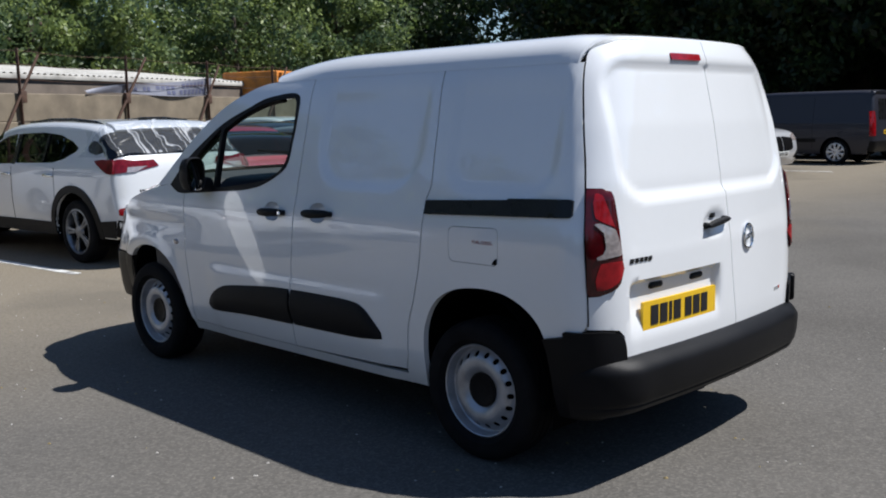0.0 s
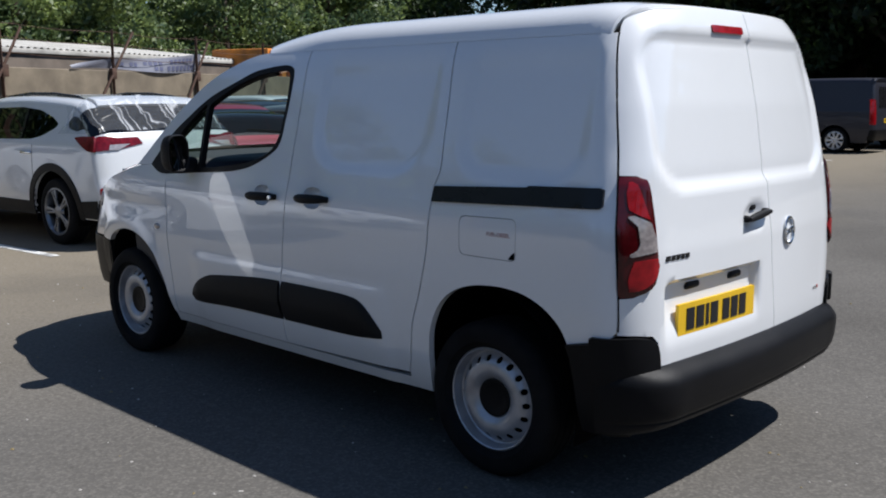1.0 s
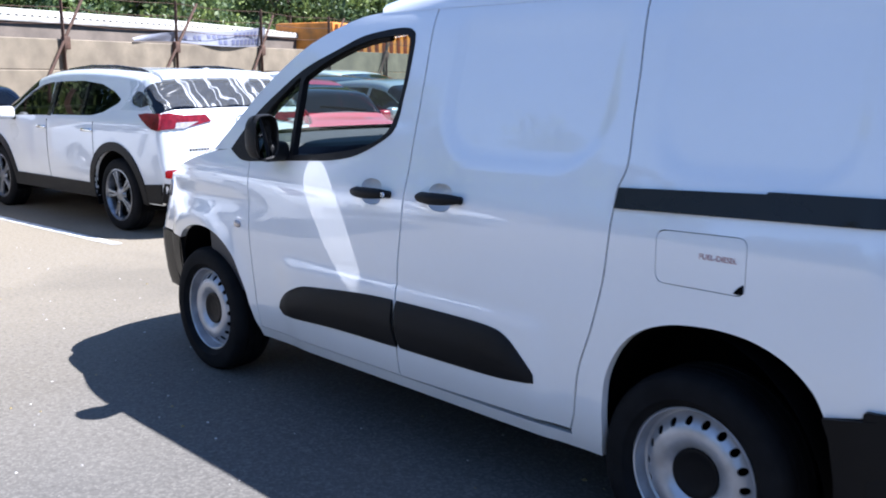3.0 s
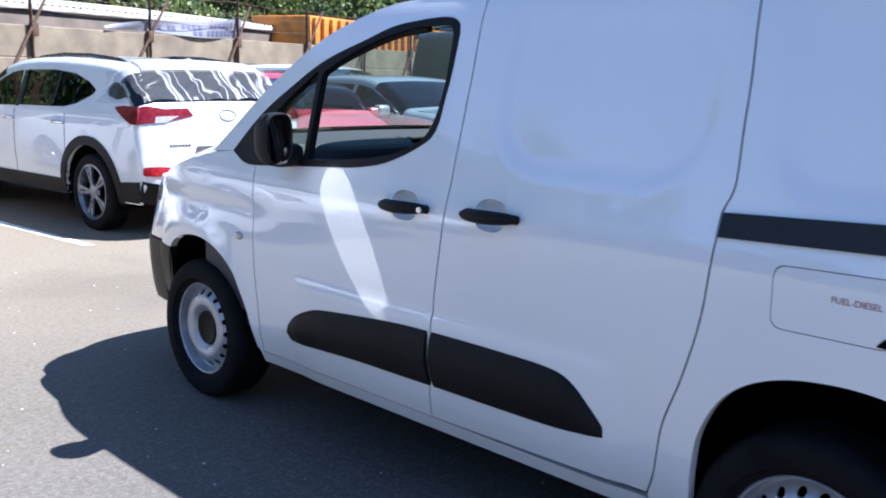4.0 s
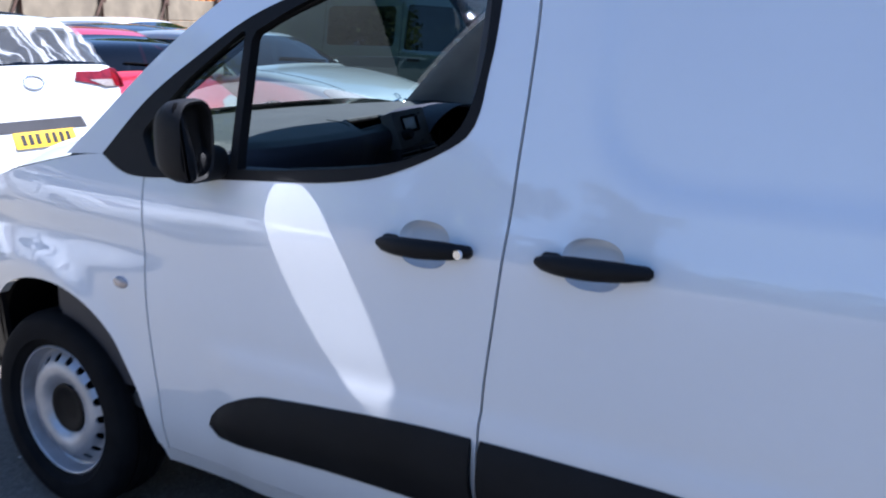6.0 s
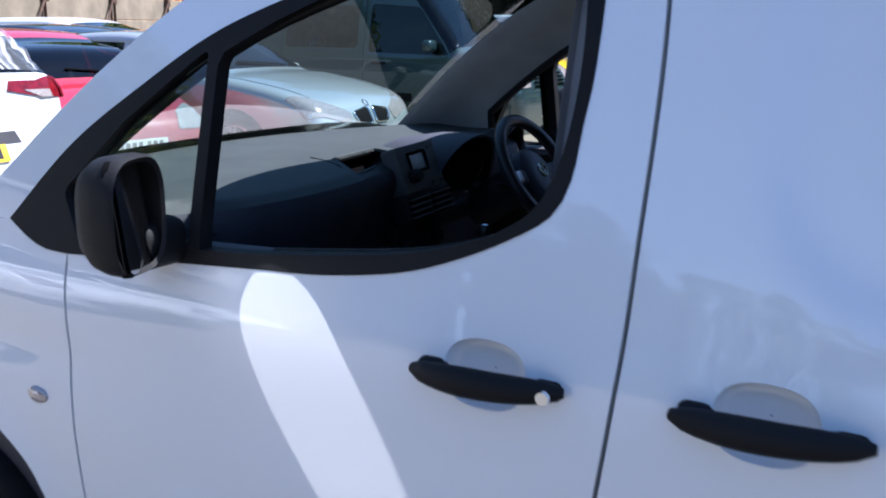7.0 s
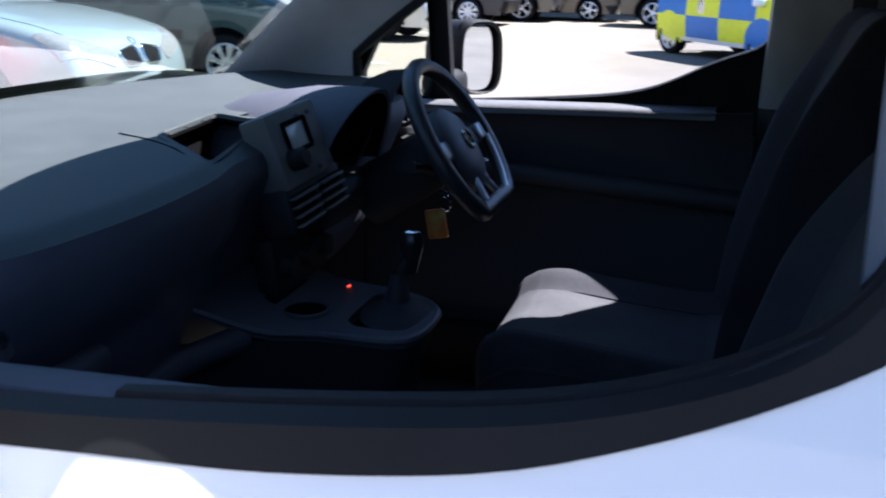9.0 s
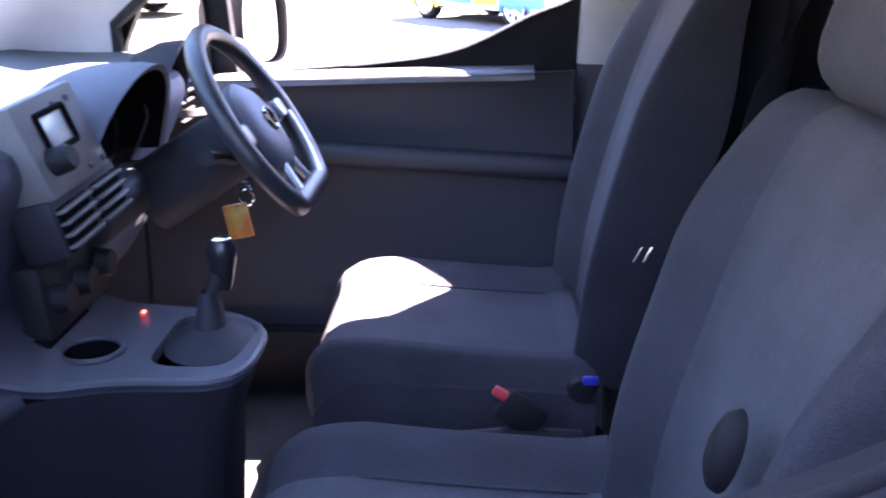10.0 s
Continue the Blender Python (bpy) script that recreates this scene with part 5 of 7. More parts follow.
# third outline is an added dark pane: the film's dark reflection painted in
suv_win = [rounded([(0.02, 1.065), (0.95, 1.04), (0.80, 1.15), (0.52, 1.30), (0.30, 1.375), (0.06, 1.405)], 0.03), rounded([(-0.04, 1.07), (-0.02, 1.405), (-0.55, 1.415), (-0.95, 1.385), (-1.22, 1.315), (-1.37, 1.245), (-1.33, 1.205), (-1.10, 1.12), (-0.9, 1.085)], 0.025), rounded([(-1.56, 1.205), (-1.53, 1.27), (-1.60, 1.325), (-1.70, 1.315), (-1.83, 1.235), (-1.86, 1.20), (-1.72, 1.17)], 0.03)]
suv = build_car("family_suv", "white SUV with clear film taped over its rear window", "car", suv_sh, SUVWHITE, [((-2.06, 1.150), (-1.75, 1.415)), ((0.45, 1.44), (1.10, 1.11))], suv_win, alloy_wheel(0.345, 0.225, 5, True), wheel_mat=material("two_tone_alloy", (0.24, 0.25, 0.27), 0.3, metal=0.8, grain=0.5, scale=9), mirrors=(0.80, 1.02))
S = suv_sh.at
SUVLENS = material("deep_red_lamp_lens", (0.13, 0.005, 0.010), 0.12, coat=0.0, spec=0.45, grain=0.4, scale=22)
for side in (1, -1):
    zl = [(0.95, S(-2.13, 0.975)), (0.66, S(-2.13, 0.985)), (0.36, S(-2.11, 1.055)), (0.40, S(-2.105, 1.075)), (0.62, S(-2.09, 1.100)), (0.95, S(-2.07, 1.125))]
    on_skin(suv_sh, suv, "tail_lamp", [(side * min(a, 0.855), s) for a, s in zl], SUVLENS, 0.012, 0.02, "red tail lamp with clear lower lens")
    on_skin(suv_sh, suv, "clear_lens", [(side * a, s) for a, s in ((0.74, S(-2.13, 1.005)), (0.64, S(-2.13, 1.01)), (0.50, S(-2.11, 1.045)), (0.72, S(-2.11, 1.035)))], CLEARLENS, 0.016, 0.006)
    on_side(suv_sh, suv, "tail_lamp", rounded([(-2.10, 0.975), (-2.00, 0.985), (-1.80, 1.075), (-1.73, 1.115), (-1.86, 1.13), (-2.05, 1.125), (-2.09, 1.06)], 0.02), SUVLENS, side, 0.010, 0.02)
    on_skin(suv_sh, suv, "reflector", rounded([(side * 0.86, S(-2.21, 0.56)), (side * 0.45, S(-2.21, 0.55)), (side * 0.47, S(-2.21, 0.615)), (side * 0.86, S(-2.2, 0.635))], 0.02), REDLENS, 0.008, 0.01, "long red rear reflector")
    for c in suv_sh.wheels:
        ring = lambda r: [(c + r * math.cos(a), 0.345 + r * math.sin(a)) for a in np.linspace(-0.12, math.pi + 0.12, 26)]
        on_side(suv_sh, suv, "arch_moulding", ring(0.425) + ring(0.505)[::-1], BUMPER, side, 0.012, 0.02, "black plastic wheel arch moulding")
    on_side(suv_sh, suv, "sill_moulding", rect(-0.86, 0.29, 0.86, 0.43), BUMPER, side, 0.012, 0.02)
    on_side(suv_sh, suv, "corner_moulding", [(-2.05, 0.31), (-1.80, 0.31), (-1.83, 0.48), (-2.10, 0.50)], BUMPER, side, 0.010, 0.02)
    for x in (0.0, -0.98):
        part("door_seam", tube([(x + 0.02, side * (float(suv_sh.half(x, z)) + 0.0005), z) for z in np.linspace(0.42, 1.03, 9)], 0.003, 5), DARK, suv)
    for x in (0.12, -0.86):
        part("door_handle", moved(block((0.20, 0.035, 0.03), (0, 0, 0), 0.012, 3), pose(x, side * (float(suv_sh.half(x, 0.94)) + 0.012), 0.945)), CHROME, suv)
    part("roof_rail", tube([(x, side * (0.60 - 0.03 * abs(x + 0.5)), z) for x, z in ((0.20, 1.475), (0.08, 1.525), (-0.4, 1.555), (-0.9, 1.55), (-1.35, 1.515), (-1.5, 1.475))], 0.018, 8), GLOSSBLACK, suv)
for side in (1, -1):
    for x0, x1, z0 in ((-0.05, 0.03, 1.06), (-0.70, -0.66, 1.08)):
        on_side(suv_sh, suv, "window_pillar", rect(x0, z0, x1, 1.40), GLOSSBLACK, side, 0.003, 0.004)
on_skin(suv_sh, suv, "rear_moulding", [(-0.86, S(-2.16, 0.30)), (0.86, S(-2.16, 0.30)), (0.86, S(-2.22, 0.50)), (0.5, S(-2.22, 0.46)), (-0.5, S(-2.22, 0.46)), (-0.86, S(-2.22, 0.50))], BUMPER, 0.010, 0.02, "black plastic lower bumper")
plate(suv, suv_sh, 0.0, 0.8, S(-2.22, 0.635), YELLOW)
on_skin(suv_sh, suv, "plate_recess", [(-0.40, S(-2.19, 0.705)), (0.40, S(-2.19, 0.705)), (0.36, S(-2.165, 0.770)), (-0.36, S(-2.165, 0.770))], TRIM, 0.004, 0.0)
for k in range(7):
    on_skin(suv_sh, suv, "name_bar", rect(0.42 + 0.030 * k, S(-2.155, 0.80), 0.440 + 0.030 * k, S(-2.155, 0.80) + 0.022), PLASTIC, 0.004, 0.004)
part("badge_ring", tube([tuple(suv_sh.skin(np.array([0.085 * math.cos(a)]), np.array([S(-2.115, 1.045) + 0.045 * math.sin(a)]), np.array([-0.006]))[0]) for a in np.linspace(0, 2 * math.pi, 26, endpoint=False)], 0.007, 8, True), CHROME, suv, "oval chrome badge")
on_skin(suv_sh, suv, "spoiler", [(-0.62, S(-1.76, 1.41)), (0.62, S(-1.76, 1.41)), (0.60, S(-1.55, 1.475)), (-0.60, S(-1.55, 1.475))], SUVWHITE, 0.028, 0.04)
part("aerial", block((0.16, 0.05, 0.06), (-1.35, 0, 1.515), 0.02, 3), DARK, suv)
# crumpled clear film, slack over the rear glass and round the corner
film_mat = bpy.data.materials.new("highlight_streaked_film")
film_mat.use_nodes = True
nt = film_mat.node_tree
nt.nodes.clear()
fo, ft, fg, fx, fn, fm, fc, fa = (nt.nodes.new("ShaderNode" + k) for k in ("OutputMaterial", "BsdfTransparent", "BsdfPrincipled", "MixShader", "TexNoise", "Mapping", "TexCoord", "MapRange"))
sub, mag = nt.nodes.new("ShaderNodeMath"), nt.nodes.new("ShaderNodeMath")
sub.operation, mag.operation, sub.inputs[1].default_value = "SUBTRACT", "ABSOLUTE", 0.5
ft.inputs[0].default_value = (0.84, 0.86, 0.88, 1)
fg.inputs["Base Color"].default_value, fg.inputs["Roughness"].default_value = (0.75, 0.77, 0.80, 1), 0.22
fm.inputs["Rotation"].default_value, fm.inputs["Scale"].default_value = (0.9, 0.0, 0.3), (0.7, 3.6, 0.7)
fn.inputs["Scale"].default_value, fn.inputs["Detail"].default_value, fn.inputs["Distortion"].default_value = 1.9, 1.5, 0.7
# white streaks along noise lines: crease highlights put into the film's colour
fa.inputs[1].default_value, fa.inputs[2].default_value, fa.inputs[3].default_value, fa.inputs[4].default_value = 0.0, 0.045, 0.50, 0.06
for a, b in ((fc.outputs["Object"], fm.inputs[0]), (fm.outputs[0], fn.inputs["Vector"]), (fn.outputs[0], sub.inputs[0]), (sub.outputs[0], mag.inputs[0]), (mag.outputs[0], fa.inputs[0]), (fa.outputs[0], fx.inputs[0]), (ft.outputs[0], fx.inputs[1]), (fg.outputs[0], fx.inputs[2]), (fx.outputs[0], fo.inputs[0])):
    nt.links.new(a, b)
rf = np.random.default_rng(3)
rows = []
for s in np.linspace(S(-2.08, 1.135), S(-1.68, 1.45), 34):
    y = np.linspace(-0.70, 0.80, 60)
    wob = 0.030 * np.sin(y * 7 + s * 9 + 1.2 * np.sin(s * 6)) * np.sin(y * 3 - s * 8) + 0.008 * np.sin(y * 23 + s * 31 + 2 * np.sin(y * 5)) + rf.normal(0, 0.0006, len(y))
    w = suv_sh.half(-1.75, 1.3)
    rows.append([tuple(q) for q in suv_sh.skin(np.clip(y, -w, w), np.full(len(y), s), -0.022 - np.abs(wob))])
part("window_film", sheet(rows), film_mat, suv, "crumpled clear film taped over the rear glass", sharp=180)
rows = []
for k in np.linspace(0, 1, 22):
    x0, x1 = -1.44 - 0.10 * math.sin(3 * k), -1.97 + 0.24 * k
    xs = np.linspace(x0, x1, 24)
    z = 1.15 + 0.27 * k - 0.10 * np.linspace(0, 1, 24) * k * (1 - k)
    wob = 0.010 * np.abs(np.sin(xs * 17 + k * 9)) + 0.006 * np.abs(np.sin(xs * 41 - k * 23))
    rows.append([tuple(q) for q in suv_sh.flank(1)(xs, z, -0.012 - wob)])
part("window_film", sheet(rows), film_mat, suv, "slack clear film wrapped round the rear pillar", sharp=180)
place_car(suv, 8.66, -1.51, 4.0)

def hatch_profile(L, H, hood=0.95, tail=0.95, screen=1.0, nose=0.62):
    h = L / 2
    return [(-h + 0.06, 0.28), (-h, 0.48), (-h + 0.01, 0.66), (-h + 0.05, tail), (-h + 0.22, tail + 0.22), (-h + 0.42, H - 0.10), (-h + 0.62, H - 0.03), (-0.5, H), (0.0, H - 0.02), (0.32, H - 0.10), (screen * 0.75, (H + hood) / 2 + 0.06), (screen, hood + 0.06), (screen + 0.2, hood), (h - 0.35, hood - 0.10), (h - 0.12, hood - 0.20), (h - 0.02, nose), (h, 0.45), (h - 0.07, 0.22)]

def plain_car(name, label, color_mat, L, W, H, belt, at, heading, hood=0.95, tail=0.95, spokes=5, r=0.315, plate_front=PLATEWHITE, category="car", screen=1.0, lamps=CLEARLENS):
    sh = Shape(hatch_profile(L, H, hood, tail, screen), W, belt, 0.36, 0.08, 0.28, 0.09, 0.22, (-L * 0.295, L * 0.295), r, r + 0.065)
    wins = [rounded([(-0.02, belt + 0.03), (screen - 0.12, belt + 0.03), (screen - 0.34, belt + 0.20), (0.22, H - 0.14), (0.0, H - 0.10)], 0.03), rounded([(-0.07, belt + 0.03), (-0.05, H - 0.10), (-0.75, H - 0.12), (-L / 2 + 0.75, H - 0.17), (-L / 2 + 0.62, belt + 0.10), (-L / 2 + 0.85, belt + 0.03)], 0.03)]
    car = build_car(name, label, category, sh, color_mat, [((-L / 2 + 0.10, tail + 0.06), (-L / 2 + 0.44, H - 0.09)), ((0.25, H - 0.07), (screen - 0.02, hood + 0.08))], wins, alloy_wheel(r, 0.20, spokes), mirrors=(screen - 0.22, belt + 0.02))
    A = sh.at
    for side in (1, -1):
        w = W / 2
        on_skin(sh, car, "headlamp", rounded([(side * (w - 0.10), A(L / 2 - 0.03, 0.60)), (side * (w - 0.42), A(L / 2 - 0.02, 0.60)), (side * (w - 0.34), A(L / 2 - 0.14, 0.74)), (side * (w - 0.14), A(L / 2 - 0.30, hood - 0.10))], 0.04), lamps, 0.008, 0.02, "clear headlamp")
        on_skin(sh, car, "tail_lamp", rounded([(side * (w - 0.09), A(-L / 2, 0.64)), (side * (w - 0.30), A(-L / 2, 0.64)), (side * (w - 0.24), A(-L / 2 + 0.05, tail)), (side * (w - 0.10), A(-L / 2 + 0.05, tail))], 0.03), REDLENS, 0.008, 0.02, "red tail lamp")
        part("door_seam", tube([(0.0, side * (float(sh.half(0.0, z)) + 0.0005), z) for z in np.linspace(0.32, belt, 8)], 0.003, 5), DARK, car)
        part("door_handle", moved(block((0.17, 0.03, 0.028), (0, 0, 0), 0.01, 2), pose(0.1 - 0.25, side * (float(sh.half(0, 0.84)) + 0.01), belt - 0.10)), color_mat, car)
    on_skin(sh, car, "grille", rounded([(-W * 0.28, A(L / 2, 0.42)), (W * 0.28, A(L / 2, 0.42)), (W * 0.24, A(L / 2 - 0.03, 0.28)), (-W * 0.24, A(L / 2 - 0.03, 0.28))], 0.03), DARK, 0.006, 0.01, "black lower grille")
    plate(car, sh, 0.0, 0.48, A(L / 2, 0.50), plate_front)
    plate(car, sh, 0.0, 0.75, A(-L / 2, 0.62), YELLOW)
    part("wiper", tube([tuple(sh.skin(np.array([y]), np.array([A(screen - 0.02, hood + 0.08) - 0.03 - 0.10 * (0.55 - y)]), np.array([-0.012]))[0]) for y in (-0.1, 0.2, 0.5)], 0.008, 5), DARK, car)
    place_car(car, *at, heading)
    return car, sh

RED = paint("red_car_paint", (0.37, 0.010, 0.022))
BLUE = paint("dark_blue_car_paint", (0.015, 0.03, 0.10), 0.3)
BLACK = paint("black_car_paint", (0.010, 0.011, 0.014), 0.2)
CARWHITE = paint("white_car_paint", (0.78, 0.79, 0.80))
SILVER = paint("silver_car_paint", (0.50, 0.53, 0.53), 0.55)
TEAL = paint("dark_teal_van_paint", (0.03, 0.055, 0.06), 0.3)
GREY = material("gunmetal_van_paint", (0.020, 0.021, 0.031), 0.45, metal=0.2, grain=0.05, scale=1.8, coat=0.15)
YEL = paint("yellow_car_paint", (0.75, 0.52, 0.02))
plain_car("hatchback", "small red hatchback with white front number plate", RED, 3.60, 1.63, 1.41, 0.91, (8.65, -3.66), 172, hood=0.93, tail=0.90, r=0.30)
plain_car("hatchback", "dark blue hatchback parked by the concrete wall", BLUE, 4.2, 1.76, 1.46, 0.94, (12.6, -0.65), 186)
plain_car("estate_car", "white estate car parked by the concrete wall", CARWHITE, 4.5, 1.80, 1.55, 0.96, (13.0, -8.0), 196)
plain_car("hatchback", "black hatchback parked beyond the red car", BLACK, 4.2, 1.77, 1.45, 0.95, (11.7, -6.7), 190)
# next three stand out of view, added white for reflections in the van's paint
plain_car("hatchback", "white hatchback out of view, added for reflections in the van", CARWHITE, 4.1, 1.76, 1.50, 0.95, (8.9, 1.45), 182)
plain_car("hatchback", "white estate out of view, added for reflections in the van", CARWHITE, 4.4, 1.80, 1.52, 0.95, (7.6, 4.1), 181)
plain_car("hatchback", "white hatchback out of view at the row's end, added for reflections", CARWHITE, 4.0, 1.72, 1.50, 0.94, (8.9, 7.0), 179)
plain_car("hatchback", "dark hatchback in the far row of cars", BLACK, 4.2, 1.76, 1.46, 0.94, (6.4, -27.0), 180)
plain_car("hatchback", "yellow hatchback between the vans", YEL, 3.8, 1.66, 1.50, 0.93, (8.9, -13.2), 180)

# silver saloon with twin kidney-shaped grille openings
L, H = 4.84, 1.47
saloon_sh = Shape([(-2.36, 0.28), (-2.42, 0.48), (-2.41, 0.70), (-2.36, 0.96), (-2.26, 1.04), (-1.75, 1.06), (-1.55, 1.09), (-1.15, 1.29), (-0.85, 1.365), (-0.3, 1.40), (0.15, 1.385), (0.45, 1.315), (0.85, 1.12), (1.05, 1.02), (1.4, 0.985), (1.9, 0.90), (2.22, 0.80), (2.36, 0.68), (2.42, 0.52), (2.42, 0.36), (2.36, 0.20)], 1.85, 0.94, 0.36, 0.08, 0.30, 0.10, 0.20, (-1.45, 1.44), 0.335, 0.395)
saloon = build_car("saloon_car", "silver saloon with twin chrome-edged grille and sunlit bonnet", "car", saloon_sh, SILVER, [((-1.60, 1.08), (-0.98, 1.335)), ((0.40, 1.33), (1.02, 1.04))], [rounded([(0.0, 0.97), (0.90, 0.96), (0.70, 1.085), (0.32, 1.265), (0.05, 1.31)], 0.03), rounded([(-0.05, 0.97), (0.0, 1.31), (-0.6, 1.315), (-0.98, 1.235), (-1.32, 1.07), (-1.2, 0.98)], 0.03)], alloy_wheel(0.335, 0.225, 7, True), mirrors=(0.72, 0.96))
A = saloon_sh.at
for side in (1, -1):
    on_skin(saloon_sh, saloon, "headlamp", rounded([(side * 0.86, A(2.33, 0.70)), (side * 0.40, A(2.40, 0.56)), (side * 0.34, A(2.36, 0.66)), (side * 0.58, A(2.25, 0.78)), (side * 0.87, A(2.0, 0.87))], 0.04), CLEARLENS, 0.008, 0.02, "clear swept-back headlamp")
    g = on_skin(saloon_sh, saloon, "grille", rounded([(side * 0.04, A(2.40, 0.585)), (side * 0.25, A(2.40, 0.59)), (side * 0.30, A(2.36, 0.67)), (side * 0.05, A(2.34, 0.70))], 0.05), DARK, 0.008, 0.01, "black grille opening")
    loop = rounded([(side * 0.03, A(2.40, 0.578)), (side * 0.26, A(2.40, 0.583)), (side * 0.315, A(2.36, 0.675)), (side * 0.04, A(2.335, 0.707))], 0.05)
    part("grille_rim", tube([tuple(saloon_sh.skin(np.array([a]), np.array([s]), np.array([-0.010]))[0]) for a, s in loop], 0.009, 6, True), CHROME, g, "chrome grille rim")
    for k in range(6):
        yy = side * (0.065 + 0.034 * k)
        part("grille_slat", tube([tuple(saloon_sh.skin(np.array([yy]), np.array([s]), np.array([-0.012]))[0]) for s in np.linspace(A(2.40, 0.59), A(2.35, 0.69), 4)], 0.004, 4), PLASTIC, g)
    on_skin(saloon_sh, saloon, "fog_lamp", rounded([(side * 0.55, A(2.42, 0.33)), (side * 0.80, A(2.42, 0.33)), (side * 0.80, A(2.42, 0.42)), (side * 0.55, A(2.42, 0.40))], 0.03), DARK, 0.006, 0.01)
    part("door_seam", tube([(0.0, side * (float(saloon_sh.half(0.0, z)) + 0.0005), z) for z in np.linspace(0.32, 0.94, 8)], 0.003, 5), DARK, saloon)
    part("bonnet_seam", tube([tuple(saloon_sh.skin(np.array([side * (0.78 - 0.10 * k)]), np.array([A(1.1 + 1.1 * k, 0.99)]), np.array([-0.001]))[0]) for k in np.linspace(0, 1, 8)], 0.003, 4), DARK, saloon)
on_skin(saloon_sh, saloon, "lower_grille", rounded([(-0.42, A(2.41, 0.30)), (0.42, A(2.41, 0.30)), (0.46, A(2.42, 0.40)), (-0.46, A(2.42, 0.40))], 0.03), DARK, 0.005, 0.01)
plate(saloon, saloon_sh, 0.0, 0.48, A(2.42, 0.47), PLATEWHITE)
part("badge", tube([tuple(saloon_sh.skin(np.array([0.035 * math.cos(a)]), np.array([A(2.31, 0.745) + 0.035 * math.sin(a)]), np.array([-0.004]))[0]) for a in np.linspace(0, 2 * math.pi, 20, endpoint=False)], 0.006, 6, True), CHROME, saloon)
part("wiper", tube([tuple(saloon_sh.skin(np.array([y]), np.array([A(1.0, 1.05) - 0.03 - 0.10 * (0.55 - y)]), np.array([-0.014]))[0]) for y in (-0.2, 0.15, 0.55)], 0.009, 5), DARK, saloon)
place_car(saloon, 8.50, -5.52, 183)

# panel vans
def box_van(name, label, mat, at, heading, L=5.0, W=1.95, H=2.0, side_glass=False, wheel_mat=ALLOY, bars=False, group="parked cars"):
    h = L / 2
    sh = Shape([(-h + 0.06, 0.35), (-h, 0.55), (-h, 1.0), (-h + 0.03, 1.5), (-h + 0.09, H - 0.10), (-h + 0.2, H - 0.01), (-0.5, H), (h - 1.75, H - 0.02), (h - 1.45, H - 0.14), (h - 0.95, 1.42), (h - 0.78, 1.22), (h - 0.45, 1.10), (h - 0.14, 0.98), (h - 0.02, 0.80), (h, 0.55), (h - 0.06, 0.25)], W, 1.12, 0.17, 0.10, 0.20, 0.06, 0.28, (-h + 0.98, h - 0.92), 0.335, 0.41)
    x = h - 1.42
    wins = [rounded([(x - 0.62, 1.18), (x + 0.52, 1.16), (x + 0.40, 1.32), (x + 0.08, 1.72), (x - 0.60, 1.76)], 0.05)]
    if side_glass:
        wins.append(rounded([(x - 1.9, 1.22), (x - 0.78, 1.22), (x - 0.78, 1.74), (x - 1.9, 1.74)], 0.08))
    car = build_car(name, label, "van", sh, mat, [((h - 1.42, H - 0.17), (h - 0.82, 1.26))], wins, alloy_wheel(0.335, 0.21, 9), wheel_mat=wheel_mat, mirrors=(x + 0.30, 1.22), group=group)
    A = sh.at
    for side in (1, -1):
        on_skin(sh, car, "headlamp", rounded([(side * 0.90, A(h - 0.05, 0.80)), (side * 0.55, A(h - 0.03, 0.78)), (side * 0.60, A(h - 0.14, 0.96)), (side * 0.90, A(h - 0.35, 1.05))], 0.05), CLEARLENS, 0.008, 0.02, "clear headlamp")
        on_skin(sh, car, "tail_lamp", rounded([(side * 0.95, A(-h, 0.78)), (side * 0.80, A(-h, 0.78)), (side * 0.80, A(-h + 0.03, 1.42)), (side * 0.95, A(-h + 0.03, 1.42))], 0.03), REDLENS, 0.010, 0.02, "tall red tail lamp")
        part("side_crease", tube([(xx, side * (float(sh.half(xx, 1.08)) + 0.001), 1.08) for xx in np.linspace(-h + 0.3, x - 0.7, 8)], 0.006, 5), mat, car)
        for xx in (x - 0.68, x - 1.95):
            part("door_seam", tube([(xx, side * (float(sh.half(xx, z)) + 0.0005), z) for z in np.linspace(0.42, 1.80, 12)], 0.0035, 5), DARK, car)
        part("door_handle", moved(block((0.20, 0.03, 0.035), (0, 0, 0), 0.012, 2), pose(x - 0.45, side * (float(sh.half(x, 1.05)) + 0.012), 1.05)), PLASTIC, car)
        on_side(sh, car, "rub_strip", rect(-h + 1.5, 0.60, h - 1.4, 0.70), BUMPER, side, 0.012, 0.02)
        if bars:
            part("roof_bar", tube([(xx, side * 0.62, H + 0.05) for xx in np.linspace(-h + 0.5, x - 0.2, 6)], 0.02, 6), CHROME, car)
    for k in range(4):
        on_skin(sh, car, "grille_slat", [(-0.48, A(h - 0.02, 0.80) - 0.045 * k - 0.012), (0.48, A(h - 0.02, 0.80) - 0.045 * k - 0.012), (0.48, A(h - 0.02, 0.80) - 0.045 * k + 0.012), (-0.48, A(h - 0.02, 0.80) - 0.045 * k + 0.012)], CHROME if bars else PLASTIC, 0.014, 0.01)
    on_skin(sh, car, "bumper", [(-0.93, A(h, 0.60)), (0.93, A(h, 0.60)), (0.90, A(h - 0.06, 0.27)), (-0.90, A(h - 0.06, 0.27))], BUMPER if not bars else mat, 0.010, 0.02)
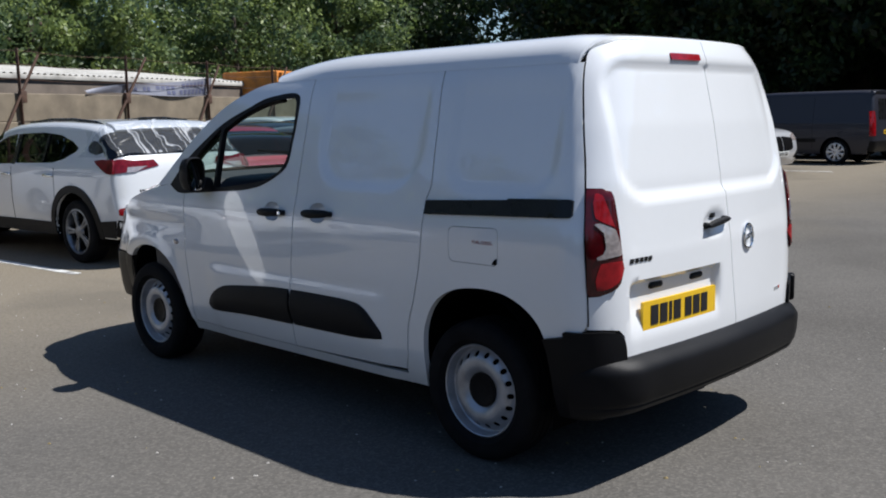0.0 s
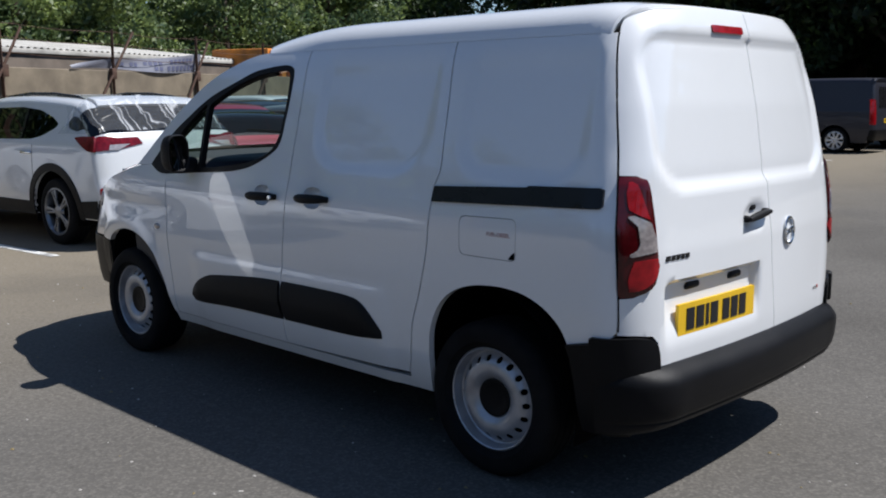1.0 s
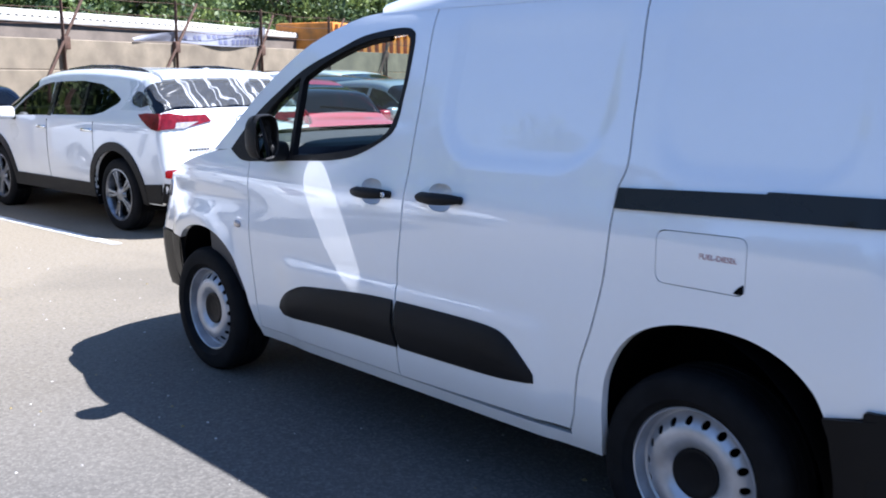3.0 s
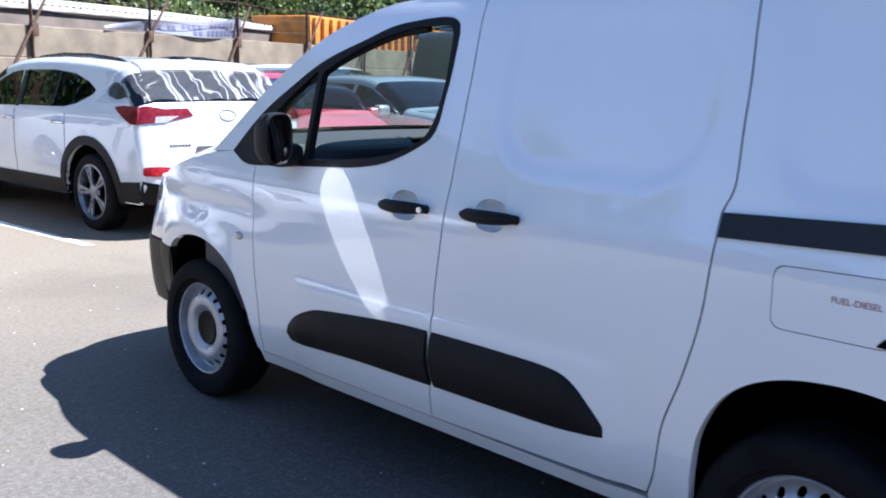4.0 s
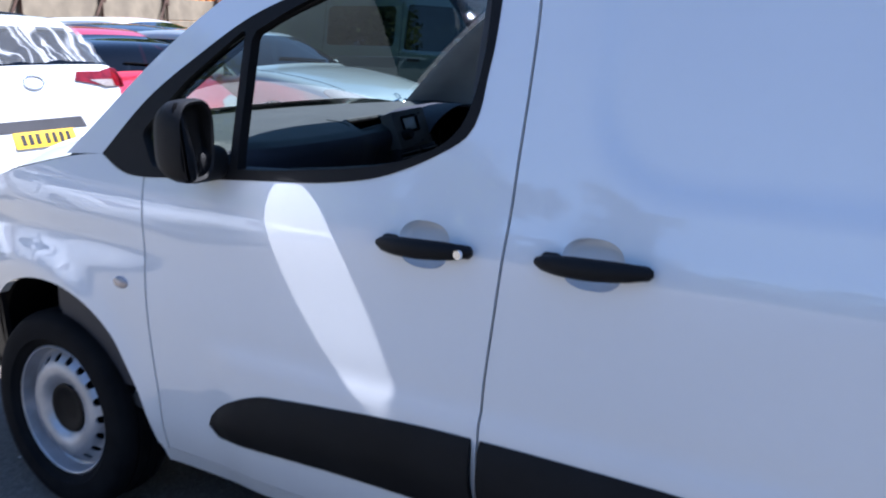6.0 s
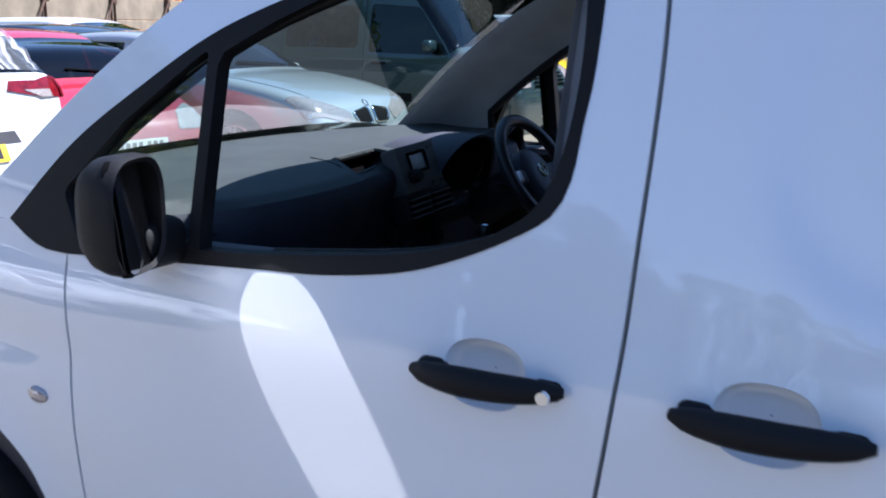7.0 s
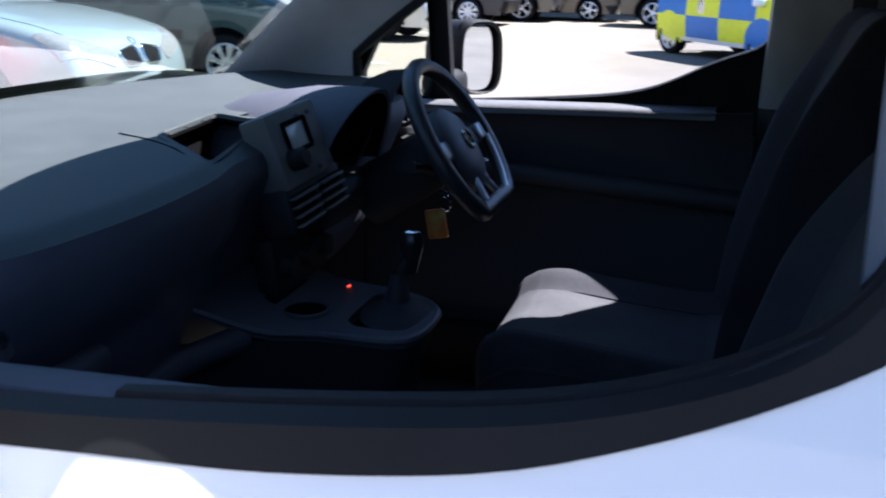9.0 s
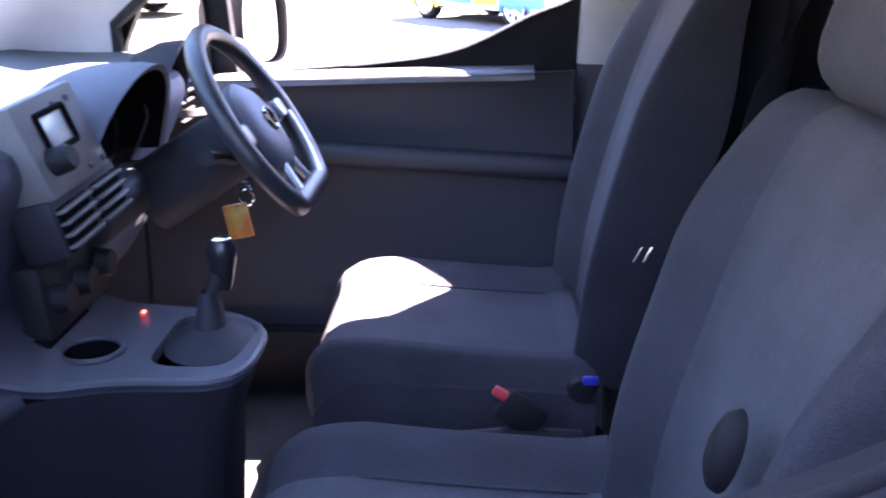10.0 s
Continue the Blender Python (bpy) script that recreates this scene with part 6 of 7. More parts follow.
    on_skin(sh, car, "rear_bumper", [(-0.93, A(-h + 0.06, 0.36)), (0.93, A(-h + 0.06, 0.36)), (0.93, A(-h, 0.62)), (-0.93, A(-h, 0.62))], BUMPER, 0.02, 0.03)
    on_skin(sh, car, "tailgate_window", rounded([(-0.62, A(-h + 0.01, 1.18)), (0.62, A(-h + 0.01, 1.18)), (0.58, A(-h + 0.06, 1.72)), (-0.58, A(-h + 0.06, 1.72))], 0.06), GLOSSBLACK, 0.004, 0.0)
    plate(car, sh, 0.0, 0.5, A(h, 0.50), PLATEWHITE)
    plate(car, sh, 0.0, 0.8, A(-h, 0.85), YELLOW)
    place_car(car, *at, heading)
    return car, sh
box_van("passenger_van", "dark teal van with side windows and chrome grille", TEAL, (8.25, -8.75), 182, 5.2, 1.95, 2.12, True, bars=True)
box_van("panel_van", "gunmetal grey panel van seen from its rear corner", GREY, (9.1, -22.85), 1, 4.97, 1.98, 1.95, False)
def utility(name, label, mat, at, heading, L=4.8, W=1.95, H=1.74):
    h = L / 2
    sh = Shape([(-h + 0.06, 0.32), (-h, 0.50), (-h + 0.01, 0.72), (-h + 0.06, 1.05), (-h + 0.16, 1.22), (-h + 0.42, H - 0.10), (-h + 0.62, H - 0.03), (-0.5, H), (0.0, H - 0.02), (0.40, H - 0.12), (0.95, 1.22), (1.15, 1.13), (1.7, 1.08), (h - 0.25, 1.0), (h - 0.08, 0.88), (h, 0.65), (h, 0.45), (h - 0.08, 0.25)], W, 1.08, 0.34, 0.09, 0.26, 0.08, 0.28, (-1.45, 1.45), 0.37, 0.45)
    wins = [rounded([(0.0, 1.12), (0.92, 1.10), (0.70, 1.26), (0.34, 1.55), (0.05, 1.60)], 0.04), rounded([(-0.05, 1.12), (0.0, 1.60), (-0.9, 1.60), (-1.5, 1.52), (-1.75, 1.25), (-1.6, 1.14)], 0.05)]
    car = build_car(name, label, "car", sh, mat, [((-h + 0.12, 1.16), (-h + 0.42, H - 0.10)), ((0.42, H - 0.13), (0.98, 1.20))], wins, alloy_wheel(0.37, 0.25, 5, True), mirrors=(0.80, 1.10))
    A = sh.at
    for side in (1, -1):
        on_skin(sh, car, "headlamp", rounded([(side * 0.88, A(h - 0.04, 0.82)), (side * 0.50, A(h - 0.03, 0.80)), (side * 0.50, A(h - 0.06, 0.88)), (side * 0.88, A(h - 0.16, 0.97))], 0.03), CLEARLENS, 0.008, 0.02, "slim clear headlamp")
        on_skin(sh, car, "grille", rounded([(side * 0.02, A(h, 0.56)), (side * 0.50, A(h, 0.58)), (side * 0.54, A(h - 0.05, 0.86)), (side * 0.02, A(h - 0.05, 0.88))], 0.06), DARK, 0.010, 0.01, "black grille opening")
        on_skin(sh, car, "air_intake", rounded([(side * 0.55, A(h - 0.02, 0.38)), (side * 0.86, A(h - 0.02, 0.40)), (side * 0.78, A(h, 0.62))], 0.04), DARK, 0.008, 0.01)
        on_skin(sh, car, "tail_lamp", rounded([(side * 0.90, A(-h + 0.01, 0.90)), (side * 0.45, A(-h + 0.02, 0.92)), (side * 0.50, A(-h + 0.06, 1.06)), (side * 0.90, A(-h + 0.07, 1.08))], 0.04), REDLENS, 0.010, 0.02, "red tail lamp")
        for c in sh.wheels:
            ring = lambda r: [(c + r * math.cos(a), 0.37 + r * math.sin(a)) for a in np.linspace(-0.1, math.pi + 0.1, 22)]
            on_side(sh, car, "arch_moulding", ring(0.45) + ring(0.50)[::-1], BUMPER, side, 0.010, 0.02)
    plate(car, sh, 0.0, 0.5, A(h, 0.52), PLATEWHITE)
    plate(car, sh, 0.0, 0.8, A(-h + 0.01, 0.80), YELLOW)
    place_car(car, *at, heading)
utility("sports_suv", "silver-white sports SUV facing the open yard", paint("pale_silver_suv_paint", (0.58, 0.59, 0.62), 0.35), (9.25, -17.1), 180)
utility("sports_suv", "dark grey SUV with spare-wheel tail beside the grey van", paint("dark_suv_paint", (0.03, 0.032, 0.038), 0.3), (8.3, -25.6), 2)
utility("sports_suv", "black SUV parked with its tail to the yard", BLACK, (1.75, -25.2), 176)

# marked patrol car with yellow and blue blocks
pol_sh = Shape(hatch_profile(4.5, 1.80, 1.06, 1.06, 1.25), 1.84, 1.05, 0.24, 0.08, 0.22, 0.05, 0.26, (-1.80, 0.75), 0.33, 0.40)
PBLUE, PYELL = material("reflective_blue_vinyl", (0.01, 0.16, 0.52), 0.4, grain=0.05), material("reflective_yellow_vinyl", (0.72, 0.78, 0.02), 0.4, grain=0.05)
patrol = build_car("patrol_car", "white patrol car with yellow and blue reflective blocks", "car", pol_sh, CARWHITE, [((-2.15, 1.14), (-1.83, 1.67)), ((0.25, 1.73), (1.23, 1.14))], [rounded([(0.0, 1.10), (1.1, 1.09), (0.9, 1.25), (0.25, 1.64), (0.03, 1.68)], 0.04), rounded([(-0.05, 1.10), (-0.02, 1.68), (-1.0, 1.66), (-1.5, 1.58), (-1.6, 1.22), (-1.5, 1.10)], 0.05)], alloy_wheel(0.34, 0.21, 7))
for side in (1, -1):
    arch = [np.array([c, 0.34]) for c in pol_sh.wheels]
    for i in range(4):
        for j in range(2):
            x0, x1, z0, z1 = -2.20 + 0.93 * i, -2.20 + 0.93 * (i + 1), 0.33 + 0.37 * j, 0.33 + 0.37 * (j + 1)
            pts = line([*rect(x0, z0, x1, z1), (x0, z0)], 0.06)[:-1]
            out = []
            for q in pts:
                q = np.array(q)
                for c in arch:
                    d = q - c
                    if np.hypot(*d) < 0.42:
                        q = c + d / np.hypot(*d) * 0.42
                out.append(tuple(q))
            if np.ptp([q[1] for q in out]) > 0.05:
                on_side(pol_sh, patrol, "livery_block", out, PBLUE if (i + j) % 2 else PYELL, side, 0.003, 0, step=0.1)
    part("crest", moved(lathe([(0.0, 0.004), (0.10, 0.004), (0.11, 0.0)], 8), Matrix.Translation((-0.85, side * (float(pol_sh.half(-0.85, 0.86)) + 0.004), 0.86)) @ Matrix.Diagonal((1, side, 1.25, 1))), ALLOY, patrol, "plain grey star-shaped crest")
for side in (1, -1):
    on_side(pol_sh, patrol, "livery_stripe", [(-2.15, 1.08), (-2.02, 1.08), (-1.86, 1.50), (-1.95, 1.50)], PYELL, side, 0.004, 0, step=0.1)
part("light_bar", block((0.25, 1.1, 0.10), (-0.1, 0, 1.845), 0.03), PBLUE, patrol)
place_car(patrol, 0.62, -15.75, 127.5)

# ---- inside the cab ----
HOLE = rounded([(2.172, -0.083), (2.285, -0.118), (2.253, 0.100), (2.118, 0.198)], 0.02)
def dash_face(y):
    """How far back the dash comes at a place across the cab: rear edge x, its height, and the knee-line."""
    bulge = float(smoothstep(np.array(y), 0.10, 0.24))
    return 2.10 - 0.04 * bulge * math.sin(min(1, max(0, (y - 0.1) / 0.65)) * math.pi) + 0.05 * float(smoothstep(np.array(abs(y)), 0.60, 0.80))
rows, low_rows = [], []
for y in np.linspace(-0.80, 0.80, 161):
    xe = dash_face(y)
    base = 2.62 + 0.22 * (1 - (y / 0.80) ** 2)
    low = 0.02 if y > 0.12 else 0.0
    prof = [(base - 0.05, 1.138), (base - 0.12, 1.174), (2.46, 1.171), (2.34, 1.168), (2.26, 1.170), (2.18, 1.168), (xe + 0.035, 1.160), (xe + 0.008, 1.146), (xe - 0.004, 1.120), (xe + 0.022, 1.06 - low), (xe + 0.055, 0.99), (xe + 0.072, 0.93), (xe + 0.10, 0.86), (xe + 0.15, 0.79), (xe + 0.22, 0.75), (2.6, 0.72)]
    rows.append([(x, y, z) for x, z in curve(prof[:8], 0.02)])
    low_rows.append([(x, y, z) for x, z in curve(prof[7:], 0.02)])
def even(r, n=70):
    p = np.array(r)
    s = np.r_[0, np.cumsum(np.linalg.norm(np.diff(p, axis=0), axis=1))]
    t = np.linspace(0, s[-1], n)
    return [tuple(np.interp(t, s, p[:, k])[i] for k in range(3)) for i in range(n)]
top_z = lambda x: np.interp(x, [2.10, 2.118, 2.135, 2.18, 2.26, 2.34, 2.48], [1.1475, 1.155, 1.160, 1.168, 1.170, 1.168, 1.158])
def grown(pts, k):
    c = np.mean(pts, axis=0)
    return [tuple(c + (np.array(p) - c) * k) for p in pts]
dv, df = sheet([even(r) for r in rows])
mids = np.array([np.mean([dv[i] for i in q], axis=0) for q in df])
cut = inside(mids[:, :2], grown(HOLE, 1.05)) & (mids[:, 2] > 1.13)
# toned apart from the face: green-tinted light through the screen put into colour
DASHTOP = material("screen_tinted_dash_top", (0.027, 0.034, 0.035), 0.6, grain=0.12, scale=9, bump=0.5, bump_scale=700)
lv, lf = sheet([even(r, 40) for r in low_rows])
low_mid = np.array([np.mean([lv[i] for i in q], axis=0) for q in lf])
dials = (np.abs(low_mid[:, 1] + 0.265) < 0.14) & (low_mid[:, 2] > 1.045)
cut |= (np.abs(mids[:, 1] + 0.265) < 0.14) & (mids[:, 0] < 2.24)
dash = part("dashboard", (lv, [q for q, c in zip(lf, dials) if not c]), DASH, van, "dark grey moulded dashboard")
part("dash_pad", (dv, [q for q, c in zip(df, cut) if not c]), DASHTOP, dash, "sunlit grey dash top")
part("dash_seam", tube([(x, y, float(top_z(x)) + 0.0006) for x, y in curve([(2.327, 0.102), (2.222, 0.153), (2.13, 0.213), (2.118, 0.224)])] + [(2.106, 0.234, 1.150), (2.096, 0.240, 1.130), (2.094, 0.243, 1.105)], 0.0016, 5), DARK, dash)
part("door_pocket_pull", moved(block((0.03, 0.20, 0.035), (0, 0, 0), 0.012, 3), pose(2.09, 0.60, 0.99)), TRIM, dash)
# tray on top, with a raised lip; near-black, undercut walls put in its shade
rim = lambda k, up: [(a, b, float(top_z(a)) + up) for a, b in grown(HOLE + HOLE[:1], k)]
part("tray_rim", sheet([rim(1.0, -0.004), rim(1.015, 0.0035), rim(1.04, 0.0045), rim(1.12, 0.003), rim(1.15, -0.004)]), DASHTOP, dash)
part("tray", join(sheet([[(a, b, float(top_z(a)) - d) for a, b in grown(HOLE + HOLE[:1], k)] for d, k in ((0.003, 1.0), (0.010, 1.02), (0.016, 1.30), (0.075, 1.30))]), ([(a, b, float(top_z(a)) - 0.075) for a, b in grown(HOLE, 1.30)], [tuple(range(len(HOLE)))])), DARK, dash, "open storage tray in the dash top")
# hooded vent at the dash's end
COLUMN = material("black_column_plastic", (0.020, 0.020, 0.024), 0.6, grain=0.2, scale=9, bump=0.4, bump_scale=700, spec=0.2)
pod = [[(x + 0.03 * (1 - math.sin(t)), -0.625 - 0.078 * k * math.cos(t), 1.085 + 0.128 * k * max(0.0, math.sin(t)) ** 0.8) for t in np.linspace(0.0, math.pi, 21)] for x, k in ((2.22, 0.45), (2.185, 0.80), (2.14, 0.96), (2.10, 1.0), (2.09, 0.98), (2.093, 0.92), (2.15, 0.86))]
part("vent_hood", sheet(pod), COLUMN, dash, "black hooded end vent")
# end vents
for y in (0.70, -0.72):
    v = part("end_vent", moved(lathe([(0.055, 0.0), (0.058, 0.012), (0.05, 0.016), (0.044, 0.0)], 24), pose(dash_face(y) - 0.002, y, 1.075, 90, 0, 90) @ pose(0, 0, 0, 0, 0, 180)), TRIM, dash)
    for k in range(4):
        part("vent_slat", block((0.008, 0.085, 0.006), (dash_face(y) - 0.006, y, 1.048 + 0.018 * k), 0.002, 1), PLASTIC, v)
# radio panel, leaning back
rm = pose(2.105, -0.036, 1.142, -3, 20, -2)
RADIO = material("grey_radio_plastic", (0.095, 0.090, 0.085), 0.55, grain=0.12, scale=14, bump=0.3, bump_scale=700)
radio = part("radio_panel", moved(block((0.05, 0.175, 0.122), (0, 0, 0), 0.006, 2), rm), RADIO, dash, "plain grey radio panel with a small display")
LCD = material("pale_display", (0.42, 0.44, 0.42), 0.25, grain=0.1, scale=30)
part("display", moved(block((0.008, 0.062, 0.040), (-0.024, 0.012, 0.014), 0.003, 2), rm), LCD, radio, "small pale display")
part("display_rim", moved(tube([(-0.027, a, b) for a, b in rounded(rect(-0.030, -0.010, 0.046, 0.038), 0.004)], 0.004, 6, True), rm), DARK, radio)
part("radio_knob", moved(moved(lathe([(0.0, 0.028), (0.014, 0.028), (0.017, 0.022), (0.018, 0.0)], 24), pose(0, 0, 0, 0, 0, 90)), rm @ Matrix.Translation((-0.024, 0.050, -0.020))), PLASTIC, radio)
for k in range(4):
    part("radio_button", moved(block((0.006, 0.010, 0.008), (-0.026, -0.072 + 0.02 * k, -0.048 + 0.09 * (k % 2)), 0.002, 1), rm), TRIM, radio)
vents = part("centre_vents", moved(block((0.06, 0.205, 0.078), (0, 0, 0), 0.010, 2), pose(2.088, -0.050, 1.052, -3, 14, -2)), COLUMN, dash, "two slatted centre vents")
for j in (-1, 1):
    part("vent_recess", moved(block((0.01, 0.090, 0.060), (-0.028, j * 0.050, -0.004), 0.006, 1), pose(2.088, -0.050, 1.052, -3, 14, -2)), DARK, vents)
    for k in range(4):
        part("vent_slat", moved(block((0.014, 0.088, 0.0045), (-0.034, j * 0.050, -0.026 + 0.015 * k), 0.0015, 1), pose(2.088, -0.050, 1.052, -3, 14, -2)), RADIO, vents)
part("heater_panel", moved(block((0.04, 0.21, 0.10), (0, 0, 0), 0.01, 2), pose(2.11, -0.05, 0.955, 0, 6, 0)), PLASTIC, dash)
for k in range(3):
    part("heater_knob", moved(moved(lathe([(0.0, 0.02), (0.018, 0.02), (0.021, 0.0)], 20), pose(0, 0, 0, 0, 0, 90)), pose(2.090, -0.12 + 0.07 * k, 0.955)), PLASTIC, dash)
# instrument hood
rows = []
for x, k in ((2.40, 0.55), (2.28, 0.85), (2.16, 0.98), (2.06, 1.0), (2.035, 0.98), (2.04, 0.93), (2.10, 0.90), (2.16, 0.88)):
    rows.append([(x + 0.05 * (1 - math.sin(t)) * (1 if x < 2.1 else 0.3), -0.265 - 0.170 * k * math.cos(t), 1.055 + (0.160 * k) * math.sin(t) ** 0.8) for t in np.linspace(0.0, math.pi, 25)])
hood = part("instrument_hood", sheet(rows[:6]), DASH, dash, "arched instrument hood")
part("hood_lining", sheet(rows[5:]), DARK, hood)
part("instrument_face", sheet([[(2.15, -0.265 - 0.145 * k * math.cos(t), 1.05 + 0.135 * k * math.sin(t)) for t in np.linspace(0, math.pi, 20)] for k in (1, 0.02)]), DARK, hood)
for j in (-1, 1):
    part("dial_ring", moved(tube([(0, 0.048 * math.cos(a), 0.048 * math.sin(a)) for a in np.linspace(0, 2 * math.pi, 24, endpoint=False)], 0.0035, 5, True), pose(2.145, -0.265 + j * 0.07, 1.10)), PLASTIC, hood)
part("binnacle_base", block((0.10, 0.32, 0.07), (2.12, -0.265, 1.005), 0.03, 3), COLUMN, hood)
# steering wheel
sw = pose(1.898, -0.358, 1.110) @ pose(0, 0, 0, 0, -57, 0) @ pose(0, 0, 0, 0, 0, 180)
def rim_pt(a, r=0.163):
    c, s = math.cos(a), math.sin(a)
    k = 1.0 if c > -0.8 else 0.8 / max(0.8, -c)
    return (-r * c * k, r * s, 0)
ringpts = [rim_pt(a) for a in np.linspace(0, 2 * math.pi, 48, endpoint=False)]
RIMSKIN = material("steering_rim_skin", (0.022, 0.022, 0.025), 0.34, grain=0.15, scale=20, bump=0.3, bump_scale=700)
wheel_rim = part("steering_wheel", moved(tube(ringpts, 0.0165, 10, True), sw), RIMSKIN, van, "black steering wheel with grey lower spokes")
HUBPAD = material("soft_hub_plastic", (0.040, 0.042, 0.056), 0.5, grain=0.1, scale=20, bump=0.3, bump_scale=800)
part("hub_pad", moved(lathe([(0.0, 0.014), (0.030, 0.013), (0.052, 0.006), (0.064, -0.006), (0.067, -0.036)], 32, "z"), sw @ Matrix.Translation((0.008, 0, 0)) @ Matrix.Diagonal((1.32, 1.18, 1, 1))), HUBPAD, wheel_rim, "soft blue-grey hub pad")
SPOKE = material("satin_grey_spoke", (0.30, 0.31, 0.32), 0.35, metal=0.6, grain=0.1, scale=20)
for sgn in (1, -1):
    part("spoke", moved(block((0.042, 0.10, 0.02), (0.0, sgn * 0.105, -0.012), 0.01, 2), sw), TRIM, wheel_rim)
    part("spoke_trim", moved(tube([(0.05, sgn * 0.03, -0.004), (0.09, sgn * 0.032, -0.004), (0.132, sgn * 0.05, 0.0)], 0.008, 8), sw), SPOKE, wheel_rim)
for sgn in (1, -1):
    part("spoke_accent", moved(block((0.034, 0.036, 0.014), (-0.002, sgn * 0.128, 0.002), 0.006, 2), sw), SPOKE, wheel_rim, "satin grey spoke end")
for sgn in (1, -1):
    part("rim_trim", moved(tube([(-0.147 * math.cos(a), sgn * 0.147 * math.sin(a), 0.006) for a in np.linspace(1.65, 2.55, 12)], 0.0065, 8), sw), SPOKE, wheel_rim, "satin grey trim inside the rim")
SATIN = material("satin_silver", (0.62, 0.63, 0.66), 0.4, metal=0.3, grain=0.1, scale=30)
part("wheel_badge", moved(tube([(0.0 + 0.019 * math.cos(a), 0.019 * math.sin(a), 0.015) for a in np.linspace(0, 2 * math.pi, 22, endpoint=False)], 0.0028, 6, True), sw), CHROME, wheel_rim, "round chrome badge")
part("wheel_badge_disc", moved(lathe([(0.0, 0.0142), (0.015, 0.0138), (0.018, 0.010)], 24, "z"), sw), SATIN, wheel_rim, "pale silver badge disc")
part("wheel_badge_bar", moved(tube([(-0.016, 0.006, 0.015), (0.002, -0.004, 0.015), (-0.002, 0.004, 0.015), (0.016, -0.006, 0.015)], 0.0026, 6), sw), CHROME, wheel_rim)
part("steering_column", moved(lathe([(0.0, 0.0), (0.062, 0.0), (0.068, -0.04), (0.07, -0.20)], 20, "z"), sw @ Matrix.Translation((0, 0, -0.03)) @ Matrix.Diagonal((0.85, 0.8, 1, 1))), COLUMN, van)
part("column_stalk", moved(tube([(0.02, 0.05, -0.06), (0.0, 0.13, -0.05), (-0.01, 0.185, -0.045)], [0.010, 0.009, 0.012], 8), sw), PLASTIC, van)
part("column_stalk", moved(tube([(0.02, -0.05, -0.06), (0.0, -0.13, -0.05), (-0.01, -0.185, -0.045)], [0.010, 0.009, 0.012], 8), sw), PLASTIC, van)
# key and its tag
TAG = material("orange_tag", (0.50, 0.16, 0.03), 0.4, grain=0.35, scale=40, second=(0.62, 0.45, 0.12), mix=0.8)
key = part("ignition_key", tube([(1.975, -0.455, 0.990), (1.955, -0.455, 0.985), (1.945, -0.455, 0.975)], 0.006, 8), CHROME, van, "ignition key with hanging tag")
part("key_tag", block((0.048, 0.008, 0.062), (1.978, -0.474, 0.912), 0.004, 2, (4, 14, -12)), TAG, key, "orange and tan key tag")
part("key_ring", moved(tube([(0, 0.014 * math.cos(a), 0.014 * math.sin(a)) for a in np.linspace(0, 2 * math.pi, 16, endpoint=False)], 0.0016, 5, True), pose(1.958, -0.464, 0.958, 0, 0, 70)), CHROME, key)
# console with cup holder, gear lever and warning light
con_out = curve([(2.22, -0.14), (2.10, -0.125), (1.95, -0.105), (1.885, -0.08), (1.845, -0.035), (1.838, 0.03), (1.845, 0.085), (1.88, 0.115), (2.0, 0.124), (2.10, 0.165), (2.22, 0.22)])
CUP = [(2.043 + 0.038 * math.cos(a), 0.045 + 0.038 * math.sin(a)) for a in np.linspace(0, 2 * math.pi, 26, endpoint=False)]
BOOT = rounded([(1.845, -0.065), (1.965, -0.085), (1.965, 0.085), (1.86, 0.085)], 0.04)
def con_top(a, b, d):
    return np.c_[a, b, 0.893 + 0.05 * smoothstep(a, 2.04, 2.20) - d]
CONSOLE = material("scuffed_console_plastic", (0.042, 0.043, 0.052), 0.5, grain=0.15, scale=12, bump=0.4, bump_scale=700)
console = part("centre_console", panel(con_out, [CUP, BOOT], con_top, 0.025, 0.018), CONSOLE, van, "dark grey centre console")
sides = sheet([[(2.03 + (a - 2.03) * k, b * k, z) for a, b in con_out] for z, k in ((0.875, 0.985), (0.84, 0.93), (0.80, 0.86), (0.62, 0.80), (0.45, 0.80))])
part("console_side", sides, COLUMN, console)
part("lower_dash_lip", tube(curve([(2.10, 0.150, 0.878), (2.15, 0.26, 0.868), (2.185, 0.40, 0.85), (2.20, 0.60, 0.83)]), 0.022, 10), CONSOLE, dash, "rounded lip under the dashboard")
part("console_rim", tube([(a, b, float(con_top(np.array([a]), np.array([b]), np.array([0.006]))[0][2])) for a, b in con_out[3:-3]], 0.007, 8), CONSOLE, console)
part("cup_well", moved(lathe([(0.038, 0.0), (0.036, -0.07), (0.0, -0.07)], 26, "z"), Matrix.Translation((2.043, 0.045, 0.893))), DARK, console)
part("cup_rim", tube([(a, b, 0.895) for a, b in CUP], 0.004, 6, True), TRIM, console)
part("gear_gaiter", moved(lathe([(0.080, 0.0), (0.066, 0.008), (0.048, 0.012), (0.036, 0.022), (0.028, 0.024), (0.022, 0.045), (0.013, 0.07)], 18, "z"), Matrix.Translation((1.905, -0.01, 0.886)) @ Matrix.Diagonal((0.75, 1, 1, 1))), COLUMN, console, "soft black gear gaiter")
part("gear_lever", tube([(1.905, -0.01, 0.94), (1.892, -0.028, 0.985)], 0.009, 8), PLASTIC, console)
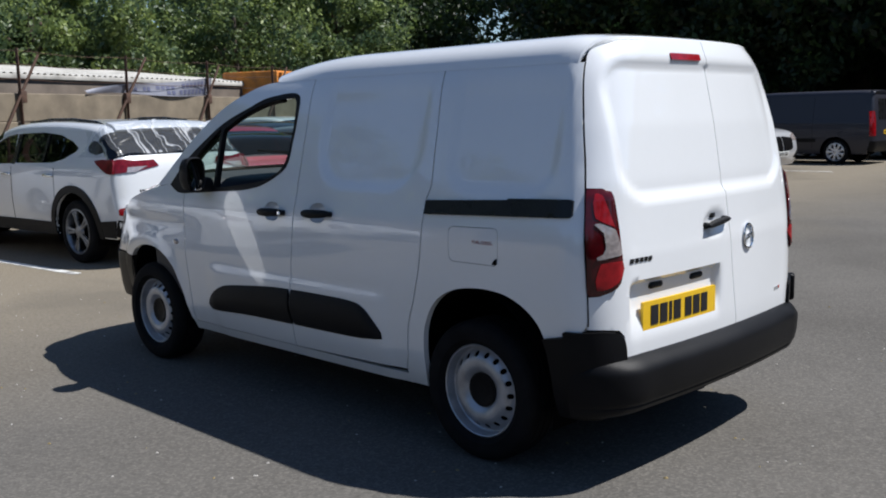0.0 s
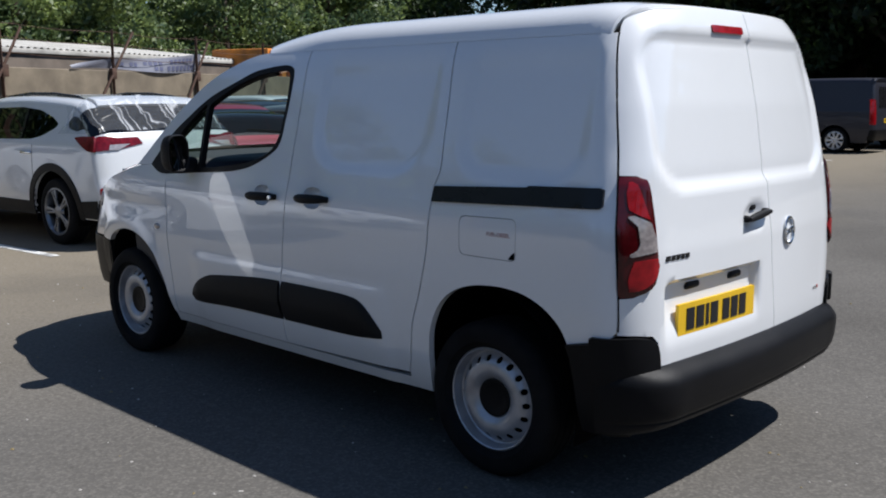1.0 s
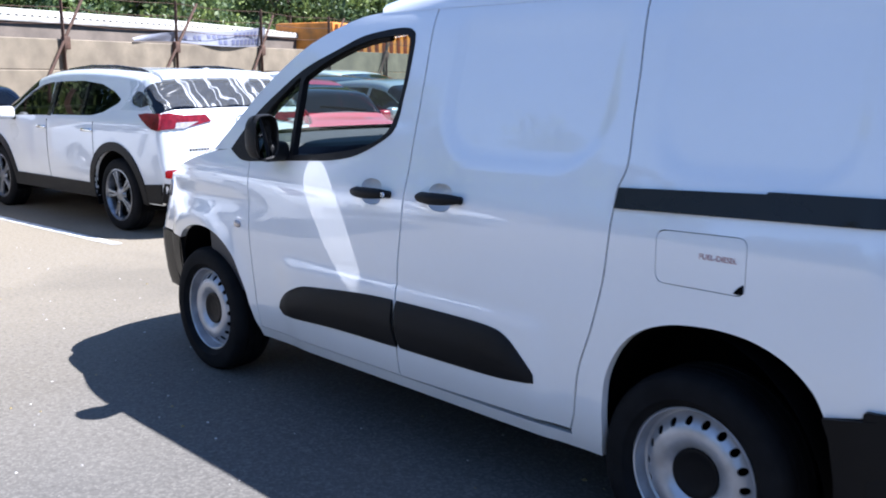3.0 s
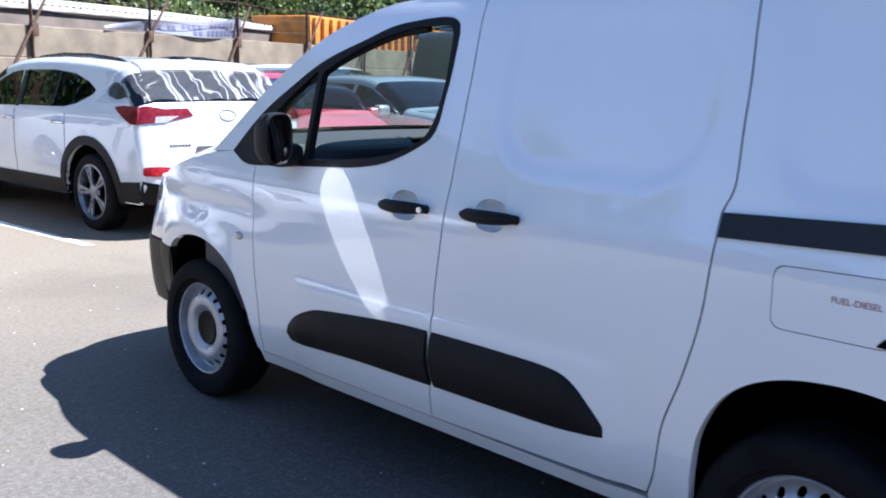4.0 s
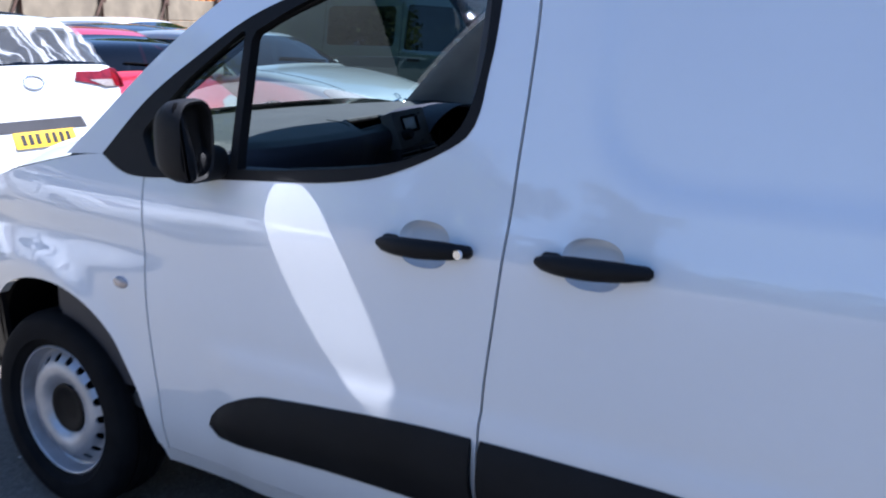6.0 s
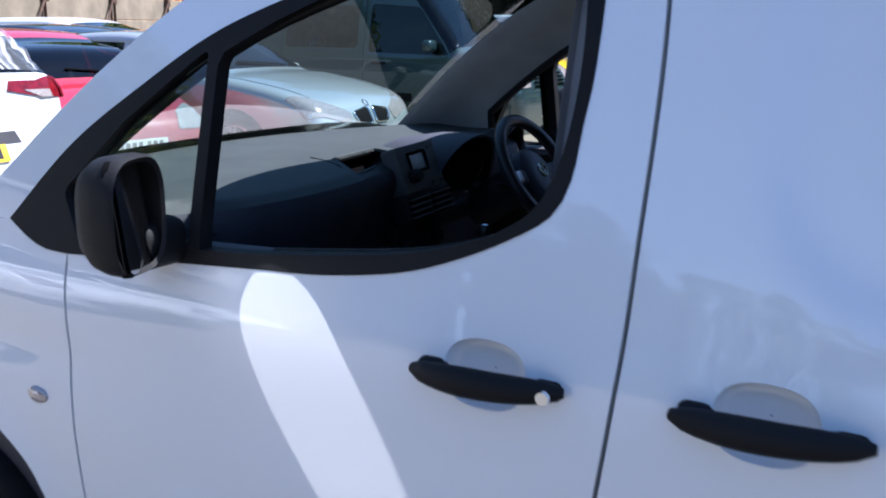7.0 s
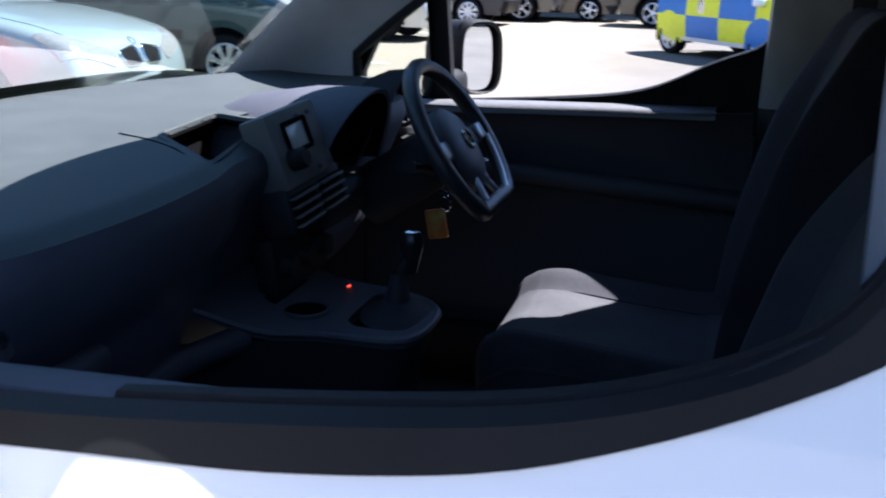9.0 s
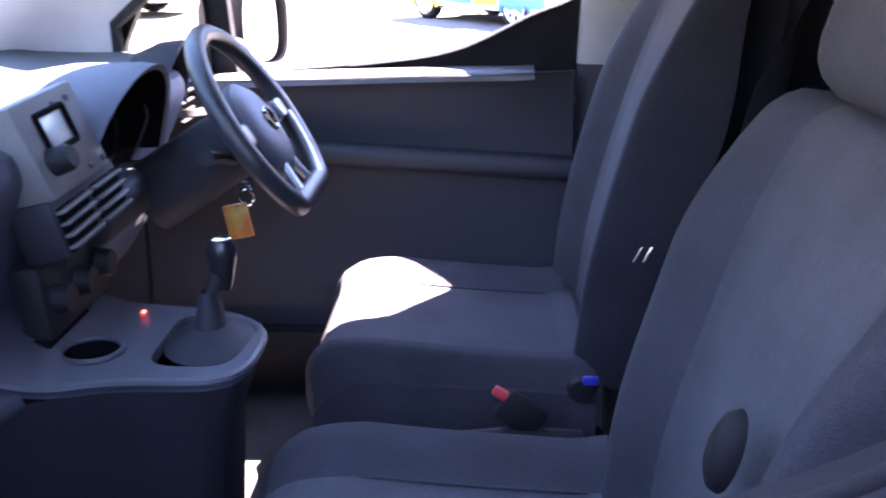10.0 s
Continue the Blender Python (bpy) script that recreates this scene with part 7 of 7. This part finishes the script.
part("gear_knob", moved(lathe([(0.0, 0.030), (0.014, 0.028), (0.020, 0.016), (0.019, 0.0), (0.014, -0.025), (0.010, -0.04)], 20, "z"), Matrix.Translation((1.890, -0.03, 0.992))), GLOSSBLACK, console, "black gear knob")
part("knob_cap", moved(lathe([(0.0, 0.0315), (0.010, 0.0308), (0.013, 0.0295)], 20, "z"), Matrix.Translation((1.890, -0.03, 0.992))), CHROME, console)
warn = bpy.data.materials.new("lit_warning_lamp")
warn.use_nodes = True
wb = warn.node_tree.nodes["Principled BSDF"]
wb.inputs["Base Color"].default_value = (0.6, 0.02, 0.02, 1)
wb.inputs["Emission Color"].default_value, wb.inputs["Emission Strength"].default_value = (1.0, 0.06, 0.03, 1), 0.5
part("warning_lamp", block((0.005, 0.007, 0.003), (2.02, -0.085, 0.895), 0.001, 1), warn, console, "small red warning lamp")
part("console_tray", block((0.09, 0.13, 0.006), (2.13, -0.0, 0.915), 0.003, 1, (0, -14, 0)), DARK, console)

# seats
# darker bolster copy: the dark gap between the seats put into its colour
SIDEFABRIC = material("gap_dark_side_fabric", (0.016, 0.016, 0.020), 0.95, grain=0.3, scale=6, bump=0.9, bump_scale=420, spec=0.15)
def make_seat(name, yc, half, label):
    seat = part(name, block((0.42, half * 1.5, 0.30), (1.56, yc, 0.50), 0.04, 2), TRIM, van, label)
    def cushion(u, s):
        prof = curve([(1.36, 0.60), (1.36, 0.74), (1.44, 0.745), (1.60, 0.755), (1.72, 0.765), (1.79, 0.755), (1.825, 0.72), (1.828, 0.66), (1.80, 0.60)], 0.02)
        p = prof[min(len(prof) - 1, int(u * (len(prof) - 1) + 0.5))]
        e = abs(s)
        bol = 0.030 * float(smoothstep(np.array(e), 0.50, 0.80)) - 0.10 * max(0, (e - 0.86) / 0.14) ** 2
        shrink = 0.03 * max(0, (e - 0.7) / 0.3) ** 2
        return (p[0] - shrink * (1 if p[0] > 1.7 else 0), yc + s * half * (1.0 - 0.06 * max(0, (p[0] - 1.7) / 0.13)), p[1] + bol * (1 if p[1] > 0.7 else 0.3))
    def pads(nm, fn, rows_n, labels):
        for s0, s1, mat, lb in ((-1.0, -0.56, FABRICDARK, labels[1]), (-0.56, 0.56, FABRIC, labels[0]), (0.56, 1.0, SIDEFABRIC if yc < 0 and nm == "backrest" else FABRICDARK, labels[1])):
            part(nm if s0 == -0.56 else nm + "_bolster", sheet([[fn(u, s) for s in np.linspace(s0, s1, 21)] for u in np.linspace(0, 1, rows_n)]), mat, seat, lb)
    pads("cushion", cushion, 60, ("grey woven seat cushion", "black fabric bolster"))
    for sgn in (1, -1):
        part("cushion_seam", tube([(x, yc + sgn * half * 0.56, z + 0.002) for x, z in ((1.42, 0.747), (1.55, 0.754), (1.68, 0.764), (1.76, 0.763), (1.80, 0.745), (1.822, 0.71))], 0.0022, 6), FABRICDARK, seat)
        part("side_bolster_panel", panel(rounded([(1.37, 0.60), (1.80, 0.60), (1.81, 0.70), (1.74, 0.745), (1.37, 0.73)], 0.03), [], lambda a, b, d, sgn=sgn: np.c_[a, 0 * a + yc + sgn * (half + 0.003 - d), b], 0.05, 0.01), FABRICDARK, seat)
    axis_lo, axis_hi = Vector((1.30, yc, 0.72)), (Vector((1.185, yc, 1.235)) if yc > 0 else Vector((1.170, yc, 1.37)))
    def back(u, s):
        k = u
        # a closed loop round the backrest: front up, over, down the rear
        loop = curve([(0.0, 0.06), (0.25, 0.075), (0.55, 0.070), (0.85, 0.050), (0.97, 0.03), (1.015, -0.02), (0.98, -0.07), (0.5, -0.085), (0.0, -0.085)], 0.02)
        q = loop[min(len(loop) - 1, int(k * (len(loop) - 1) + 0.5))]
        p = axis_lo.lerp(axis_hi, q[0])
        e = abs(s)
        wide = half * (1.0 - 0.16 * max(0, (q[0] - 0.62) / 0.4) ** 2) if yc < 0 else half * (0.86 + 0.09 * float(smoothstep(np.array(q[0]), 0.45, 0.8)) - 0.12 * max(0, (q[0] - 0.84) / 0.17) ** 2)
        bol = (0.050 * float(smoothstep(np.array(e), 0.48, 0.80)) - 0.12 * max(0, (e - 0.84) / 0.16) ** 2) * (1 - 0.6 * float(smoothstep(np.array(q[0]), 0.6, 1.0)))
        off = q[1] + (bol if q[1] > 0 else 0.06 * max(0, (e - 0.84) / 0.16) ** 2 * (1 - float(smoothstep(np.array(q[0]), 0.7, 1.0))))
        return (p.x + off * 0.957, yc + (0.045 if yc > 0 else 0.0) + s * wide, p.z + off * 0.288)
    pads("backrest", back, 70, ("grey woven backrest", "black fabric bolster"))
    hx = axis_hi + Vector((-0.03, 0, 0.105 if yc > 0 else 0.135))
    part("headrest", moved(block((0.11, 0.27, 0.20), (0, 0, 0), 0.05, 4), pose(hx.x + 0.03, yc + (0.045 if yc > 0 else 0.0), hx.z, 0, -14, 0)), FABRICDARK, seat, "black fabric headrest")
    for sgn in (1, -1):
        part("headrest_post", tube([axis_hi + Vector((0, sgn * 0.06, -0.03)), axis_hi + Vector((-0.02, sgn * 0.06, 0.08))], 0.007, 8), PLASTIC, seat)
    part("recliner_cover", moved(lathe([(0.0, 0.012), (0.018, 0.010), (0.022, 0.0)], 24), pose(1.395, yc + half + 0.002, 0.74)), PLASTIC, seat)
    return seat
driver = make_seat("driver_seat", -0.425, 0.245, "grey and black fabric driver's seat")
mate = make_seat("passenger_seat", 0.285, 0.290, "grey and black fabric passenger seat")
BUCKLERED = material("red_buckle_button", (0.55, 0.05, 0.05), 0.4)
bk = part("seat_belt_buckle", block((0.07, 0.022, 0.05), (1.49, -0.105, 0.735), 0.008, 2, (0, -35, 0)), PLASTIC, driver, "belt buckle with red button")
part("buckle_button", block((0.055, 0.012, 0.016), (1.507, -0.105, 0.760), 0.004, 2, (0, -30, 0)), BUCKLERED, bk)
for k in (0, 1):
    part("buckle_slot", tube([(1.318 - 0.014 * k, -0.178, 0.968), (1.330 - 0.014 * k, -0.178, 0.945)], 0.0022, 6), CHROME, driver)
part("blue_tag", block((0.022, 0.006, 0.014), (1.393, -0.10, 0.792), 0.002, 1), material("blue_tag_plastic", (0.02, 0.03, 0.30), 0.5), driver)
# black plastic oval disc laid on the backrest front
part("backrest_disc", moved(lathe([(0.0, 0.012), (0.6, 0.010), (0.9, 0.004), (1.0, -0.004)], 24, "z"), pose(1.352, 0.415, 0.980, 0, 75, 10) @ Matrix.Diagonal((0.040, 0.022, 1, 1))), PLASTIC, mate)
part("buckle_stalk", tube([(1.48, -0.105, 0.72), (1.44, -0.11, 0.62)], 0.010, 8), PLASTIC, bk)
part("handbrake", join(tube([(1.40, -0.10, 0.70), (1.50, -0.10, 0.70), (1.60, -0.10, 0.69)], [0.012, 0.016, 0.014], 10)), PLASTIC, van)
# seat belts on the centre pillars
BELT = material("seat_belt_webbing", (0.03, 0.03, 0.034), 0.8, grain=0.2, scale=40, bump=0.6, bump_scale=500)
for side in (1, -1):
    y = side * 0.755
    belt = part("seat_belt", sheet([[(1.155 + (0.046 if j else 0), y - side * 0.02 - side * 0.06 * k, 1.50 - 0.85 * k) for j in (0, 1)] for k in np.linspace(0, 1, 10)]), BELT, van, "dark seat belt webbing")
    part("belt_guide", block((0.03, 0.03, 0.07), (1.178, side * 0.735, 1.50), 0.01, 2), PLASTIC, belt)
    part("belt_tongue", block((0.05, 0.012, 0.06), (1.18, y - side * 0.075, 0.90), 0.01, 2), CHROME, belt)
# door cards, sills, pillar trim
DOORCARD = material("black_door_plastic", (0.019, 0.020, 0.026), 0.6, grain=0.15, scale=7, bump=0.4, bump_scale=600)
# lighter copy for the far door's sill: sunlight on it put into the colour
SUNSILL = material("sunlit_door_top_plastic", (0.10, 0.10, 0.105), 0.5, grain=0.12, scale=9, bump=0.4, bump_scale=700)
for side in (1, -1):
    def card(x, z, d, side=side):
        return np.c_[x, side * (np.interp(z, _zz, _yy) * nose(x) - 0.085 - d + 0.012 * np.sin((z - 0.6) * 5)), z]
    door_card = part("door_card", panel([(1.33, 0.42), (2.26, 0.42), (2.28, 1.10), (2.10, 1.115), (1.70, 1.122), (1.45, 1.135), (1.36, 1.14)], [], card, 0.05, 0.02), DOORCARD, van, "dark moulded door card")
    pts = curve([(1.365 if side > 0 else 1.44, 1.145), (1.47, 1.143), (1.62, 1.140), (1.9, 1.130), (2.28, 1.112)], 0.04)
    part("door_sill", sheet([[(x, side * (float(np.interp(z, _zz, _yy)) - 0.030 - o), z - dz) for x, z in pts] for o, dz in ((0.0, 0.012), (0.012, 0.0), (0.035, -0.002), (0.055, 0.004), (0.064, 0.012), (0.066, 0.024))]), DASH if side > 0 else SUNSILL, door_card, "smooth grey top of the door card")
    if side > 0:
        part("armrest", moved(block((0.46, 0.05, 0.05), (0, 0, 0), 0.02, 3), pose(1.68, side * 0.802, 0.90, 0, -3, 0)), TRIM, door_card)
    else:
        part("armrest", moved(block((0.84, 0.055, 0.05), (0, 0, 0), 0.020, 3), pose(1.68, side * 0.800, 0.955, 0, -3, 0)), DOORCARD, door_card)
    low = [(x, z) for x, z in OPENINGS[side] if x < 1.83 and z < 1.42]
    part("inner_door_frame", panel(low + [(1.84, 1.09), (1.27, 1.09), (1.27, 1.42)], [], lambda x, z, d, side=side: np.c_[x, side * (flank(x, z) - 0.040 - d), z], 0.04, 0.012), PLASTIC, door_card, "black inner window frame")
    part("door_pull", moved(block((0.12, 0.03, 0.035), (0, 0, 0), 0.012, 2), pose(2.0, side * 0.795, 0.985)), CHROME, door_card)
    part("door_bin", moved(block((0.62, 0.07, 0.14), (0, 0, 0), 0.03, 2), pose(1.82, side * 0.77, 0.52)), PLASTIC, door_card)
    part("pillar_trim", sheet([[(x, side * (float(np.interp(z, _zz, _yy)) - 0.045 - o), z) for z in np.linspace(1.15, 1.69, 12)] for x, o in ((1.352, 0.0), (1.348, 0.018), (1.33, 0.026), (1.285, 0.028), (1.24, 0.025), (1.10, 0.02))]), GREYTRIM, van, "pale grey centre pillar trim")
    part("lower_pillar_trim", sheet([[(x, side * (float(np.interp(z, _zz, _yy)) - 0.055 - o), z) for z in np.linspace(0.40, 1.15, 12)] for x, o in ((1.352, 0.0), (1.33, 0.026), (1.24, 0.025), (1.0, 0.02))]), TRIM, van)
    part("cowl_side", panel([(2.26, 0.45), (2.75, 0.45), (2.75, 1.06), (2.62, 1.10), (2.26, 1.09)], [], lambda x, z, d, side=side: np.c_[x, side * (np.interp(z, _zz, _yy) * nose(x) - 0.06 - d), z], 0.1, 0.0), TRIM, van)
part("bulkhead", join(block((0.03, 1.60, 0.75), (1.02, 0, 0.80), 0.005, 1), block((0.03, 1.46, 0.32), (1.02, 0, 1.33), 0.005, 1), block((0.03, 1.30, 0.26), (1.02, 0, 1.60), 0.005, 1)), TRIM, van, "dark steel bulkhead behind the seats")
part("cab_floor", block((1.75, 1.62, 0.05), (1.9, 0, 0.40), 0.01), CARPET, van, "black cab floor mat")
part("firewall", block((0.05, 1.62, 0.75), (2.78, 0, 0.72), 0.01), TRIM, van)
for y in (-0.30, -0.40, -0.50):
    part("pedal", block((0.02, 0.06, 0.08), (2.42, y, 0.56), 0.008, 2, (0, -30, 0)), PLASTIC, van)
part("interior_mirror", moved(block((0.03, 0.24, 0.07), (0, 0, 0), 0.014, 3), pose(1.92, 0.0, 1.60, 0, 10, -15)), PLASTIC, van, "black interior mirror")
for sgn in (1, -1):
    part("sun_visor", moved(block((0.16, 0.40, 0.02), (0, 0, 0), 0.009, 2), pose(1.72, sgn * 0.36, 1.70, 0, 20, 0)), GREYTRIM, van)

# added area lamp standing in for sunlight the door mirror throws onto the door
glint = new("mirror_glint_lamp", bpy.data.lights.new("mirror_glint_lamp", "AREA"))
# beam shaped to the patch outline as seen from the camera
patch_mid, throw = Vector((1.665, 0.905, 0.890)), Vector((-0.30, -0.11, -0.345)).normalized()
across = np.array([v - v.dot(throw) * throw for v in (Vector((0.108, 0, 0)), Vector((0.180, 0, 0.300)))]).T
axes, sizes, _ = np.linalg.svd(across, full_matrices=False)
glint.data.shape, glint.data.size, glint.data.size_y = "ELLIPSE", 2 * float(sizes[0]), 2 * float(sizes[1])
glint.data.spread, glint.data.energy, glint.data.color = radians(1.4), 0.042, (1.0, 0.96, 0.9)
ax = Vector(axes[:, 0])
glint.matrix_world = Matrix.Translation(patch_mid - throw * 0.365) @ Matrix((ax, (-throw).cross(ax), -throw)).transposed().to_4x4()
